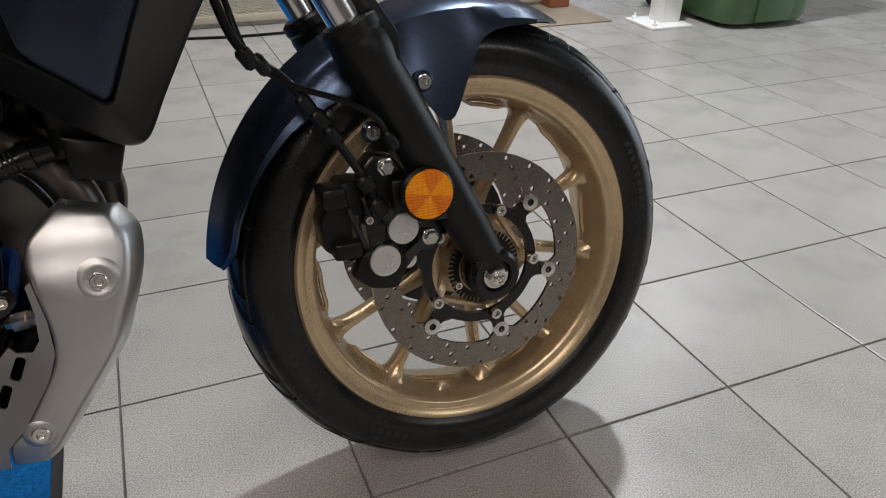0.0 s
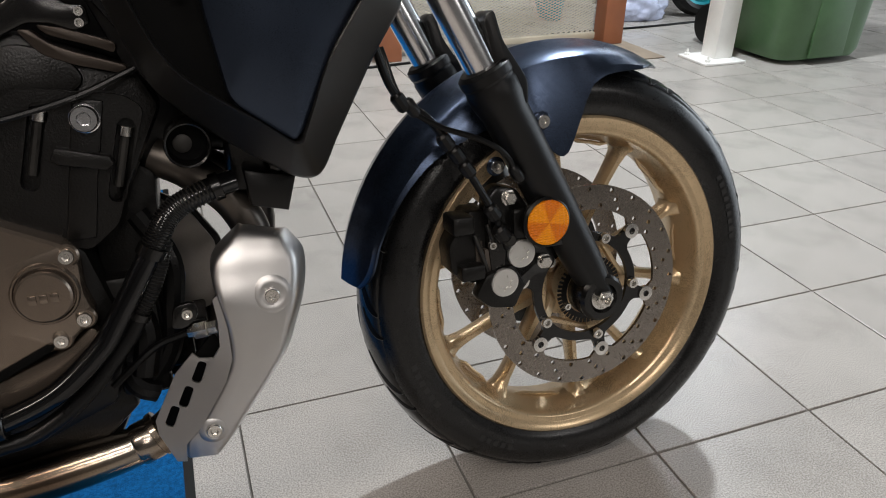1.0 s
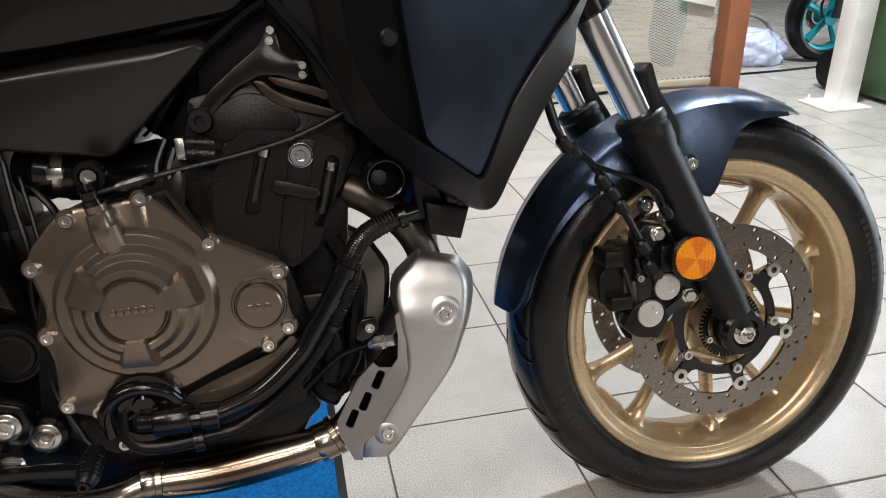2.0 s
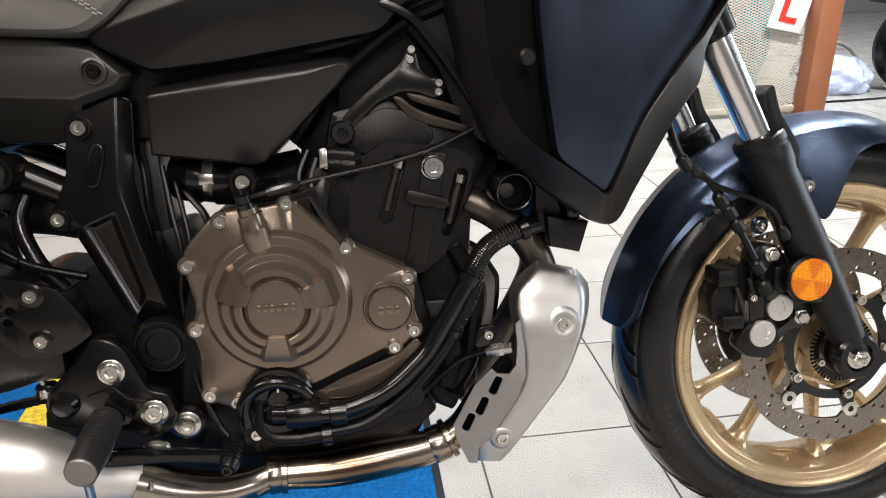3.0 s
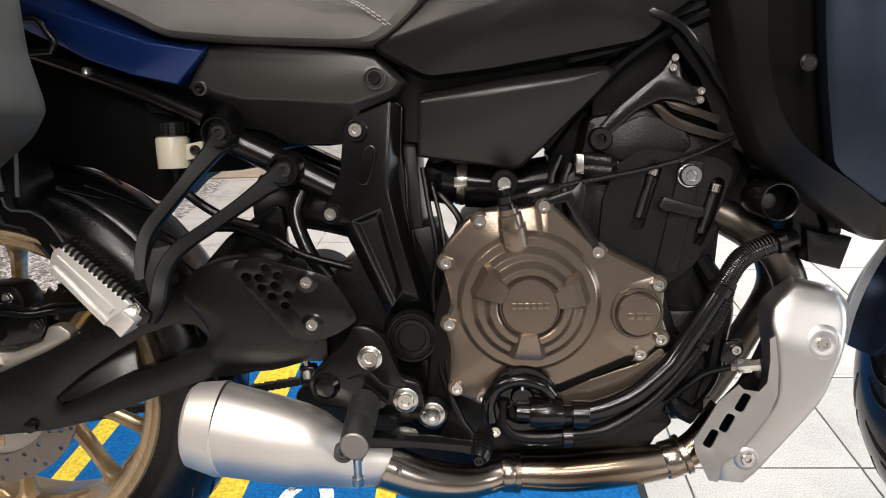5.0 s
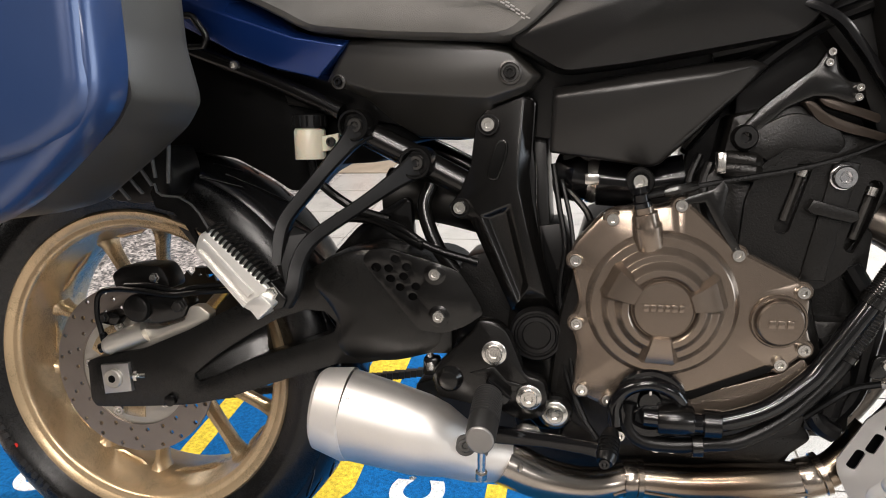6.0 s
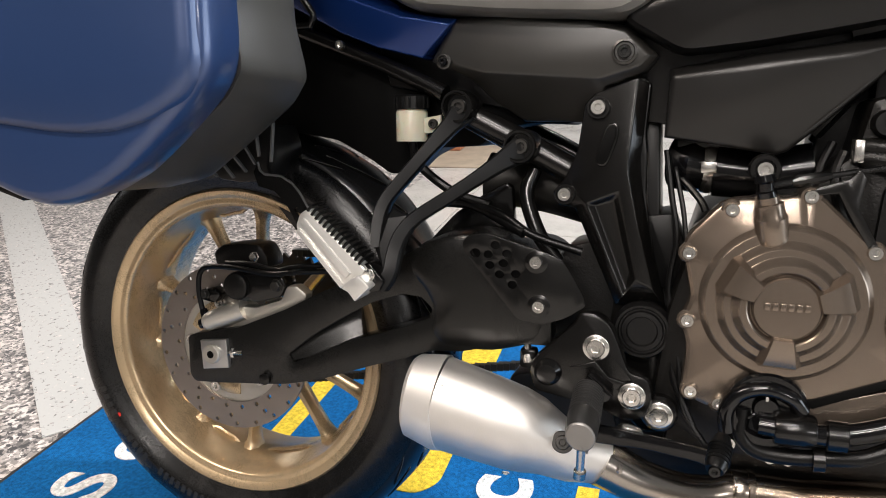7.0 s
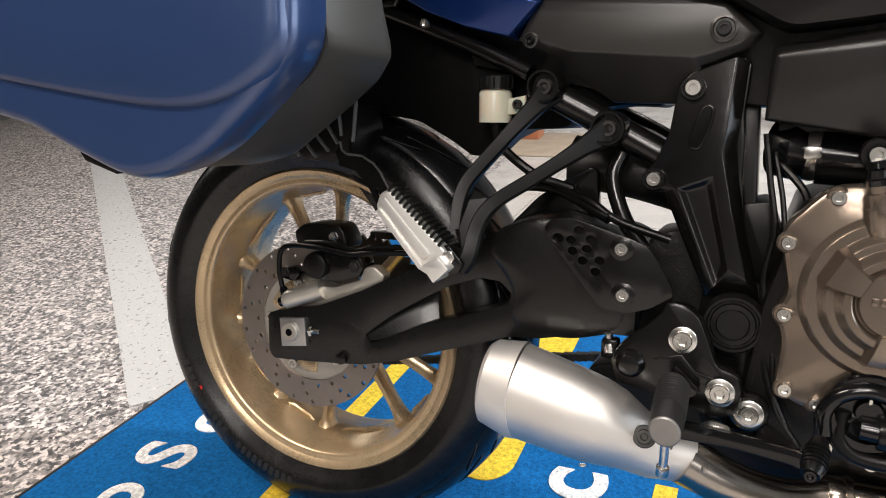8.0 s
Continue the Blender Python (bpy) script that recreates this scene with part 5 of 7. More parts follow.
for z0, r in ((0.606, 0.010), (0.594, 0.012)):
    bm = B()
    tube(bm, [(0.785, -0.105, z0), (0.79, -0.107, z0), (0.815, -0.110, z0 - 0.003), (0.822, -0.110, z0 - 0.004)], [r * 0.9, r, r, r * 0.6], 14)
    part("coolant_sensor", bm, cast_black, cylinder)
bm = B()
box(bm, (0.774, -0.118, 0.590), (0.784, -0.100, 0.614), 0.002)
part("sensor_flange", bm, zinc, cylinder)
bm = B()
prism(bm, rounded([(0.798, 0.640), (0.818, 0.662), (0.845, 0.684), (0.871, 0.703), (0.883, 0.722), (0.893, 0.716), (0.896, 0.698), (0.907, 0.688), (0.922, 0.686), (0.924, 0.670), (0.910, 0.664), (0.890, 0.672), (0.871, 0.673), (0.844, 0.661), (0.821, 0.640), (0.806, 0.628)], 1, 0.004), -0.1125, -0.101, 0.003)
stay = part("head_stay", bm, satin_black, bike)
for px, pz in ((0.886, 0.719), (0.884, 0.708), (0.916, 0.681), (0.915, 0.671)):
    bolt(stay, (px, -0.112, pz), 0.0045, zinc, deep=0.005)
bm = B()
strut(bm, [(0.815, -0.112, 0.776), (0.834, -0.120, 0.774), (0.853, -0.123, 0.769), (0.872, -0.124, 0.761), (0.891, -0.124, 0.748), (0.914, -0.122, 0.719), (0.940, -0.119, 0.681), (0.973, -0.112, 0.628), (0.985, -0.108, 0.60)], [0.003, 0.005, 0.0055, 0.0055, 0.005], 0.010)
part("duct_lip", bm, gloss_black, bike, "rolled black edge of the air duct")
bm = B()
lathe(bm, [(0.0, -0.06), (0.0215, -0.06), (0.0215, 0.004), (0.0205, 0.006), (0.0190, 0.005), (0.0185, -0.025), (0.0, -0.025)], (0.9905, -0.158, 0.557), 36)
tube_end = part("frame_tube_end", bm, satin_black, bike, "open end of a black tube")
# bore lined in near-black, painting the shade inside the tube
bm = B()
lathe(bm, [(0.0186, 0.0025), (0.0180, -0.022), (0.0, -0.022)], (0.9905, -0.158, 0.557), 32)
part("tube_bore", bm, shade_black, tube_end)
bm = B()
lathe(bm, [(0, 0), (0.008, 0), (0.009, 0.004), (0, 0.006)], (0.986, -0.135, 0.556), 16)
part("tube_bolt", bm, dark_metal, bike)
for pts, r, m_ in (([(0.745, -0.05, 0.62), (0.80, -0.08, 0.69), (0.87, -0.09, 0.745), (0.93, -0.10, 0.77)], 0.009, rubber), ([(0.75, -0.02, 0.61), (0.79, -0.04, 0.68), (0.84, -0.06, 0.72)], 0.007, rubber),
                   ([(0.77, -0.09, 0.600), (0.762, -0.10, 0.575), (0.768, -0.11, 0.54), (0.78, -0.11, 0.52)], 0.006, rubber), ([(0.76, -0.08, 0.610), (0.748, -0.09, 0.580), (0.752, -0.10, 0.55)], 0.005, rubber),
                   ([(0.77, -0.075, 0.725), (0.81, -0.08, 0.733), (0.86, -0.085, 0.748)], 0.012, black_plastic)):
    bm = B()
    tube(bm, spline(pts, 6), r, 10)
    part("cable_loom", bm, m_, bike)

# dark blocks added to close the bright gaps beside the head
for poly, y0, y1 in (([(0.745, 0.575), (0.80, 0.570), (0.812, 0.64), (0.805, 0.72), (0.775, 0.72), (0.755, 0.65)], -0.03, 0.05), ([(0.935, 0.50), (0.985, 0.525), (0.995, 0.60), (0.985, 0.66), (0.94, 0.66)], -0.06, 0.06)):
    bm = B()
    prism(bm, rounded(poly, 1), y0, y1, 0.004)
    part("ignition_coil", bm, black_plastic, bike)
# throttle body and intake behind the pivot plate
bm = B()
tube(bm, [(0.600, -0.02, 0.585), (0.625, -0.03, 0.582), (0.626, -0.03, 0.582), (0.645, -0.03, 0.578), (0.646, -0.03, 0.578), (0.70, -0.035, 0.572), (0.75, -0.04, 0.58)], [0.032, 0.034, 0.029, 0.029, 0.033, 0.030, 0.030], 24)
throttle = part("throttle_body", bm, gloss_black, bike, "black throttle body with clamps", sharp=25)
bm = B()
tube(bm, [(0.632, -0.03, 0.581), (0.6335, -0.03, 0.581), (0.642, -0.03, 0.579), (0.6435, -0.03, 0.579)], [0.030, 0.0315, 0.0315, 0.030], 24)
part("clamp_band", bm, zinc, throttle)
bm = B()
box(bm, (0.628, -0.066, 0.574), (0.646, -0.052, 0.588), 0.002)
part("clamp_screw", bm, zinc, throttle)
bm = B()
box(bm, (0.60, -0.05, 0.602), (0.72, 0.04, 0.618), 0.004)
part("fuel_rail", bm, black_plastic, throttle)
for pts, r in (([(0.59, -0.07, 0.60), (0.598, -0.085, 0.55), (0.606, -0.095, 0.50), (0.60, -0.095, 0.44), (0.615, -0.11, 0.36), (0.622, -0.12, 0.31), (0.648, -0.13, 0.272)], 0.0035), ([(0.60, -0.06, 0.58), (0.612, -0.08, 0.53), (0.618, -0.09, 0.48)], 0.003), ([(0.605, -0.05, 0.57), (0.632, -0.07, 0.54), (0.64, -0.09, 0.515)], 0.0045), ([(0.612, -0.1, 0.41), (0.608, -0.11, 0.35), (0.634, -0.125, 0.29)], 0.004)):
    bm = B()
    tube(bm, spline(pts, 6), r, 8)
    part("small_hose", bm, rubber, bike)
bm = B()
prism(bm, rounded([(0.57, 0.52), (0.60, 0.525), (0.618, 0.48), (0.612, 0.42), (0.58, 0.44)], 1), -0.05, 0.06, 0.006)
part("gearbox_rear", bm, black_plastic, bike)

# ---- footrest group ----
bm = B()
holes = [ring(x, z, 0.0056 if x > 0.39 else 0.0064, 12, 0, 0.86) for x, z in ((0.381, 0.480), (0.405, 0.4905), (0.419, 0.481), (0.3985, 0.4665), (0.415, 0.4695), (0.4105, 0.456), (0.430, 0.4575), (0.426, 0.4445), (0.3965, 0.479))]
plate(bm, rounded([(0.364, 0.490), (0.372, 0.501), (0.395, 0.5045), (0.427, 0.495), (0.465, 0.484), (0.483, 0.477), (0.494, 0.461), (0.509, 0.435), (0.512, 0.425), (0.489, 0.409), (0.464, 0.400), (0.433, 0.403), (0.418, 0.421), (0.390, 0.455), (0.368, 0.480)], 1), holes, -0.144, -0.1385)
bmesh.ops.recalc_face_normals(bm, faces=bm.faces[:])
bmesh.ops.bevel(bm, geom=[e for e in bm.edges if len(e.link_faces) == 2 and e.calc_face_angle(0) > 1.2], offset=0.0011, segments=2, profile=0.5, affect="EDGES", clamp_overlap=True)
heel = part("heel_guard", bm, satin_black, bike, "black heel guard plate with round holes", sharp=40)
# near-black sheet added so the guard's holes look shaded
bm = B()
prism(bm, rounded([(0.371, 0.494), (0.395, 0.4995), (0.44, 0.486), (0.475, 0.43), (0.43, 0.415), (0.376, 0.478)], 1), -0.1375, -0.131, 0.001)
part("guard_backing", bm, shade_black, heel)
for px, pz in ((0.454, 0.473), (0.458, 0.421)):
    bm = B()
    lathe(bm, [(0, 0), (0.0125, 0), (0.0135, 0.002), (0.010, 0.0035), (0, 0.0035)], (px, -0.142, pz), 26)
    part("washer", bm, satin_black, heel)
    bolt(heel, (px, -0.145, pz), 0.0075, deep=0.005)
bm = B()
prism(bm, rounded([(0.447, 0.345), (0.456, 0.362), (0.480, 0.385), (0.500, 0.405), (0.505, 0.418), (0.522, 0.418), (0.540, 0.406), (0.548, 0.388), (0.562, 0.352), (0.584, 0.346), (0.590, 0.325), (0.584, 0.300), (0.56, 0.292), (0.53, 0.305), (0.49, 0.312), (0.455, 0.318)], 1), -0.143, -0.118, 0.004)
hanger = part("footrest_hanger", bm, satin_black, bike, "satin black footrest hanger", sharp=30)
bm = B()
prism(bm, [(0.495, 0.352), (0.525, 0.362), (0.54, 0.345), (0.56, 0.34), (0.555, 0.33), (0.535, 0.333), (0.52, 0.35)], -0.1455, -0.14, 0.0015)
part("hanger_rib", bm, satin_black, hanger)
bolt(hanger, (0.525, -0.143, 0.378), 0.0105, washer=0.0150)
bm = B()
lathe(bm, [(0.016, 0), (0.016, 0.003), (0.011, 0.009), (0, 0.011)], (0.470, -0.142, 0.343), 24)
part("hanger_cap", bm, satin_black, hanger)
PEG0, PEG1 = Vector((0.521, -0.163, 0.3310)), Vector((0.526, -0.268, 0.3225))
bm = B()
prism(bm, rounded([(0.508, 0.325), (0.517, 0.347), (0.523, 0.349), (0.547, 0.328), (0.541, 0.318), (0.520, 0.314)], 1, 0.004), -0.158, -0.140, 0.003)
tube(bm, [(0.5205, -0.158, 0.3500), (0.533, -0.159, 0.3395), (0.5465, -0.158, 0.3275)], 0.0022, 8)
peg_mount = part("footpeg_mount", bm, gloss_black, bike)
d = PEG1 - PEG0
u = d.normalized()
bm = B()
tube(bm, [PEG0, PEG0 + d * 0.03, PEG0 + d * 0.60, PEG0 + d * 0.64, PEG0 + d * 0.95, PEG1], [0.0140, 0.0148, 0.0148, 0.0178, 0.0168, 0.0158], 24, 0.92)
footpeg = part("footpeg", bm, peg_rubber, bike, "ribbed black rubber rider footpeg")
# near-black sleeve added to paint the shade between the ribs
bm = B()
tube(bm, [PEG0 + d * 0.02, PEG0 + d * 0.60], 0.0153, 24, 0.92)
part("peg_core", bm, shade_black, footpeg)
for k in range(10):
    bm = B()
    c = PEG0 + d * (0.05 + 0.060 * k)
    tube(bm, [c - u * 0.0014, c - u * 0.0006, c + u * 0.0006, c + u * 0.0014], [0.0150, 0.0182, 0.0182, 0.0150], 24, 0.92)
    part("peg_rib", bm, peg_rubber, footpeg)
bm = B()
tube(bm, [PEG1 - d * 0.01, PEG1 + d * 0.02, PEG1 + d * 0.03], [0.0158, 0.0158, 0.0142], 24, 0.92)
part("peg_end", bm, peg_metal, footpeg, "bare metal peg end")
bm = B()
strut(bm, [PEG0 + Vector((0.010, -0.012, -0.0150)), PEG0 + d * 0.5 + Vector((0.009, 0, -0.0150)), PEG1 + Vector((0.004, 0.004, -0.0130))], [0.003, 0.004, 0.006], 0.007)
part("peg_spine", bm, peg_metal, footpeg, "bare metal underside of the peg")
bm = B()
tube(bm, [PEG1 + Vector((0, 0.012, -0.012)), PEG1 + Vector((-0.002, 0.022, -0.046)), PEG1 + Vector((-0.002, 0.022, -0.047)), PEG1 + Vector((-0.003, 0.025, -0.056)), PEG1 + Vector((-0.003, 0.025, -0.058))], [0.0050, 0.0044, 0.0066, 0.0066, 0.004], 14)
part("peg_feeler", bm, zinc, footpeg, "bare metal feeler pin")
bm = B()
prism(bm, rounded([(0.505, 0.297), (0.505, 0.276), (0.535, 0.276), (0.587, 0.280), (0.640, 0.278), (0.660, 0.272), (0.660, 0.288), (0.648, 0.294), (0.587, 0.296), (0.545, 0.297)], 1), -0.172, -0.164, 0.002, lambda x, z: -0.18 * max(0, x - 0.52))
pedal = part("brake_pedal", bm, gloss_black, bike, "black steel brake pedal")
bm = B()
tube(bm, [(0.663, -0.185, 0.306), (0.661, -0.195, 0.300), (0.657, -0.214, 0.288), (0.655, -0.220, 0.284)], [0.008, 0.0112, 0.0112, 0.009], 20)
pad = part("pedal_pad", bm, rubber, pedal)
for k in range(5):
    bm = B()
    c = Vector((0.661, -0.196, 0.300)).lerp(Vector((0.658, -0.211, 0.290)), k / 4)
    tube(bm, [c, c + Vector((-0.0003, -0.0014, -0.0009))], 0.0122, 20)
    part("pad_rib", bm, rubber, pad)
bolt(pad, (0.655, -0.219, 0.284), 0.006, satin_black)
bm = B()
tube(bm, spline([(0.552, -0.15, 0.282), (0.56, -0.155, 0.29), (0.575, -0.155, 0.287), (0.575, -0.155, 0.278)], 4), 0.006, 10)
part("return_spring", bm, zinc, pedal)
bm = B()
tube(bm, [(0.443, -0.12, 0.345), (0.441, -0.118, 0.355), (0.4405, -0.118, 0.356), (0.439, -0.115, 0.40)], [0.008, 0.008, 0.0045, 0.0045], 12)
part("brake_rod", bm, zinc, pedal)
bm = B()
box(bm, (0.432, -0.125, 0.338), (0.452, -0.105, 0.362), 0.004)
part("rod_clevis", bm, satin_black, pedal)

# ---- swingarm ----
bm = B()
arm = [(-0.044, 0.336), (-0.030, 0.341), (0.039, 0.355), (0.111, 0.385), (0.162, 0.411), (0.211, 0.435), (0.265, 0.457), (0.302, 0.480), (0.352, 0.489), (0.395, 0.482), (0.44, 0.455), (0.47, 0.42), (0.47, 0.37), (0.431, 0.369), (0.356, 0.352), (0.320, 0.350), (0.290, 0.339), (0.228, 0.318), (0.162, 0.294), (0.110, 0.282), (0.074, 0.278), (-0.002, 0.272), (-0.036, 0.270), (-0.044, 0.28)]
slot = rounded([(0.116, 0.325), (0.154, 0.355), (0.204, 0.386), (0.243, 0.407), (0.281, 0.420), (0.307, 0.418), (0.322, 0.404), (0.318, 0.391), (0.282, 0.377), (0.236, 0.361), (0.196, 0.347), (0.154, 0.327), (0.124, 0.314)], 1, 0.004)
plate(bm, rounded(arm, 1), [slot], -0.128, -0.092)
bmesh.ops.recalc_face_normals(bm, faces=bm.faces[:])
sharp_edges = [e for e in bm.edges if len(e.link_faces) == 2 and e.calc_face_angle(0) > 1.2]
bmesh.ops.bevel(bm, geom=sharp_edges, offset=0.005, segments=2, profile=0.5, affect="EDGES", clamp_overlap=True)
swingarm = part("swingarm", bm, arm_black, bike, "satin black swingarm", sharp=30)
bm = B()
shell(bm, rounded([(0.318, 0.370), (0.324, 0.400), (0.312, 0.425), (0.286, 0.455), (0.304, 0.485), (0.337, 0.497), (0.375, 0.502), (0.44, 0.482), (0.47, 0.41), (0.46, 0.372), (0.40, 0.355), (0.335, 0.354)], 2), [(1.0, -0.05), (1.0, -0.118), (0.97, -0.1262), (0.90, -0.1295), (0.75, -0.1325), (0.4, -0.1345)])
part("swingarm_shoulder", bm, arm_black, swingarm, sharp=35)
bm = B()
# dished floor of the slot, falling inwards to a steep step before the open end
dish = [(0.108, 0.312, -0.1262), (0.110, 0.332, -0.1255), (0.186, 0.384, -0.097), (0.206, 0.396, -0.088), (0.214, 0.346, -0.102), (0.190, 0.336, -0.121)]
outer = [bm.verts.new(v) for v in ((x, y, z) for x, z, y in dish)]
inner = [bm.verts.new((x, -0.085, z)) for x, z, y in dish]
for quad in ((0, 1, 2, 5), (2, 3, 4, 5)):
    bm.faces.new([outer[k] for k in quad])
    bm.faces.new([inner[k] for k in reversed(quad)])
for k in range(6):
    n = (k + 1) % 6
    bm.faces.new((outer[k], inner[k], inner[n], outer[n]))
bmesh.ops.recalc_face_normals(bm, faces=bm.faces[:])
part("arm_inner_web", bm, arm_black, swingarm, sharp=50)
bm = B()
tube(bm, [(0.42, -0.09, 0.42), (0.42, 0.09, 0.42)], 0.055, 24)
part("arm_cross_tube", bm, satin_black, swingarm)
bm = B()
prism(bm, rounded([(-0.03, 0.33), (0.2, 0.41), (0.40, 0.46), (0.44, 0.38), (0.3, 0.35), (0.0, 0.275), (-0.04, 0.28)], 1), 0.092, 0.125, 0.005)
part("arm_left", bm, satin_black, swingarm)
bm = B()
prism(bm, [(-0.020, 0.333), (0.022, 0.338), (0.025, 0.298), (-0.017, 0.292)], -0.1345, -0.125, 0.001)
adjuster = part("chain_adjuster", bm, brushed, swingarm, "bare aluminium chain adjuster block")
bm = B()
lathe(bm, [(0, 0), (0.0135, 0), (0.0135, 0.005), (0.012, 0.0065), (0.0055, 0.0065), (0.005, -0.002), (0, -0.002)], (0.0, -0.134, 0.316), 24)
part("axle_end", bm, cast_alu, adjuster)
# near-black disc on the axle face, standing in for a shaded bore
bm = B()
lathe(bm, [(0, 0), (0.0052, 0), (0.0052, 0.0008), (0, 0.0008)], (0.0, -0.1400, 0.316), 16)
part("axle_bore", bm, shade_black, adjuster)
bm = B()
tube(bm, [(0.022, -0.130, 0.318), (0.045, -0.130, 0.320)], 0.0032, 8)
tube(bm, [(0.029, -0.130, 0.3185), (0.034, -0.130, 0.319)], 0.0075, 6)
part("adjuster_bolt", bm, zinc, adjuster)
bm = B()
lathe(bm, [(0, 0), (0.008, 0), (0.008, 0.006), (0, 0.008)], (0.080, -0.128, 0.287), 16)
part("paddock_stud", bm, satin_black, swingarm)

# ---- rear brake ----
bm = B()
prism(bm, rounded([(-0.015, 0.368), (0.002, 0.380), (0.032, 0.382), (0.060, 0.382), (0.100, 0.396), (0.109, 0.415), (0.124, 0.417), (0.139, 0.406), (0.137, 0.397), (0.099, 0.375), (0.049, 0.352), (0.007, 0.338), (-0.019, 0.339)], 1, 0.004), -0.116, -0.096, 0.004)
rcal = part("rear_caliper", bm, cast_alu, bike, "cast aluminium rear caliper bracket with black caliper")
bm = B()
tube(bm, [(-0.017, -0.124, 0.357), (-0.013, -0.1235, 0.358), (-0.011, -0.123, 0.359), (0.041, -0.114, 0.378)], [0.0105, 0.0135, 0.0135, 0.0150], 20)
part("slide_boss", bm, cast_alu, rcal)
bm = B()
tube(bm, [(-0.024, -0.127, 0.354), (-0.016, -0.1245, 0.357)], [0.0065, 0.0085], 14)
part("slide_boot", bm, gloss_black, rcal)
bm = B()
lathe(bm, [(0, -0.05), (0.0185, -0.05), (0.0195, 0.0), (0.0180, 0.005), (0.0150, 0.0065), (0, 0.007)], (0.033, -0.118, 0.411), 36)
part("caliper_piston_housing", bm, cast_black, rcal)
bm = B()
prism(bm, rounded([(0.036, 0.427), (0.059, 0.430), (0.103, 0.429), (0.109, 0.416), (0.101, 0.400), (0.066, 0.390), (0.034, 0.390)], 1, 0.005), -0.118, -0.085, 0.005)
part("caliper_arm", bm, satin_black, rcal)
bm = B()
prism(bm, rounded([(-0.010, 0.434), (-0.014, 0.454), (0.001, 0.465), (0.033, 0.469), (0.062, 0.468), (0.073, 0.451), (0.075, 0.435), (0.041, 0.429)], 1, 0.006), -0.104, -0.060, 0.008)
part("caliper_body", bm, cast_black, rcal)
bm = B()
prism(bm, rounded([(-0.038, 0.397), (-0.009, 0.405), (0.004, 0.396), (-0.006, 0.383), (-0.034, 0.387)], 1, 0.004), -0.116, -0.095, 0.004)
part("caliper_lug", bm, satin_black, rcal)
bolt(rcal, (0.096, -0.119, 0.416), 0.0075, dark_metal, kind="hex")
bolt(rcal, (-0.021, -0.116, 0.396), 0.006, dark_metal, kind="hex")
bolt(rcal, (0.054, -0.104, 0.451), 0.006, zinc, kind="hex")
for pts in ([(0.30, -0.10, 0.445), (0.142, -0.122, 0.438), (0.090, -0.122, 0.432), (0.037, -0.122, 0.437), (-0.003, -0.122, 0.437), (-0.022, -0.122, 0.429), (-0.027, -0.122, 0.405), (-0.023, -0.122, 0.377), (-0.015, -0.122, 0.359)],
            [(0.30, -0.102, 0.452), (0.140, -0.118, 0.445), (0.097, -0.118, 0.437), (0.053, -0.118, 0.443), (0.017, -0.118, 0.442)]):
    bm = B()
    tube(bm, spline(pts, 6), 0.0038, 8)
    part("brake_line", bm, rubber, rcal)
bm = B()
tube(bm, [(-0.020, -0.124, 0.375), (-0.012, -0.126, 0.361)], [0.005, 0.0075], 12)
part("line_boot", bm, gloss_black, rcal)

# ---- passenger footrest and rear bits ----
bm = B()
strut(bm, [(0.353, -0.098, 0.646), (0.340, -0.113, 0.628), (0.317, -0.131, 0.598), (0.291, -0.145, 0.565), (0.273, -0.155, 0.540), (0.2665, -0.162, 0.515), (0.266, -0.169, 0.486)], [0.0165, 0.0105, 0.0082, 0.0078, 0.0078, 0.0078, 0.006], 0.0080, 6, 0.30)
strut(bm, [(0.428, -0.098, 0.602), (0.405, -0.115, 0.586), (0.382, -0.129, 0.569), (0.348, -0.146, 0.545), (0.316, -0.161, 0.523), (0.301, -0.170, 0.506), (0.293, -0.176, 0.485), (0.289, -0.183, 0.459), (0.279, -0.187, 0.440)], [0.0165, 0.0105, 0.0082, 0.0080, 0.0080, 0.0085, 0.0085, 0.0085], 0.0080, 6, 0.30)
facets(bm, {"a": (0.282, -0.156, 0.530), "b": (0.300, -0.161, 0.523), "c": (0.289, -0.170, 0.490), "d": (0.277, -0.176, 0.455), "e": (0.263, -0.168, 0.484), "f": (0.265, -0.161, 0.511), "g": (0.280, -0.166, 0.520), "h": (0.271, -0.174, 0.488)}, ("a b g", "g b c h", "h c d", "a g f", "f g h e", "e h d"), -0.150, 0.0)
prest = part("passenger_bracket", bm, fork_black, bike, "satin black passenger footrest bracket", sharp=24)
for px, pz in ((0.348, 0.651), (0.425, 0.604)):
    bm = B()
    lathe(bm, [(0, -0.03), (0.0200, -0.03), (0.0205, 0.015), (0.0190, 0.0185), (0.0165, 0.0185), (0.0140, 0.008), (0, 0.008)], (px, -0.098, pz), 40)
    part("bracket_boss", bm, satin_black, prest)
    bolt(prest, (px, -0.1055, pz), 0.0095, dark_metal, deep=0.005)
bm = B()
PEGY = -0.206
prism(bm, rounded([(0.1775, 0.512), (0.183, 0.526), (0.194, 0.532), (0.268, 0.464), (0.262, 0.446), (0.246, 0.434), (0.236, 0.438), (0.180, 0.503)], 1, 0.004), PEGY, PEGY + 0.020, 0.003)
ppeg = part("passenger_footpeg", bm, peg_alloy, bike, "bare aluminium folded passenger footpeg with rubber ribs")
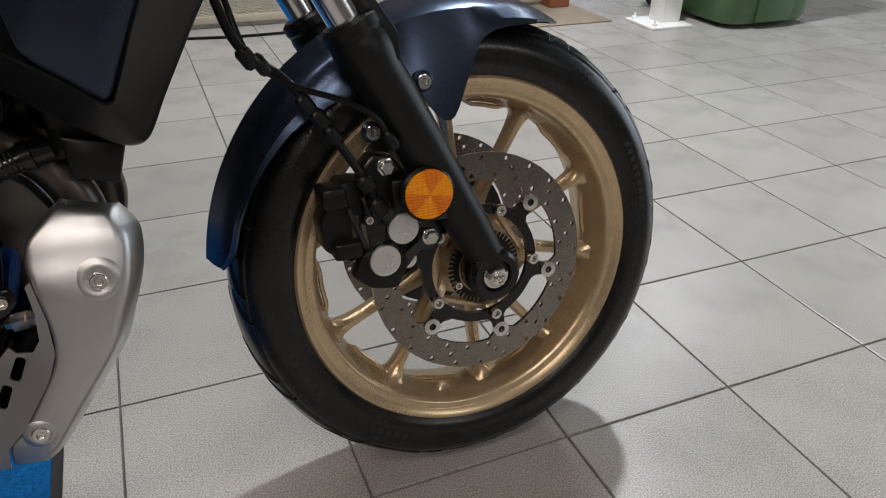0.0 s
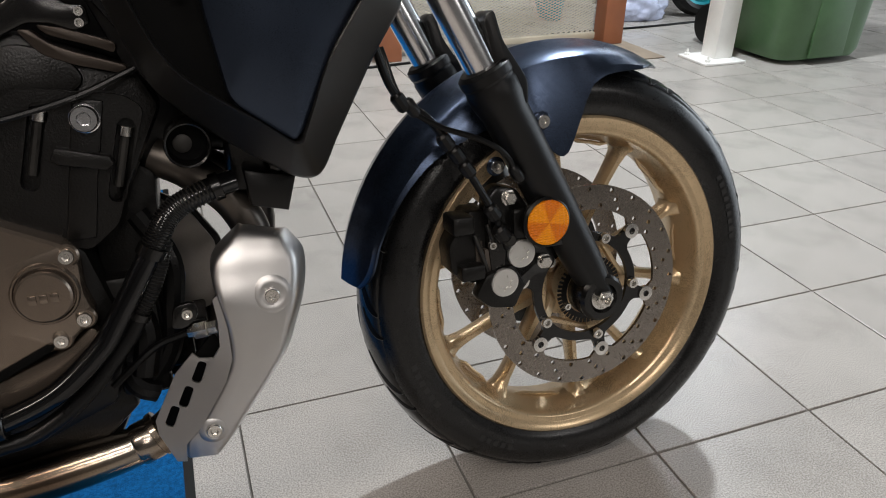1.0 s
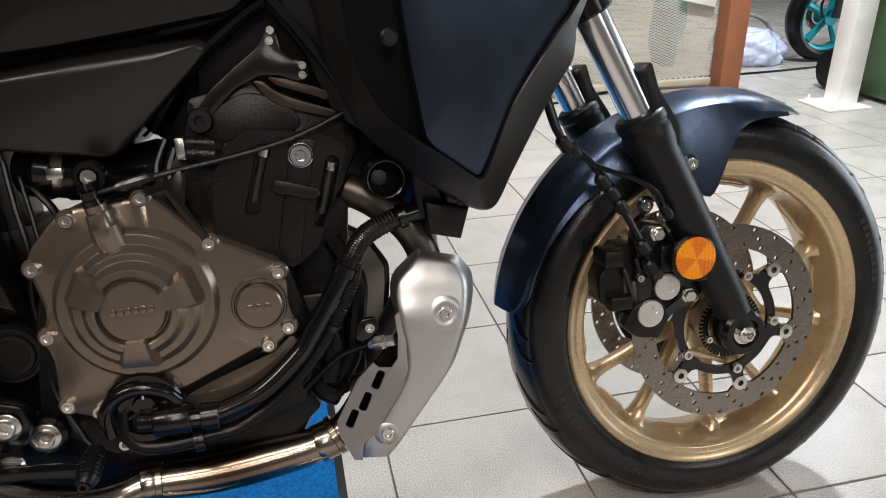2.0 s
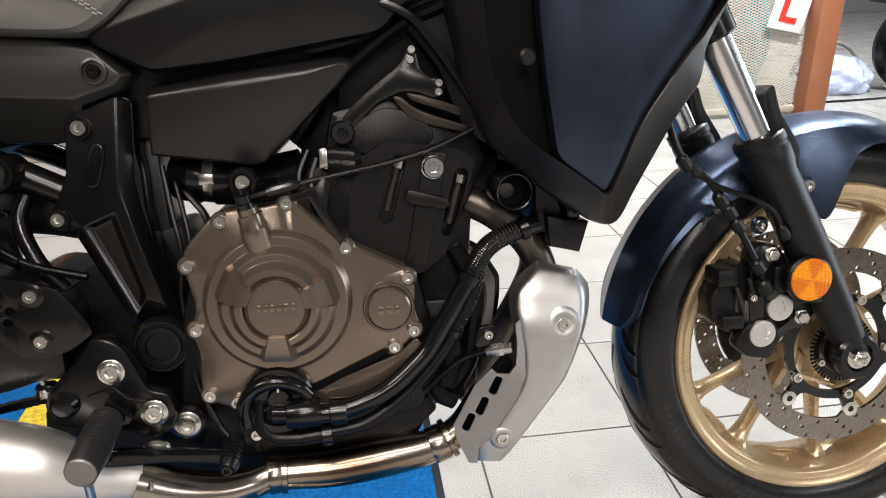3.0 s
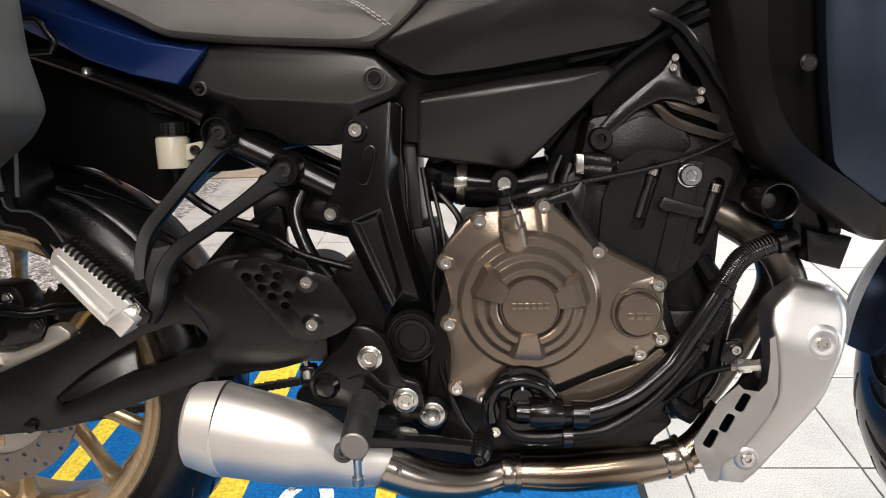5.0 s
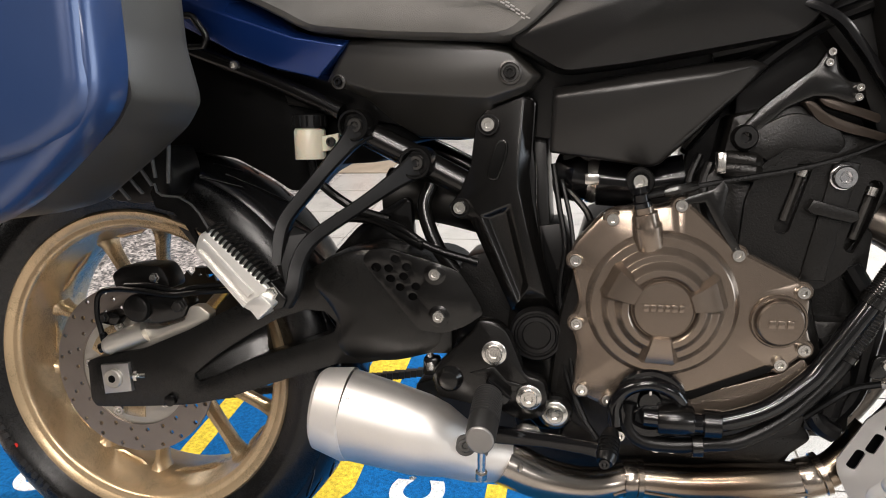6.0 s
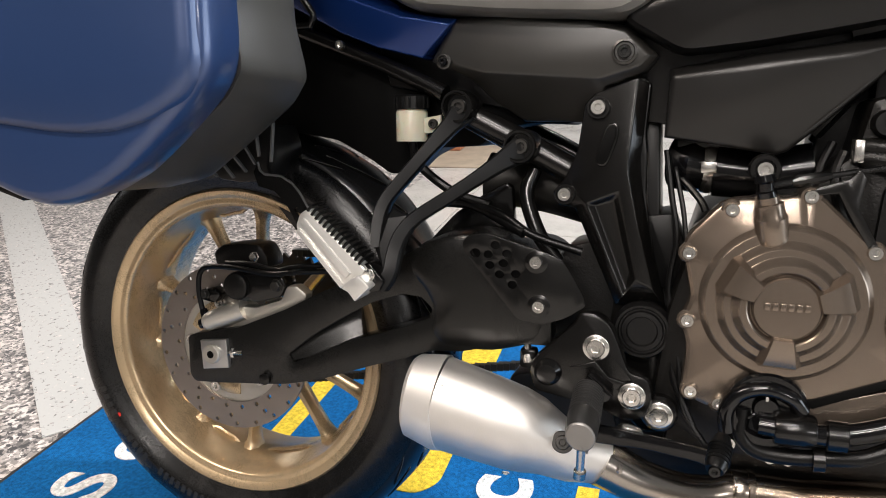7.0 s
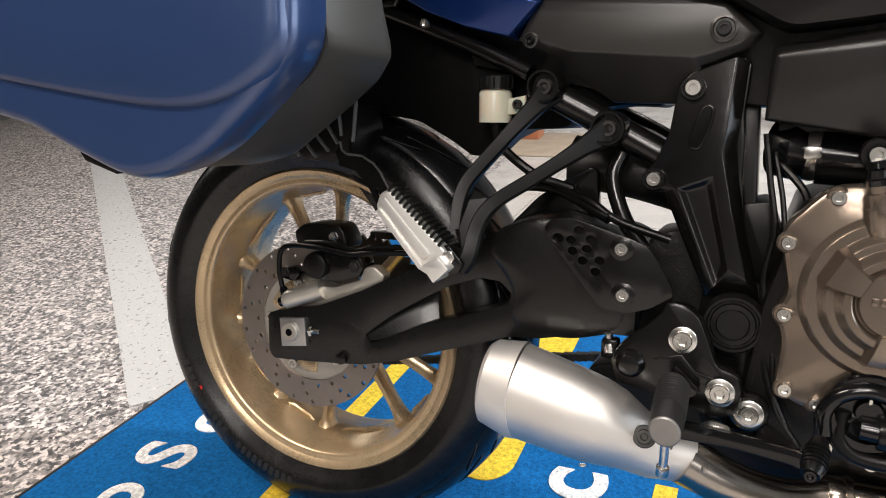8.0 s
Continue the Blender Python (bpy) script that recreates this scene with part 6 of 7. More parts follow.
for a, b, w in (((0.187, 0.518), (0.246, 0.456), 0.0045), ((0.181, 0.507), (0.238, 0.442), 0.0028)):
    bm = B()
    d = Vector((b[0] - a[0], b[1] - a[1])).normalized()
    prism(bm, [(a[0] - d.y * w, a[1] + d.x * w), (b[0] - d.y * w, b[1] + d.x * w), (b[0] + d.y * w, b[1] - d.x * w), (a[0] + d.y * w, a[1] - d.x * w)], PEGY - 0.0035, PEGY + 0.004, 0.0015)
    part("peg_bar", bm, peg_alloy, ppeg)
for k in range(14):
    bm = B()
    c = Vector((0.1985, PEGY + 0.012, 0.5335)).lerp(Vector((0.263, PEGY + 0.012, 0.474)), k / 13)
    n = Vector((0.68, 0, 0.73))
    tube(bm, [c + Vector((0, -0.013, 0)) - n * 0.005, c + Vector((0, -0.014, 0)) + n * 0.003, c + n * 0.006, c + Vector((0, 0.012, 0)) + n * 0.005], 0.0019, 8)
    part("peg_rib", bm, rubber, ppeg)
bm = B()
prism(bm, rounded([(0.252, 0.466), (0.269, 0.471), (0.287, 0.450), (0.281, 0.438), (0.268, 0.436)], 1, 0.003), -0.200, -0.170, 0.003)
part("peg_hinge", bm, satin_black, ppeg)
bolt(ppeg, (0.269, -0.201, 0.457), 0.0068, zinc, kind="hex", deep=0.005)
bm = B()
prism(bm, rounded([(0.243, 0.447), (0.263, 0.459), (0.277, 0.446), (0.258, 0.428)], 1, 0.002), PEGY - 0.012, -0.180, 0.0025)
part("peg_end_block", bm, peg_alloy, ppeg)
bm = B()
lathe(bm, [(0, 0), (0.0200, 0), (0.0205, 0.036), (0.0185, 0.040), (0, 0.040)], (0.277, -0.078, 0.609), 28, (0, 0, 1))
pot = part("brake_fluid_reservoir", bm, fluid_pot, bike, "translucent brake fluid pot with black lid")
bm = B()
lathe(bm, [(0, 0.040), (0.0215, 0.040), (0.0215, 0.056), (0.019, 0.058), (0, 0.058)], (0.277, -0.078, 0.609), 28, (0, 0, 1))
lid = part("lid", bm, black_plastic, pot, "black ribbed lid")
for k in range(14):
    a, b = polar(0.0215, 360 / 14 * k)
    bm = B()
    tube(bm, [(0.277 + a, -0.078 + b, 0.651), (0.277 + a, -0.078 + b, 0.664)], 0.0016, 6)
    part("lid_rib", bm, black_plastic, pot)
bm = B()
prism(bm, [(0.295, 0.618), (0.318, 0.622), (0.318, 0.642), (0.295, 0.638)], -0.085, -0.078, 0.002)
part("pot_tab", bm, fluid_pot, pot)
bolt(pot, (0.309, -0.086, 0.631), 0.006, dark_metal)
bm = B()
tube(bm, spline([(0.277, -0.078, 0.609), (0.285, -0.075, 0.58), (0.33, -0.07, 0.545), (0.38, -0.075, 0.53)], 5), 0.006, 10)
part("fluid_hose", bm, rubber, pot)
FINS = [(0.020, 0.575, 0.032, 0.563), (0.036, 0.586, 0.057, 0.562), (0.052, 0.597, 0.076, 0.570), (0.070, 0.610, 0.090, 0.580), (0.092, 0.625, 0.096, 0.590), (0.118, 0.635, 0.113, 0.583)]
for x0, z0, x1, z1 in FINS:
    bm = B()
    d = Vector((x1 - x0, z1 - z0)).normalized() * 0.0013
    prism(bm, [(x0 - d.y, z0 + d.x), (x1 - d.y, z1 + d.x), (x1 + d.y, z1 - d.x), (x0 + d.y, z0 - d.x)], -0.152, -0.146, 0.0006)
    part("mudguard_fin", bm, fin_grey, bike)
bm = B()
prism(bm, rounded([(0.010, 0.575), (0.060, 0.612), (0.100, 0.632), (0.110, 0.600), (0.100, 0.562), (0.06, 0.554), (0.02, 0.558)], 1), -0.130, -0.06, 0.004)
part("plate_carrier", bm, black_plastic, bike)
bm = B()
plate(bm, [(0.093, 0.582), (0.0965, 0.571), (0.102, 0.567), (0.126, 0.565), (0.142, 0.556), (0.152, 0.545), (0.167, 0.520), (0.190, 0.490), (0.176, 0.470), (0.150, 0.500), (0.132, 0.530), (0.116, 0.546), (0.092, 0.552), (0.086, 0.570)],
      [[(0.143, 0.524), (0.148, 0.527), (0.160, 0.510), (0.163, 0.500), (0.158, 0.498)]], -0.148, -0.144)
stay = part("footrest_stay", bm, satin_black, bike, "bent black steel strip with a slot")
bm = B()
tube(bm, [(0.093, -0.1485, 0.583), (0.096, -0.1485, 0.572), (0.102, -0.1485, 0.5675), (0.126, -0.1485, 0.5655), (0.142, -0.1485, 0.5565), (0.152, -0.1485, 0.5455), (0.166, -0.1485, 0.522)], 0.0016, 6)
part("stay_edge", bm, fin_grey, stay)
bm = B()
prism(bm, rounded([(-0.09, 0.60), (-0.07, 0.565), (-0.02, 0.545), (0.04, 0.56), (0.075, 0.60), (0.06, 0.66), (-0.06, 0.66)], 1), -0.028, 0.05, 0.006)
part("number_plate_hanger", bm, black_plastic, bike)
bm = B()
tube(bm, spline([(0.022, -0.04, 0.585), (0.030, -0.05, 0.566), (0.05, -0.06, 0.560), (0.074, -0.07, 0.552)], 5), 0.0035, 8)
prism(bm, rounded([(0.035, 0.562), (0.078, 0.556), (0.100, 0.528), (0.128, 0.495), (0.110, 0.480), (0.085, 0.510), (0.060, 0.540)], 1), -0.078, -0.072, 0.002)
part("case_stay", bm, satin_black, bike)
for poly, y0, y1 in (([(0.885, 0.30), (0.885, 0.50), (0.925, 0.545), (0.955, 0.52), (0.945, 0.40), (0.93, 0.30)], -0.075, 0.08),
                     ([(0.54, 0.275), (0.60, 0.31), (0.88, 0.31), (0.895, 0.27), (0.86, 0.205), (0.56, 0.195)], -0.078, 0.09),
                     ([(0.39, 0.19), (0.40, 0.295), (0.45, 0.31), (0.44, 0.40), (0.47, 0.475), (0.56, 0.50), (0.62, 0.45), (0.62, 0.20)], -0.035, 0.07)):
    bm = B()
    prism(bm, rounded(poly, 1), y0, y1, 0.008)
    part("engine_casing", bm, cast_black, bike)

# shock linkage, chain and dark bits behind
for pts, r, mat_ in (([(0.435, -0.07, 0.575), (0.428, -0.08, 0.545), (0.445, -0.09, 0.50), (0.470, -0.09, 0.465)], 0.0095, satin_black), ([(0.34, -0.06, 0.535), (0.40, -0.09, 0.520), (0.44, -0.10, 0.498), (0.50, -0.10, 0.480)], 0.005, rubber),
                     ([(0.30, -0.05, 0.53), (0.36, -0.07, 0.528), (0.43, -0.10, 0.500)], 0.007, rubber), ([(0.36, 0.0, 0.56), (0.44, 0.0, 0.55), (0.52, 0.0, 0.53)], 0.035, dark_metal)):
    bm = B()
    tube(bm, spline(pts, 6), r, 12)
    part("linkage_hose", bm, mat_, bike)
bm = B()
prism(bm, rounded([(0.325, 0.515), (0.359, 0.538), (0.393, 0.557), (0.402, 0.552), (0.406, 0.50), (0.400, 0.45), (0.29, 0.45), (0.29, 0.478)], 1), -0.045, -0.030, 0.004)
part("linkage_cover", bm, satin_black, bike, "black plastic flap over the linkage")
for run in ("upper", "lower"):
    bm = B()
    for k in range(62):
        u = k / 62
        x = 0.60 - 0.60 * u
        z = 0.436 - 0.012 * u if run == "upper" else 0.306 - 0.100 * u
        box(bm, (x - 0.0045, 0.080, z - 0.0055), (x + 0.0045, 0.092 + 0.003 * (k % 2), z + 0.0055), 0)
    chain = part("drive_chain", bm, dark_metal, bike, "dark steel drive chain")
bm = B()
plate(bm, [polar(0.111 if k % 2 else 0.102, 360 / 86 * k) for k in range(86)], [ring(0, 0, 0.05, 32)], 0.083, 0.089)
part("sprocket", bm, dark_metal, bike, place=REAR)

# ---- exhaust ----
MUF = [(0.309, -0.168, 0.3055), (0.313, -0.168, 0.305), (0.347, -0.168, 0.2995), (0.345, -0.168, 0.300), (0.404, -0.167, 0.2865), (0.437, -0.165, 0.2775), (0.456, -0.163, 0.271), (0.478, -0.160, 0.2615), (0.503, -0.155, 0.250), (0.540, -0.149, 0.2455), (0.545, -0.148, 0.245)]
bm = B()
tube(bm, MUF[3:], [0.0585, 0.0550, 0.0525, 0.0485, 0.0400, 0.0335, 0.0285, 0.0265], 44, 0.84)
muffler = part("muffler", bm, muffler_steel, bike, "brushed steel muffler", sharp=40)
bm = B()
tube(bm, MUF[:3] + [(0.3485, -0.168, 0.2995)], [0.0480, 0.0530, 0.0605, 0.0595], 44, 0.84)
part("muffler_cap", bm, cap_steel, muffler, "matt aluminium end cap", sharp=25)
for px, py, pz in ((0.358, -0.2065, 0.3335), (0.338, -0.168, 0.2415), (0.43, -0.180, 0.2285)):
    bm = B()
    out = (Vector((px, py, pz)) - Vector((px, -0.167, 0.300))).normalized()
    lathe(bm, [(0.0045, 0), (0.0042, 0.0018), (0, 0.0025)], (px, py, pz), 12, out)
    part("rivet", bm, zinc, muffler)
bolt(muffler, (0.497, -0.189, 0.279), 0.0080, dark_metal, washer=0.0125, axis=(0.1, -0.9, 0.3))
PIPE = spline([(0.536, -0.149, 0.244), (0.580, -0.140, 0.222), (0.625, -0.125, 0.208), (0.66, -0.112, 0.207), (0.69, -0.104, 0.211), (0.76, -0.098, 0.208), (0.83, -0.094, 0.213), (0.89, -0.09, 0.221), (0.93, -0.086, 0.240), (0.965, -0.082, 0.285)], 6)
bm = B()
tube(bm, PIPE, [0.0205 + max(0.0, 0.0080 - 0.00045 * k) + (0.0045 * math.sin(math.pi * (k - 24) / 20.0) if 24 < k < 44 else 0.0) for k in range(len(PIPE))], 24)
pipe = part("exhaust_pipe", bm, pipe_steel, bike, "heat-tinted steel exhaust pipe", sharp=50)
bm = B()
tube(bm, [p + Vector((0, -0.0205, -0.0085 + 0.002 * math.sin(0.45 * k))) for k, p in enumerate(PIPE[20:44])], 0.0026, 8)
part("weld_seam", bm, pipe_steel, pipe)
for i, r, w in ((24, 0.0245, 0.010), (25, 0.026, 0.004), (43, 0.0245, 0.012), (45, 0.0265, 0.004)):
    c = PIPE[i]
    dd = (PIPE[i + 1] - PIPE[i - 1]).normalized() * w
    bm = B()
    tube(bm, [c - dd, c - dd * 0.8, c + dd * 0.8, c + dd], [r * 0.95, r, r, r * 0.95], 24)
    part("pipe_clamp", bm, pipe_steel, pipe)
bm = B()
tube(bm, [(0.557, -0.165, 0.233), (0.557, -0.167, 0.246), (0.558, -0.167, 0.252)], [0.005, 0.006, 0.003], 10)
part("heat_lug", bm, pipe_steel, pipe)
for y, dx in ((-0.055, 0.0), (0.05, 0.015)):
    bm = B()
    tube(bm, spline([(0.955, y, 0.535), (0.99, y - 0.01, 0.515), (1.030 + dx, y - 0.015, 0.475), (1.045 + dx, y - 0.015, 0.42), (1.02, y - 0.015, 0.34), (0.975, y - 0.02, 0.27), (0.94, y - 0.02, 0.238)], 7), 0.0205, 20)
    part("header_pipe", bm, header_steel, pipe, "dull dark header pipe")
GUARD = [  # left edge, right ridge, outer flange, from the top down
    ((1.030, -0.110, 0.462), (1.066, -0.112, 0.453), (1.077, -0.106, 0.450)),
    ((1.026, -0.128, 0.459), (1.066, -0.132, 0.450), (1.079, -0.110, 0.449)),
    ((1.012, -0.138, 0.448), (1.072, -0.139, 0.441), (1.086, -0.113, 0.440)),
    ((0.999, -0.144, 0.435), (1.076, -0.144, 0.430), (1.092, -0.116, 0.430)),
    ((0.994, -0.149, 0.418), (1.077, -0.148, 0.416), (1.093, -0.118, 0.415)),
    ((0.995, -0.1545, 0.402), (1.074, -0.153, 0.397), (1.090, -0.121, 0.394)),
    ((0.998, -0.157, 0.385), (1.068, -0.157, 0.376), (1.083, -0.126, 0.372)),
    ((1.001, -0.157, 0.362), (1.061, -0.158, 0.356), (1.075, -0.127, 0.352)),
    ((1.001, -0.157, 0.335), (1.051, -0.158, 0.330), (1.064, -0.127, 0.325)),
    ((0.992, -0.1555, 0.309), (1.038, -0.157, 0.309), (1.050, -0.127, 0.304)),
    ((0.961, -0.150, 0.261), (1.003, -0.153, 0.262), (1.013, -0.124, 0.255)),
    ((0.943, -0.146, 0.242), (0.983, -0.148, 0.233), (0.991, -0.121, 0.226)),
    ((0.940, -0.140, 0.219), (0.970, -0.143, 0.217), (0.978, -0.121, 0.212)),
]
columns = []
for left, right, outer in GUARD:
    a, b, c = Vector(left), Vector(right), Vector(outer)
    columns.append([Vector((a.x - 0.001, -0.104, a.z)), a + Vector((-0.0010, 0.006, 0)), a + (b - a) * 0.02 + Vector((0, 0.0012, 0)), a + (b - a) * 0.08, a + (b - a) * 0.35, a + (b - a) * 0.65,
                    a + (b - a) * 0.90, b + (a - b) * 0.03 + (c - b) * 0.04, b + (c - b) * 0.22, b + (c - b) * 0.55, b + (c - b) * 0.92, c + Vector((-0.001, 0.004, 0)), Vector((c.x - 0.003, -0.098, c.z))])
bm = B()
loft(bm, list(zip(*[spline(line, 4) for line in zip(*columns)])))
bmesh.ops.recalc_face_normals(bm, faces=bm.faces[:])
guard = part("exhaust_guard", bm, brushed, bike, "brushed aluminium exhaust heat guard", sharp=70)
RIDGE = [(0.21, 0.938), (0.242, 0.942), (0.261, 0.961), (0.307, 0.991), (0.330, 1.001), (0.365, 1.001), (0.405, 0.995), (0.42, 0.993)]
flank = [(0.995, 0.403), (1.0005, 0.365), (1.0005, 0.331), (0.9905, 0.306), (0.9605, 0.2605), (0.9415, 0.2415), (0.939, 0.220), (0.929, 0.220), (0.915, 0.252), (0.914, 0.266), (0.942, 0.317), (0.962, 0.339), (0.968, 0.333), (0.982, 0.333), (0.990, 0.345), (0.992, 0.372), (0.990, 0.398)]
slots = [rounded([(x + 0.0015, z + 0.0125), (x + 0.0098, z + 0.0095), (x - 0.0005, z - 0.0125), (x - 0.0095, z - 0.009)], 1, 0.0045) for x, z in ((0.9655, 0.318), (0.9485, 0.292), (0.9315, 0.271))]
bm = B()
plate(bm, flank, slots, -0.0, 0.0025)
for v in bm.verts:
    v.co.y += -0.1555 + 0.42 * max(0.0, keyed(RIDGE, v.co.z) - v.co.x) + 0.10 * max(0.0, 0.30 - v.co.z)
part("guard_flank", bm, brushed, guard, sharp=30)
# near-black sheet added behind the slots as their inner shade
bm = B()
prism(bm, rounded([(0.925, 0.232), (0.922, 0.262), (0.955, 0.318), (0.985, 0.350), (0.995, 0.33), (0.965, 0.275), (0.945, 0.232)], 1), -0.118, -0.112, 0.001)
part("guard_backing", bm, shade_black, guard)
for px, py, pz, r in ((1.049, -0.1535, 0.393, 0.0165), (0.971, -0.1495, 0.251, 0.012)):
    bm = B()
    lathe(bm, [(r * 1.3, 0.0), (r * 1.05, 0.0022), (r * 0.8, 0.0028), (r * 0.62, 0.0018), (0, 0.0018)], (px, py + 0.0005, pz), 40, (0, -1, 0.16 if pz > 0.3 else -0.1))
    part("guard_dimple", bm, brushed, guard)
    bolt(guard, (px, py - 0.0005, pz), 0.0078, deep=0.0035)
bm = B()
tube(bm, [(0.962, -0.112, 0.352), (0.968, -0.115, 0.353), (0.9685, -0.115, 0.353), (0.982, -0.120, 0.356), (0.9825, -0.120, 0.356), (0.992, -0.124, 0.358)], [0.006, 0.006, 0.0095, 0.0095, 0.0075, 0.0075], 6)
part("oxygen_sensor", bm, zinc, pipe, "plated oxygen sensor")
bm = B()
tube(bm, spline([(0.962, -0.112, 0.352), (0.93, -0.115, 0.345), (0.905, -0.12, 0.33), (0.88, -0.12, 0.31)], 5), 0.004, 8)
part("sensor_lead", bm, rubber, pipe)
for pts, r in (([(0.93, -0.08, 0.48), (0.955, -0.09, 0.43), (0.95, -0.09, 0.38), (0.94, -0.09, 0.33), (0.91, -0.09, 0.29)], 0.012), ([(0.905, -0.09, 0.40), (0.92, -0.1, 0.36), (0.91, -0.1, 0.31)], 0.014), ([(0.89, -0.08, 0.34), (0.90, -0.1, 0.30), (0.92, -0.1, 0.285)], 0.012)):
    bm = B()
    tube(bm, spline(pts, 5), r, 10)
    part("engine_front_hose", bm, rubber, bike)
bm = B()
prism(bm, rounded([(0.945, 0.36), (0.95, 0.385), (0.972, 0.388), (0.975, 0.372), (0.96, 0.358)], 1), -0.118, -0.110, 0.002)
eye = part("guard_tab", bm, satin_black, bike)
bolt(eye, (0.963, -0.118, 0.376), 0.006)
bm = B()
box(bm, (0.885, -0.10, 0.285), (0.935, -0.02, 0.42), 0.006)
part("oil_filter_mount", bm, cast_black, engine)
bm = B()
lathe(bm, [(0, 0), (0.034, 0), (0.034, 0.055), (0.028, 0.06), (0, 0.06)], (0.90, 0.0, 0.37), 28, (1, 0, -0.25))
part("oil_filter", bm, blue_plastic, engine, "blue oil filter")
bm = B()
prism(bm, rounded([(0.940, 0.480), (0.985, 0.453), (1.013, 0.408), (1.012, 0.378), (1.006, 0.340), (0.991, 0.290), (0.940, 0.280)], 1), 0.045, 0.056, 0.002)
front_plate = part("engine_front_plate", bm, satin_black, engine, "dark edged plate ahead of the crankcase")
bm = B()
prism(bm, rounded([(0.945, 0.470), (0.980, 0.448), (1.005, 0.405), (1.003, 0.372), (0.996, 0.325), (0.945, 0.310)], 1), 0.040, 0.046, 0.001)
part("plate_face", bm, plate_grey, front_plate, "dull grey-tan plate face")
for px, pz, sx, sz in ((0.945, 0.300, 0.018, 0.022), (0.968, 0.322, 0.014, 0.012), (0.935, 0.335, 0.012, 0.014), (0.915, 0.262, 0.016, 0.012)):
    bm = B()
    box(bm, (px - sx, -0.03, pz - sz), (px + sx, 0.04, pz + sz), 0.004)
    part("front_fitting", bm, satin_black, engine)
for px, pz in ((0.674, 0.274), (0.717, 0.263), (0.735, 0.263)):
    bolt(engine, (px, -0.118, pz), 0.0072)

# the far side's covers are the near side's, turned over
for ob in [o for o in bike.children_recursive if o.name in ("tank_cover", "tank_side_panel", "side_cover", "seat", "tail_panel", "fairing_frame", "fairing_panel")]:
    me = ob.data.copy()
    me.transform(Matrix.Scale(-1, 4, (0, 1, 0)))
    me.flip_normals()
    twin = new(ob.name, me)
    twin.parent = bike
    if ob.name.startswith("tail_panel"):
        twin.location.z = 0.04

# ---- pannier case ----
case = new("pannier")
case.matrix_world = bike.matrix_world.copy()
tagged(case, "blue hard pannier with a black inner half beside the rear wheel", "pannier")
LID = [(-0.42, 0.98), (-0.42, 0.70), (-0.36, 0.655), (-0.27, 0.628), (-0.192, 0.613), (-0.121, 0.599), (-0.05, 0.571), (0.0, 0.553), (0.030, 0.548), (0.070, 0.555), (0.115, 0.577), (0.160, 0.612), (0.200, 0.648), (0.217, 0.672), (0.220, 0.700), (0.218, 0.760), (0.210, 0.98)]
bm = B()
shell(bm, rounded(LID, 2), [(0.980, -0.360), (0.985, -0.366), (0.998, -0.392), (1.0, -0.400), (0.997, -0.408), (0.988, -0.415), (0.972, -0.4195), (0.95, -0.421), (0.6, -0.422), (0.2, -0.4225)], None, (-0.08, 0.86))
part("lid", bm, case_blue, case, "satin blue outer lid", sharp=40)
bm = B()
shell(bm, rounded([(-0.40, 0.96), (-0.40, 0.70), (-0.28, 0.668), (-0.158, 0.649), (-0.04, 0.632), (0.06, 0.620), (0.12, 0.621), (0.165, 0.634), (0.198, 0.655), (0.210, 0.680), (0.207, 0.96)], 3), [(1.012, -0.415), (1.0, -0.4235), (0.985, -0.4275), (0.95, -0.430), (0.6, -0.432), (0.2, -0.433)], None, (-0.08, 0.80))
part("lid_panel", bm, case_blue, case, sharp=40)
BODY = [(-0.40, 0.97), (-0.40, 0.70), (-0.19, 0.612), (-0.05, 0.574), (0.03, 0.555), (0.09, 0.568), (0.165, 0.622), (0.203, 0.651), (0.219, 0.676), (0.2185, 0.688), (0.207, 0.735), (0.196, 0.97)]
bm = B()
shell(bm, rounded(BODY, 2, 0.005), [(0.92, -0.232), (0.975, -0.235), (0.995, -0.241), (1.0, -0.252), (0.994, -0.352), (0.988, -0.356), (0.988, -0.3605), (0.5, -0.361)], None, (-0.08, 0.86))
part("body", bm, case_black, case, "matt black inner half", sharp=40)
for x, z, dx in ((-0.045, 0.570, 0.028),):
    bm = B()
    prism(bm, [(x - dx, z + 0.004), (x + dx, z - 0.008), (x + dx * 0.8, z - 0.018), (x - dx * 0.7, z - 0.006)], -0.40, -0.33, 0.003)
    part("hinge", bm, black_plastic, case)

# ---- the room ----
def slab(name, lo, hi, mat, label, bevel=0.0, kind="structure", category=""):
    bm = B()
    box(bm, lo, hi, bevel)
    return tagged(part(name, bm, mat), label, category, "", kind)


X0, X1, Y0, Y1 = WEST, EAST, -6.0, 7.0
BORDER = -0.514
slab("floor", (BORDER, Y0, -0.12), (X1, Y1, -0.004), grout, "grey cement bed under the square floor tiles")
flake = slab("floor_flake", (X0, Y0, -0.12), (BORDER, Y1, -0.001), flake_floor, "speckled grey and white flake floor")
slab("wall_north", (X0 - 0.15, Y1, -0.12), (X1 + 0.15, Y1 + 0.15, CEILING), wall_paint, "unseen plain wall, its grey dimmed to hold down reflections")
slab("wall_south", (X0 - 0.15, Y0 - 0.15, -0.12), (X1 + 0.15, Y0, CEILING), south_dimmed, "unseen plain wall, its grey dimmed to hold down reflections")
wall_w = new("wall_west")
tagged(wall_w, "unseen wall dimmed to keep reflections dark, with a high window", "", "", "structure")
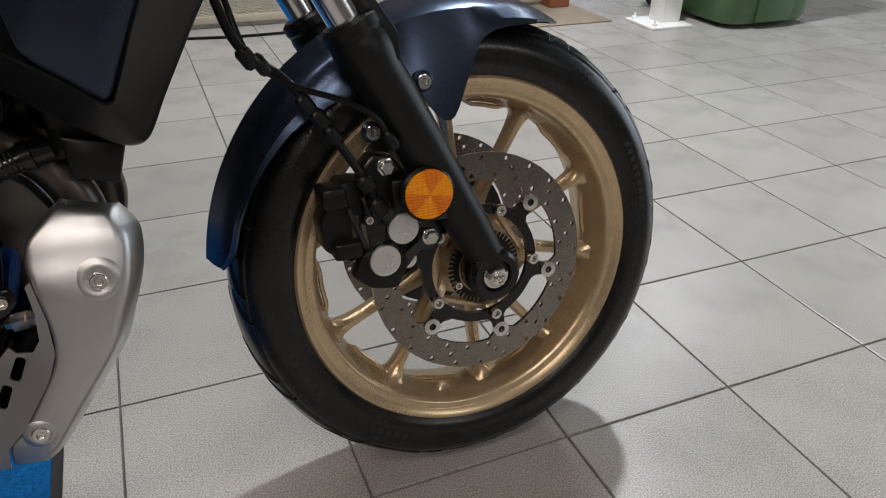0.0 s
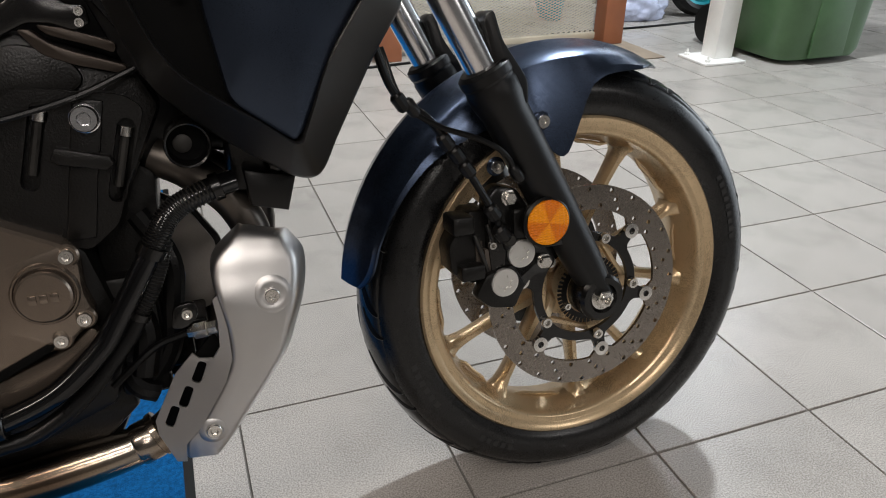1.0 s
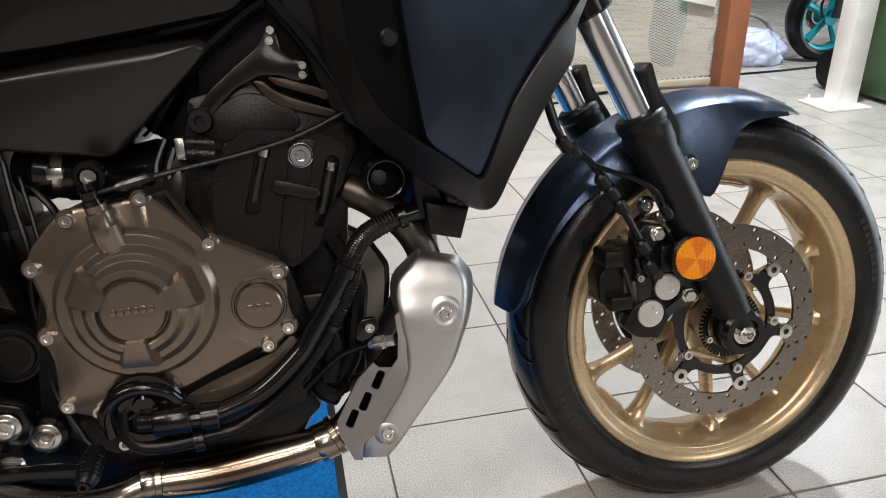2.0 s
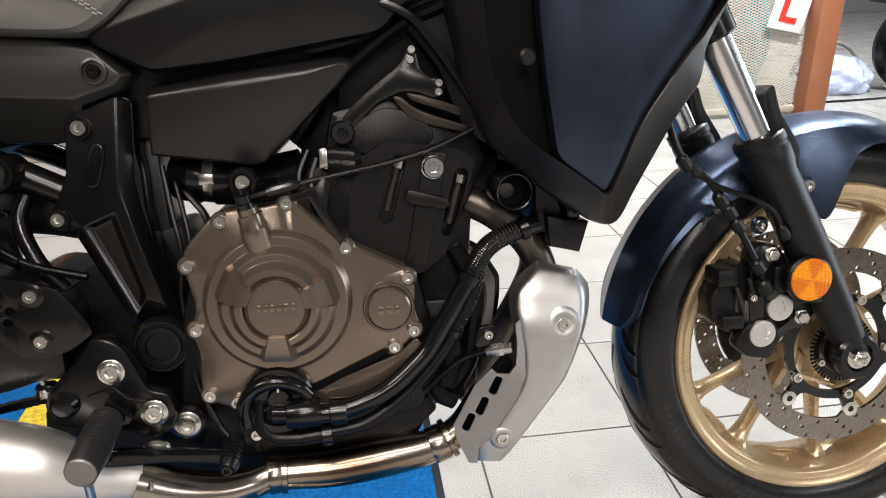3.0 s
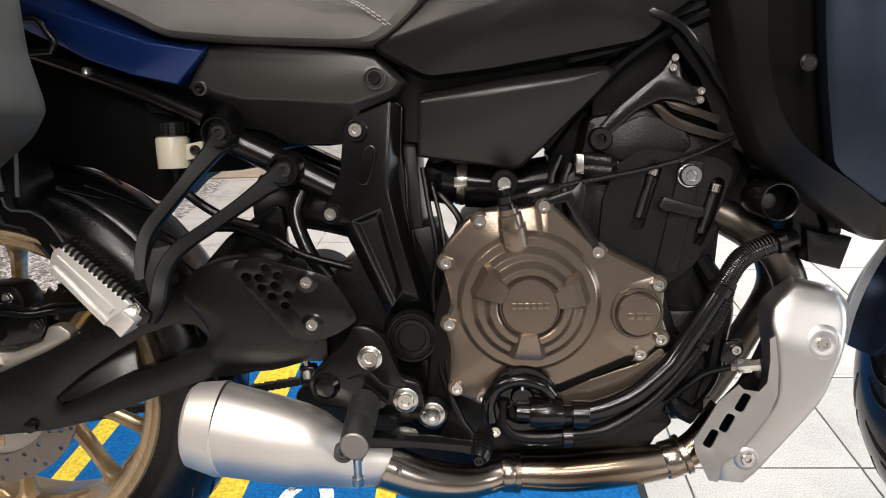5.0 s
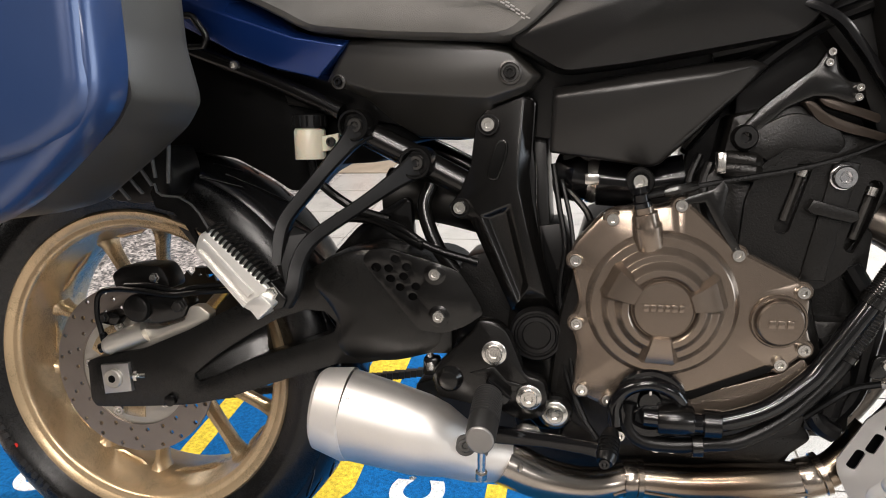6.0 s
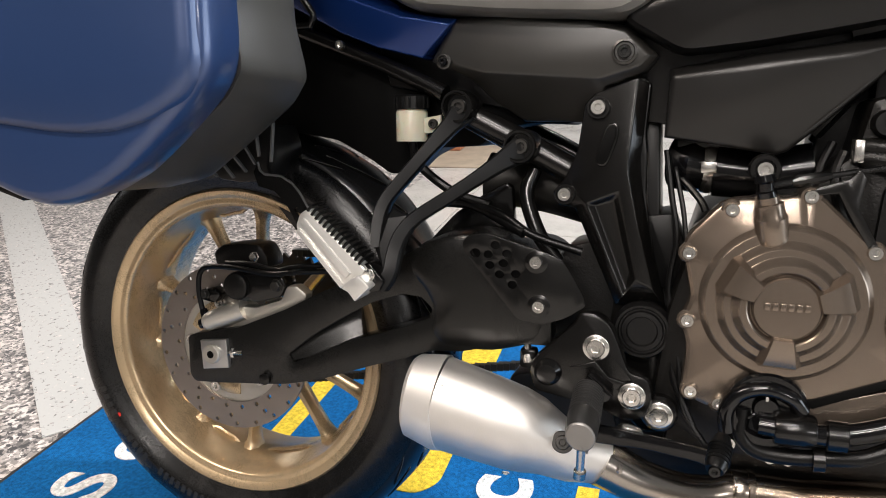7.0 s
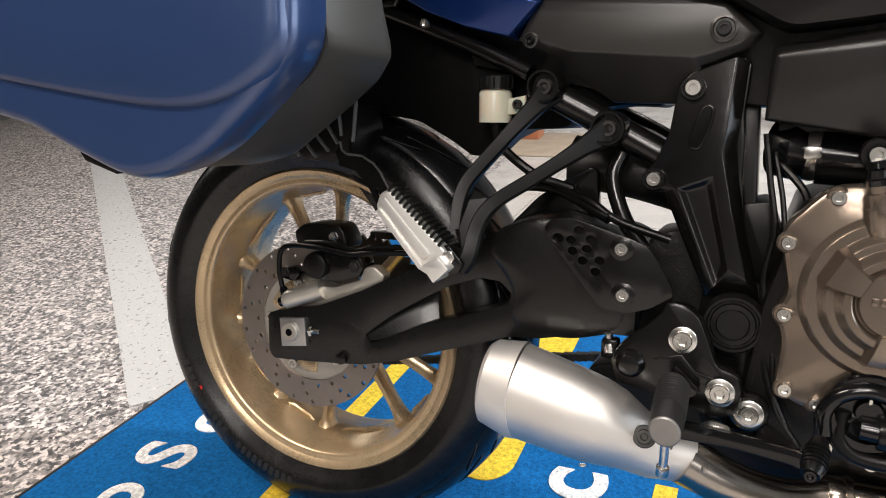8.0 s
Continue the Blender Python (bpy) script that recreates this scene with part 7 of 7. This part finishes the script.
for lo, hi in (((X0 - 0.15, Y0, -0.12), (X0, WW_Y0, CEILING)), ((X0 - 0.15, WW_Y1, -0.12), (X0, Y1, CEILING)), ((X0 - 0.15, WW_Y0, -0.12), (X0, WW_Y1, WW_Z0)), ((X0 - 0.15, WW_Y0, WW_Z1), (X0, WW_Y1, CEILING))):
    bm = B()
    box(bm, lo, hi, 0)
    part("wall_panel", bm, west_dimmed, wall_w)
wall_e = new("wall_east")
tagged(wall_e, "unseen grey wall with an assumed wide window", "", "", "structure")
for lo, hi in (((X1, Y0, -0.12), (X1 + 0.15, WIN_Y0, CEILING)), ((X1, WIN_Y1, -0.12), (X1 + 0.15, Y1, CEILING)), ((X1, WIN_Y0, -0.12), (X1 + 0.15, WIN_Y1, WIN_Z0)), ((X1, WIN_Y0, WIN_Z1), (X1 + 0.15, WIN_Y1, CEILING))):
    bm = B()
    box(bm, lo, hi, 0)
    part("wall_panel", bm, wall_paint, wall_e)
# frame of the assumed east window, never in view
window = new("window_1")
tagged(window, "unseen window assumed in the east wall for the front fill light", "", "", "structure")
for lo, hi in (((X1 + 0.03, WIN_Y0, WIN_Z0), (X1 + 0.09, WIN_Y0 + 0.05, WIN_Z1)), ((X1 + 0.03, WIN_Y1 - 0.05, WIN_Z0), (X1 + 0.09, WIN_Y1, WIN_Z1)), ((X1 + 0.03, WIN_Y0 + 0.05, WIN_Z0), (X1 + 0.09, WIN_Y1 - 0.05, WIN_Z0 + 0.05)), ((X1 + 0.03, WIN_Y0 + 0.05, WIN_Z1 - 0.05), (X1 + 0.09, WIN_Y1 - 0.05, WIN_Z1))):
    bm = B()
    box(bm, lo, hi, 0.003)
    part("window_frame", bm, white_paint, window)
window = new("window_2")
tagged(window, "high strip window in a white frame", "", "", "structure")
for lo, hi in (((X0 - 0.09, WW_Y0, WW_Z0), (X0 - 0.03, WW_Y0 + 0.05, WW_Z1)), ((X0 - 0.09, WW_Y1 - 0.05, WW_Z0), (X0 - 0.03, WW_Y1, WW_Z1)), ((X0 - 0.09, WW_Y0 + 0.05, WW_Z0), (X0 - 0.03, WW_Y1 - 0.05, WW_Z0 + 0.05)), ((X0 - 0.09, WW_Y0 + 0.05, WW_Z1 - 0.05), (X0 - 0.03, WW_Y1 - 0.05, WW_Z1))):
    bm = B()
    box(bm, lo, hi, 0.003)
    part("window_frame", bm, white_paint, window)
slab("ceiling", (X0 - 0.15, Y0 - 0.15, CEILING), (X1 + 0.15, Y1 + 0.15, CEILING + 0.12), ceiling_paint, "unseen ceiling in dark grey, dimmed to cut bounce light")
housing = material("lamp_housing", (0.7, 0.7, 0.7), 0.5)
for lx, ly, wide, deep, watts, colour in LAMPS:
    bm = B()
    box(bm, (lx - wide / 2 - 0.02, ly - deep / 2 - 0.02, CEILING - 0.075), (lx + wide / 2 + 0.02, ly + deep / 2 + 0.02, CEILING - 0.001), 0.004)
    tagged(part("ceiling_light", bm, housing), "flat white ceiling light fitting", "ceiling light", "ceiling lights")

# white line painted on the flake floor, rubbed through
bm = B()
a, b = Vector((-0.535, 0.144, 0)), Vector((-4.2, 3.19, 0))
n = Vector((b.y - a.y, a.x - b.x, 0)).normalized() * 0.068
for z0, z1 in ((-0.001, 0.0015),):
    lo = [bm.verts.new(p + Vector((0, 0, z0))) for p in (a - n, a + n, b + n, b - n)]
    hi = [bm.verts.new(p + Vector((0, 0, z1))) for p in (a - n, a + n, b + n, b - n)]
    bm.faces.new(hi)
    for k in range(4):
        bm.faces.new((lo[k], lo[(k + 1) % 4], hi[(k + 1) % 4], hi[k]))
tagged(part("floor_line", bm, line_paint), "worn white painted line on the speckled floor", "floor marking", "", "structure")

# ---- blue mat under the machine ----
mat_thing = new("floor_mat")
tagged(mat_thing, "blue floor mat with yellow and white lettering, black edged", "mat")
M0, M1 = (-0.54, -0.45), (0.925, 1.25)
bm = B()
box(bm, (M0[0], M0[1], 0.0005), (M1[0], M1[1], 0.004), 0.001)
part("edge", bm, rubber, mat_thing, "black rubber edge")
bm = B()
box(bm, (M0[0] + 0.014, M0[1] + 0.014, 0.001), (M1[0] - 0.014, M1[1] - 0.014, 0.009), 0.002)
part("carpet", bm, mat_blue, mat_thing, "blue pile")


def mat_patch(name, poly, mat_):
    bm = B()
    lo = [bm.verts.new((x, y, 0.0085)) for x, y in poly]
    hi = [bm.verts.new((x, y, 0.0105)) for x, y in poly]
    bm.faces.new(hi)
    for k in range(len(poly)):
        bm.faces.new((lo[k], lo[(k + 1) % len(poly)], hi[(k + 1) % len(poly)], hi[k]))
    part(name, bm, mat_, mat_thing)


mat_patch("yellow_line", [(-0.124, -0.43), (-0.080, -0.43), (-0.080, 0.70), (-0.124, 0.70)], mat_yellow)
mat_patch("yellow_stroke", rounded([(0.150, 0.66), (0.145, 0.13), (0.165, 0.10), (0.215, 0.098), (0.243, 0.135), (0.232, 0.66)], 3), mat_yellow)
mat_patch("yellow_line", [(0.470, -0.1), (0.505, -0.1), (0.505, 0.18), (0.470, 0.18)], mat_yellow)


def letter(char, x, y, size, slant=0.0):
    """A pile letter that reads along +y, its top towards -x."""
    cu = bpy.data.curves.new("letter", "FONT")
    cu.body, cu.size, cu.extrude, cu.offset = char, size, 0.001, 0.004
    ob = new("letter_curve", cu)
    me = bpy.data.meshes.new_from_object(ob.evaluated_get(bpy.context.evaluated_depsgraph_get()))
    bpy.data.objects.remove(ob)
    me.transform(Matrix.Translation((x, y, 0.0098)) @ Matrix.Rotation(radians(90 + slant), 4, "Z"))
    me.materials.clear()
    me.materials.append(mat_white)
    lt = new("letter", me)
    lt.parent = mat_thing


letter("S", -0.310, -0.050, 0.155, 6)
letter("o", -0.318, 0.058, 0.150)
letter("o", -0.318, -0.185, 0.150)
letter("c", 0.395, 0.098, 0.185)

# ---- background things ----
for bx, by in ((3.06, 2.47), (1.91, 2.47), (-0.55, 2.75)):
    bm = B()
    box(bm, (bx - 0.055, by - 0.05, 0.006 if bx != 1.91 else 0.0), (bx + 0.055, by + 0.05, 2.2), 0.006)
    tagged(part("post", bm, brown_paint), "square reddish-brown painted post of the mesh screen", "post", "brown posts")
for bx, by in ((2.96, 2.36), (-0.50, 2.60)):
    bm = B()
    box(bm, (bx - 0.24, by - 0.24, 0.0005), (bx + 0.20, by + 0.28, 0.006), 0.0015)
    tagged(part("base_board", bm, plywood), "worn plywood board on the floor under a brown post", "board", "base boards")
bm = B()
box(bm, (3.335, 1.99, 0.012), (3.435, 2.09, 2.4), 0.004)
post = new("white_post")
tagged(post, "white painted steel post bolted to the floor by a plate", "post")
part("shaft", bm, white_paint, post)
bm = B()
box(bm, (3.235, 1.92, 0.0005), (3.455, 2.13, 0.012), 0.002)
part("base_plate", bm, white_paint, post)
for px, py in ((3.265, 1.95), (3.265, 2.10)):
    bm = B()
    lathe(bm, [(0, 0), (0.014, 0), (0.014, 0.012), (0.006, 0.013), (0.006, 0.028), (0, 0.028)], (px, py, 0.0115), 6, (0, 0, 1))
    part("anchor_bolt", bm, white_paint, post)

bin_ob = new("wheelie_bin")
tagged(bin_ob, "green plastic wheelie bin standing on the tiles", "bin")
bm = B()
rows = []
for z, gx, gy in ((0.02, 0.235, 0.20), (0.05, 0.25, 0.215), (0.5, 0.27, 0.24), (1.0, 0.29, 0.27)):
    ringv = []
    for k in range(32):
        a = 2 * math.pi * k / 32
        c, s = math.cos(a), math.sin(a)
        ringv.append(bm.verts.new((3.80 + gx * math.copysign(abs(c) ** 0.35, c), 2.03 + gy * math.copysign(abs(s) ** 0.35, s), z)))
    rows.append(ringv)
for p, q in zip(rows, rows[1:]):
    for k in range(32):
        bm.faces.new((p[k], p[(k + 1) % 32], q[(k + 1) % 32], q[k]))
bm.faces.new(rows[0])
bm.faces.new(rows[-1])
part("body", bm, green_plastic, bin_ob)
bm = B()
box(bm, (3.70, 1.80, 0.03), (3.90, 1.815, 0.5), 0.006)
part("rib", bm, green_plastic, bin_ob)
bm = B()
for x in (3.53, 4.02):
    lathe(bm, [(0, -0.02), (0.09, -0.02), (0.10, 0.0), (0.09, 0.02), (0, 0.02)], (x, 2.30, 0.10), 24, (1, 0, 0))
part("wheel", bm, rubber, bin_ob)

# expanded metal screen between the posts
screen = new("mesh_screen")
tagged(screen, "cream painted expanded metal screen standing between brown posts", "screen")
bm = B()
SX0, SX1, SZ0, SZ1, SY = 1.35, 3.01, 0.05, 1.30, 2.52
for lo, hi in (((SX0, SY - 0.015, SZ0 - 0.03), (SX1, SY + 0.015, SZ0)), ((SX0, SY - 0.015, SZ1), (SX1, SY + 0.015, SZ1 + 0.03)), ((SX0 - 0.03, SY - 0.015, 0.001), (SX0, SY + 0.015, SZ1 + 0.03))):
    box(bm, lo, hi, 0.002)
part("frame", bm, mesh_paint, screen)
verts, faces = [], []
cw, ch, w = 0.030, 0.013, 0.0018
nx, nz = int((SX1 - SX0) / cw), int((SZ1 - SZ0) / ch)
for i in range(nx):
    for j in range(nz):
        x, z = SX0 + cw * i, SZ0 + ch * j
        for (xa, za), (xb, zb) in (((x, z + ch / 2), (x + cw / 2, z)), ((x + cw / 2, z), (x + cw, z + ch / 2)), ((x, z + ch / 2), (x + cw / 2, z + ch)), ((x + cw / 2, z + ch), (x + cw, z + ch / 2))):
            k = len(verts)
            verts += [(xa, SY - 0.002, za - w), (xb, SY - 0.002, zb - w), (xb, SY + 0.002, zb + w), (xa, SY + 0.002, za + w)]
            faces.append((k, k + 1, k + 2, k + 3))
me = bpy.data.meshes.new("expanded_metal")
me.from_pydata(verts, [], faces)
me.materials.append(mesh_paint)
ex = new("expanded_metal", me)
ex.parent = screen
ex["kind"] = "stuff"

# learner plate tied to the screen
bm = B()
box(bm, (-0.09, -0.002, -0.09), (0.09, 0.002, 0.09), 0.001)
lp = tagged(part("learner_plate", bm, white_print), "white square plate with a red L on the mesh", "sign")
lp.matrix_world = pose(2.90, SY - 0.022, 0.50, 0, 12, 0)
for lo, hi in (((-0.045, -0.004, -0.055), (-0.015, -0.002, 0.06)), ((-0.0148, -0.004, -0.055), (0.045, -0.002, -0.027))):
    bm = B()
    box(bm, lo, hi, 0)
    part("letter_l", bm, red_print, lp)

# second machine, far behind the posts, and wrapped goods
other = new("teal_motorcycle")
tagged(other, "dark motorcycle with teal wheels parked behind the posts", "motorcycle")
wx, wy, wz = 3.98, 2.96, 0.25
bm = B()
lathe(bm, [(0.182, -0.04), (0.205, -0.055), (0.232, -0.045), (0.249, 0.0), (0.232, 0.045), (0.205, 0.055), (0.182, 0.04)], (wx, wy, wz), 48)
part("tyre", bm, rubber, other)
bm = B()
lathe(bm, [(0.189, -0.04), (0.189, 0.04), (0.168, 0.03), (0.160, 0.0), (0.168, -0.03)], (wx, wy, wz), 48, closed=True)
for k in range(5):
    a, b = polar(0.03, 72 * k + 10), polar(0.172, 72 * k + 10)
    tube(bm, [(wx + a[0], wy - 0.02, wz + a[1]), (wx + b[0], wy - 0.02, wz + b[1])], [0.016, 0.024], 8)
lathe(bm, [(0, -0.05), (0.045, -0.05), (0.045, 0.05), (0, 0.05)], (wx, wy, wz), 24)
part("wheel", bm, teal_paint, other)
bm = B()
lathe(bm, [(0.05, -0.062), (0.085, -0.062), (0.085, -0.058), (0.05, -0.058)], (wx, wy, wz), 32, closed=True)
part("brake_disc", bm, disc_steel, other)
bm = B()
prism(bm, rounded([(3.74, 0.47), (3.82, 0.51), (3.95, 0.53), (4.10, 0.48), (4.3, 0.24), (4.7, 0.22), (4.9, 0.40), (4.85, 0.80), (4.2, 0.80), (3.88, 0.66), (3.72, 0.52)], 1), 2.90, 3.10, 0.015)
part("body", bm, gloss_black, other)
bm = B()
tube(bm, [(wx, 2.88, wz), (4.02, 2.88, 0.70)], 0.025, 10)
part("fork_leg", bm, dark_metal, other)
bm = B()
tube(bm, spline([(4.02, 2.86, 0.55), (3.90, 2.84, 0.42), (3.84, 2.84, 0.34), (3.88, 2.86, 0.26)], 5), 0.007, 8)
part("brake_hose", bm, rubber, other)
bm = B()
lathe(bm, [(0.0, -0.05), (0.20, -0.06), (0.24, 0.0), (0.20, 0.06), (0.0, 0.05)], (4.95, 3.0, 0.241), 40)
part("rear_tyre", bm, rubber, other)

bundle = new("plastic_sack")
tagged(bundle, "white bundle wrapped in crumpled clear plastic on the floor", "bundle")
bm = B()
bmesh.ops.create_icosphere(bm, subdivisions=5, radius=0.3)
for v in bm.verts:
    d = v.co.normalized()
    fold = 1 - 0.16 * noise.noise(d * 2.3) - abs(noise.noise(d * 4.7 + Vector((3, 1, 2)))) * 0.12 - abs(noise.noise(d * 11)) * 0.035
    v.co = Vector((3.56 + d.x * fold * 0.20, 3.02 + d.y * fold * 0.16, max(0.001, 0.07 + d.z * fold * 0.13)))
part("wrap", bm, film_wrap, bundle, "crumpled clear wrap", sharp=80)
bm = B()
tube(bm, [(3.58 + 0.215 * math.cos(radians(a)), 3.13, 0.04 + 0.215 * math.sin(radians(a))) for a in range(5, 176, 6)], 0.012, 10)
part("hoop", bm, plate_grey, bundle, "grey hoop")
bm = B()
bmesh.ops.create_icosphere(bm, subdivisions=4, radius=0.2)
for v in bm.verts:
    k = 1 + 0.3 * noise.noise(v.co * 9)
    v.co = Vector((3.07 + v.co.x * k * 0.45, 3.10 + v.co.y * k * 0.5, max(0.001, 0.26 + v.co.z * k * 1.4)))
tagged(part("teal_bag", bm, teal_paint), "teal bag standing behind the mesh screen", "bag")
bm = B()
tube(bm, spline([(1.2, 2.38, 0.006), (1.6, 2.33, 0.006), (2.2, 2.42, 0.006), (2.8, 2.70, 0.006), (3.6, 2.75, 0.006), (4.6, 2.9, 0.006)], 8), 0.006, 8)
tagged(part("cable", bm, rubber), "thin black cable lying on the floor by the screen", "cable")

# ---- floor tiles, last ----
TILE, GAP = 0.303, 0.004
bm = B()
box(bm, (-TILE / 2 + GAP / 2, -TILE / 2 + GAP / 2, -0.007), (TILE / 2 - GAP / 2, TILE / 2 - GAP / 2, 0.0), 0.0012)
for f in bm.faces:
    f.smooth = False
tile_mesh = bpy.data.meshes.new("tile")
bm.to_mesh(tile_mesh)
bm.free()
tile_mesh.materials.append(tile_mat)
floor_ob = bpy.data.objects["floor"]
far_v, far_f = [], []
GX, GY = 1.607, -0.057
for i in range(-7, 22):
    for j in range(-20, 24):
        cx, cy = GX + (i + 0.5) * TILE, GY + (j + 0.5) * TILE
        if not (BORDER - 0.01 < cx - TILE / 2 and cx + TILE / 2 < X1 and Y0 < cy - TILE / 2 and cy + TILE / 2 < Y1):
            continue
        if -4 <= i <= 9 and -2 <= j <= 9 and not (i < -1 and 0 <= j < 3):
            t = new("tile", tile_mesh)
            t.parent = floor_ob
            t.location = (cx, cy, 0)
        else:
            k, h = len(far_v), TILE / 2 - GAP / 2
            far_v += [(cx - h, cy - h, 0), (cx + h, cy - h, 0), (cx + h, cy + h, 0), (cx - h, cy + h, 0), (cx - h, cy - h, -0.006), (cx + h, cy - h, -0.006), (cx + h, cy + h, -0.006), (cx - h, cy + h, -0.006)]
            far_f += [(k, k + 1, k + 2, k + 3), (k, k + 4, k + 5, k + 1), (k + 1, k + 5, k + 6, k + 2), (k + 2, k + 6, k + 7, k + 3), (k + 3, k + 7, k + 4, k)]
me = bpy.data.meshes.new("far_tiles")
me.from_pydata(far_v, [], far_f)
me.materials.append(tile_mat)
ft = new("far_tiles", me)
ft.parent = floor_ob
ft["kind"] = "stuff"
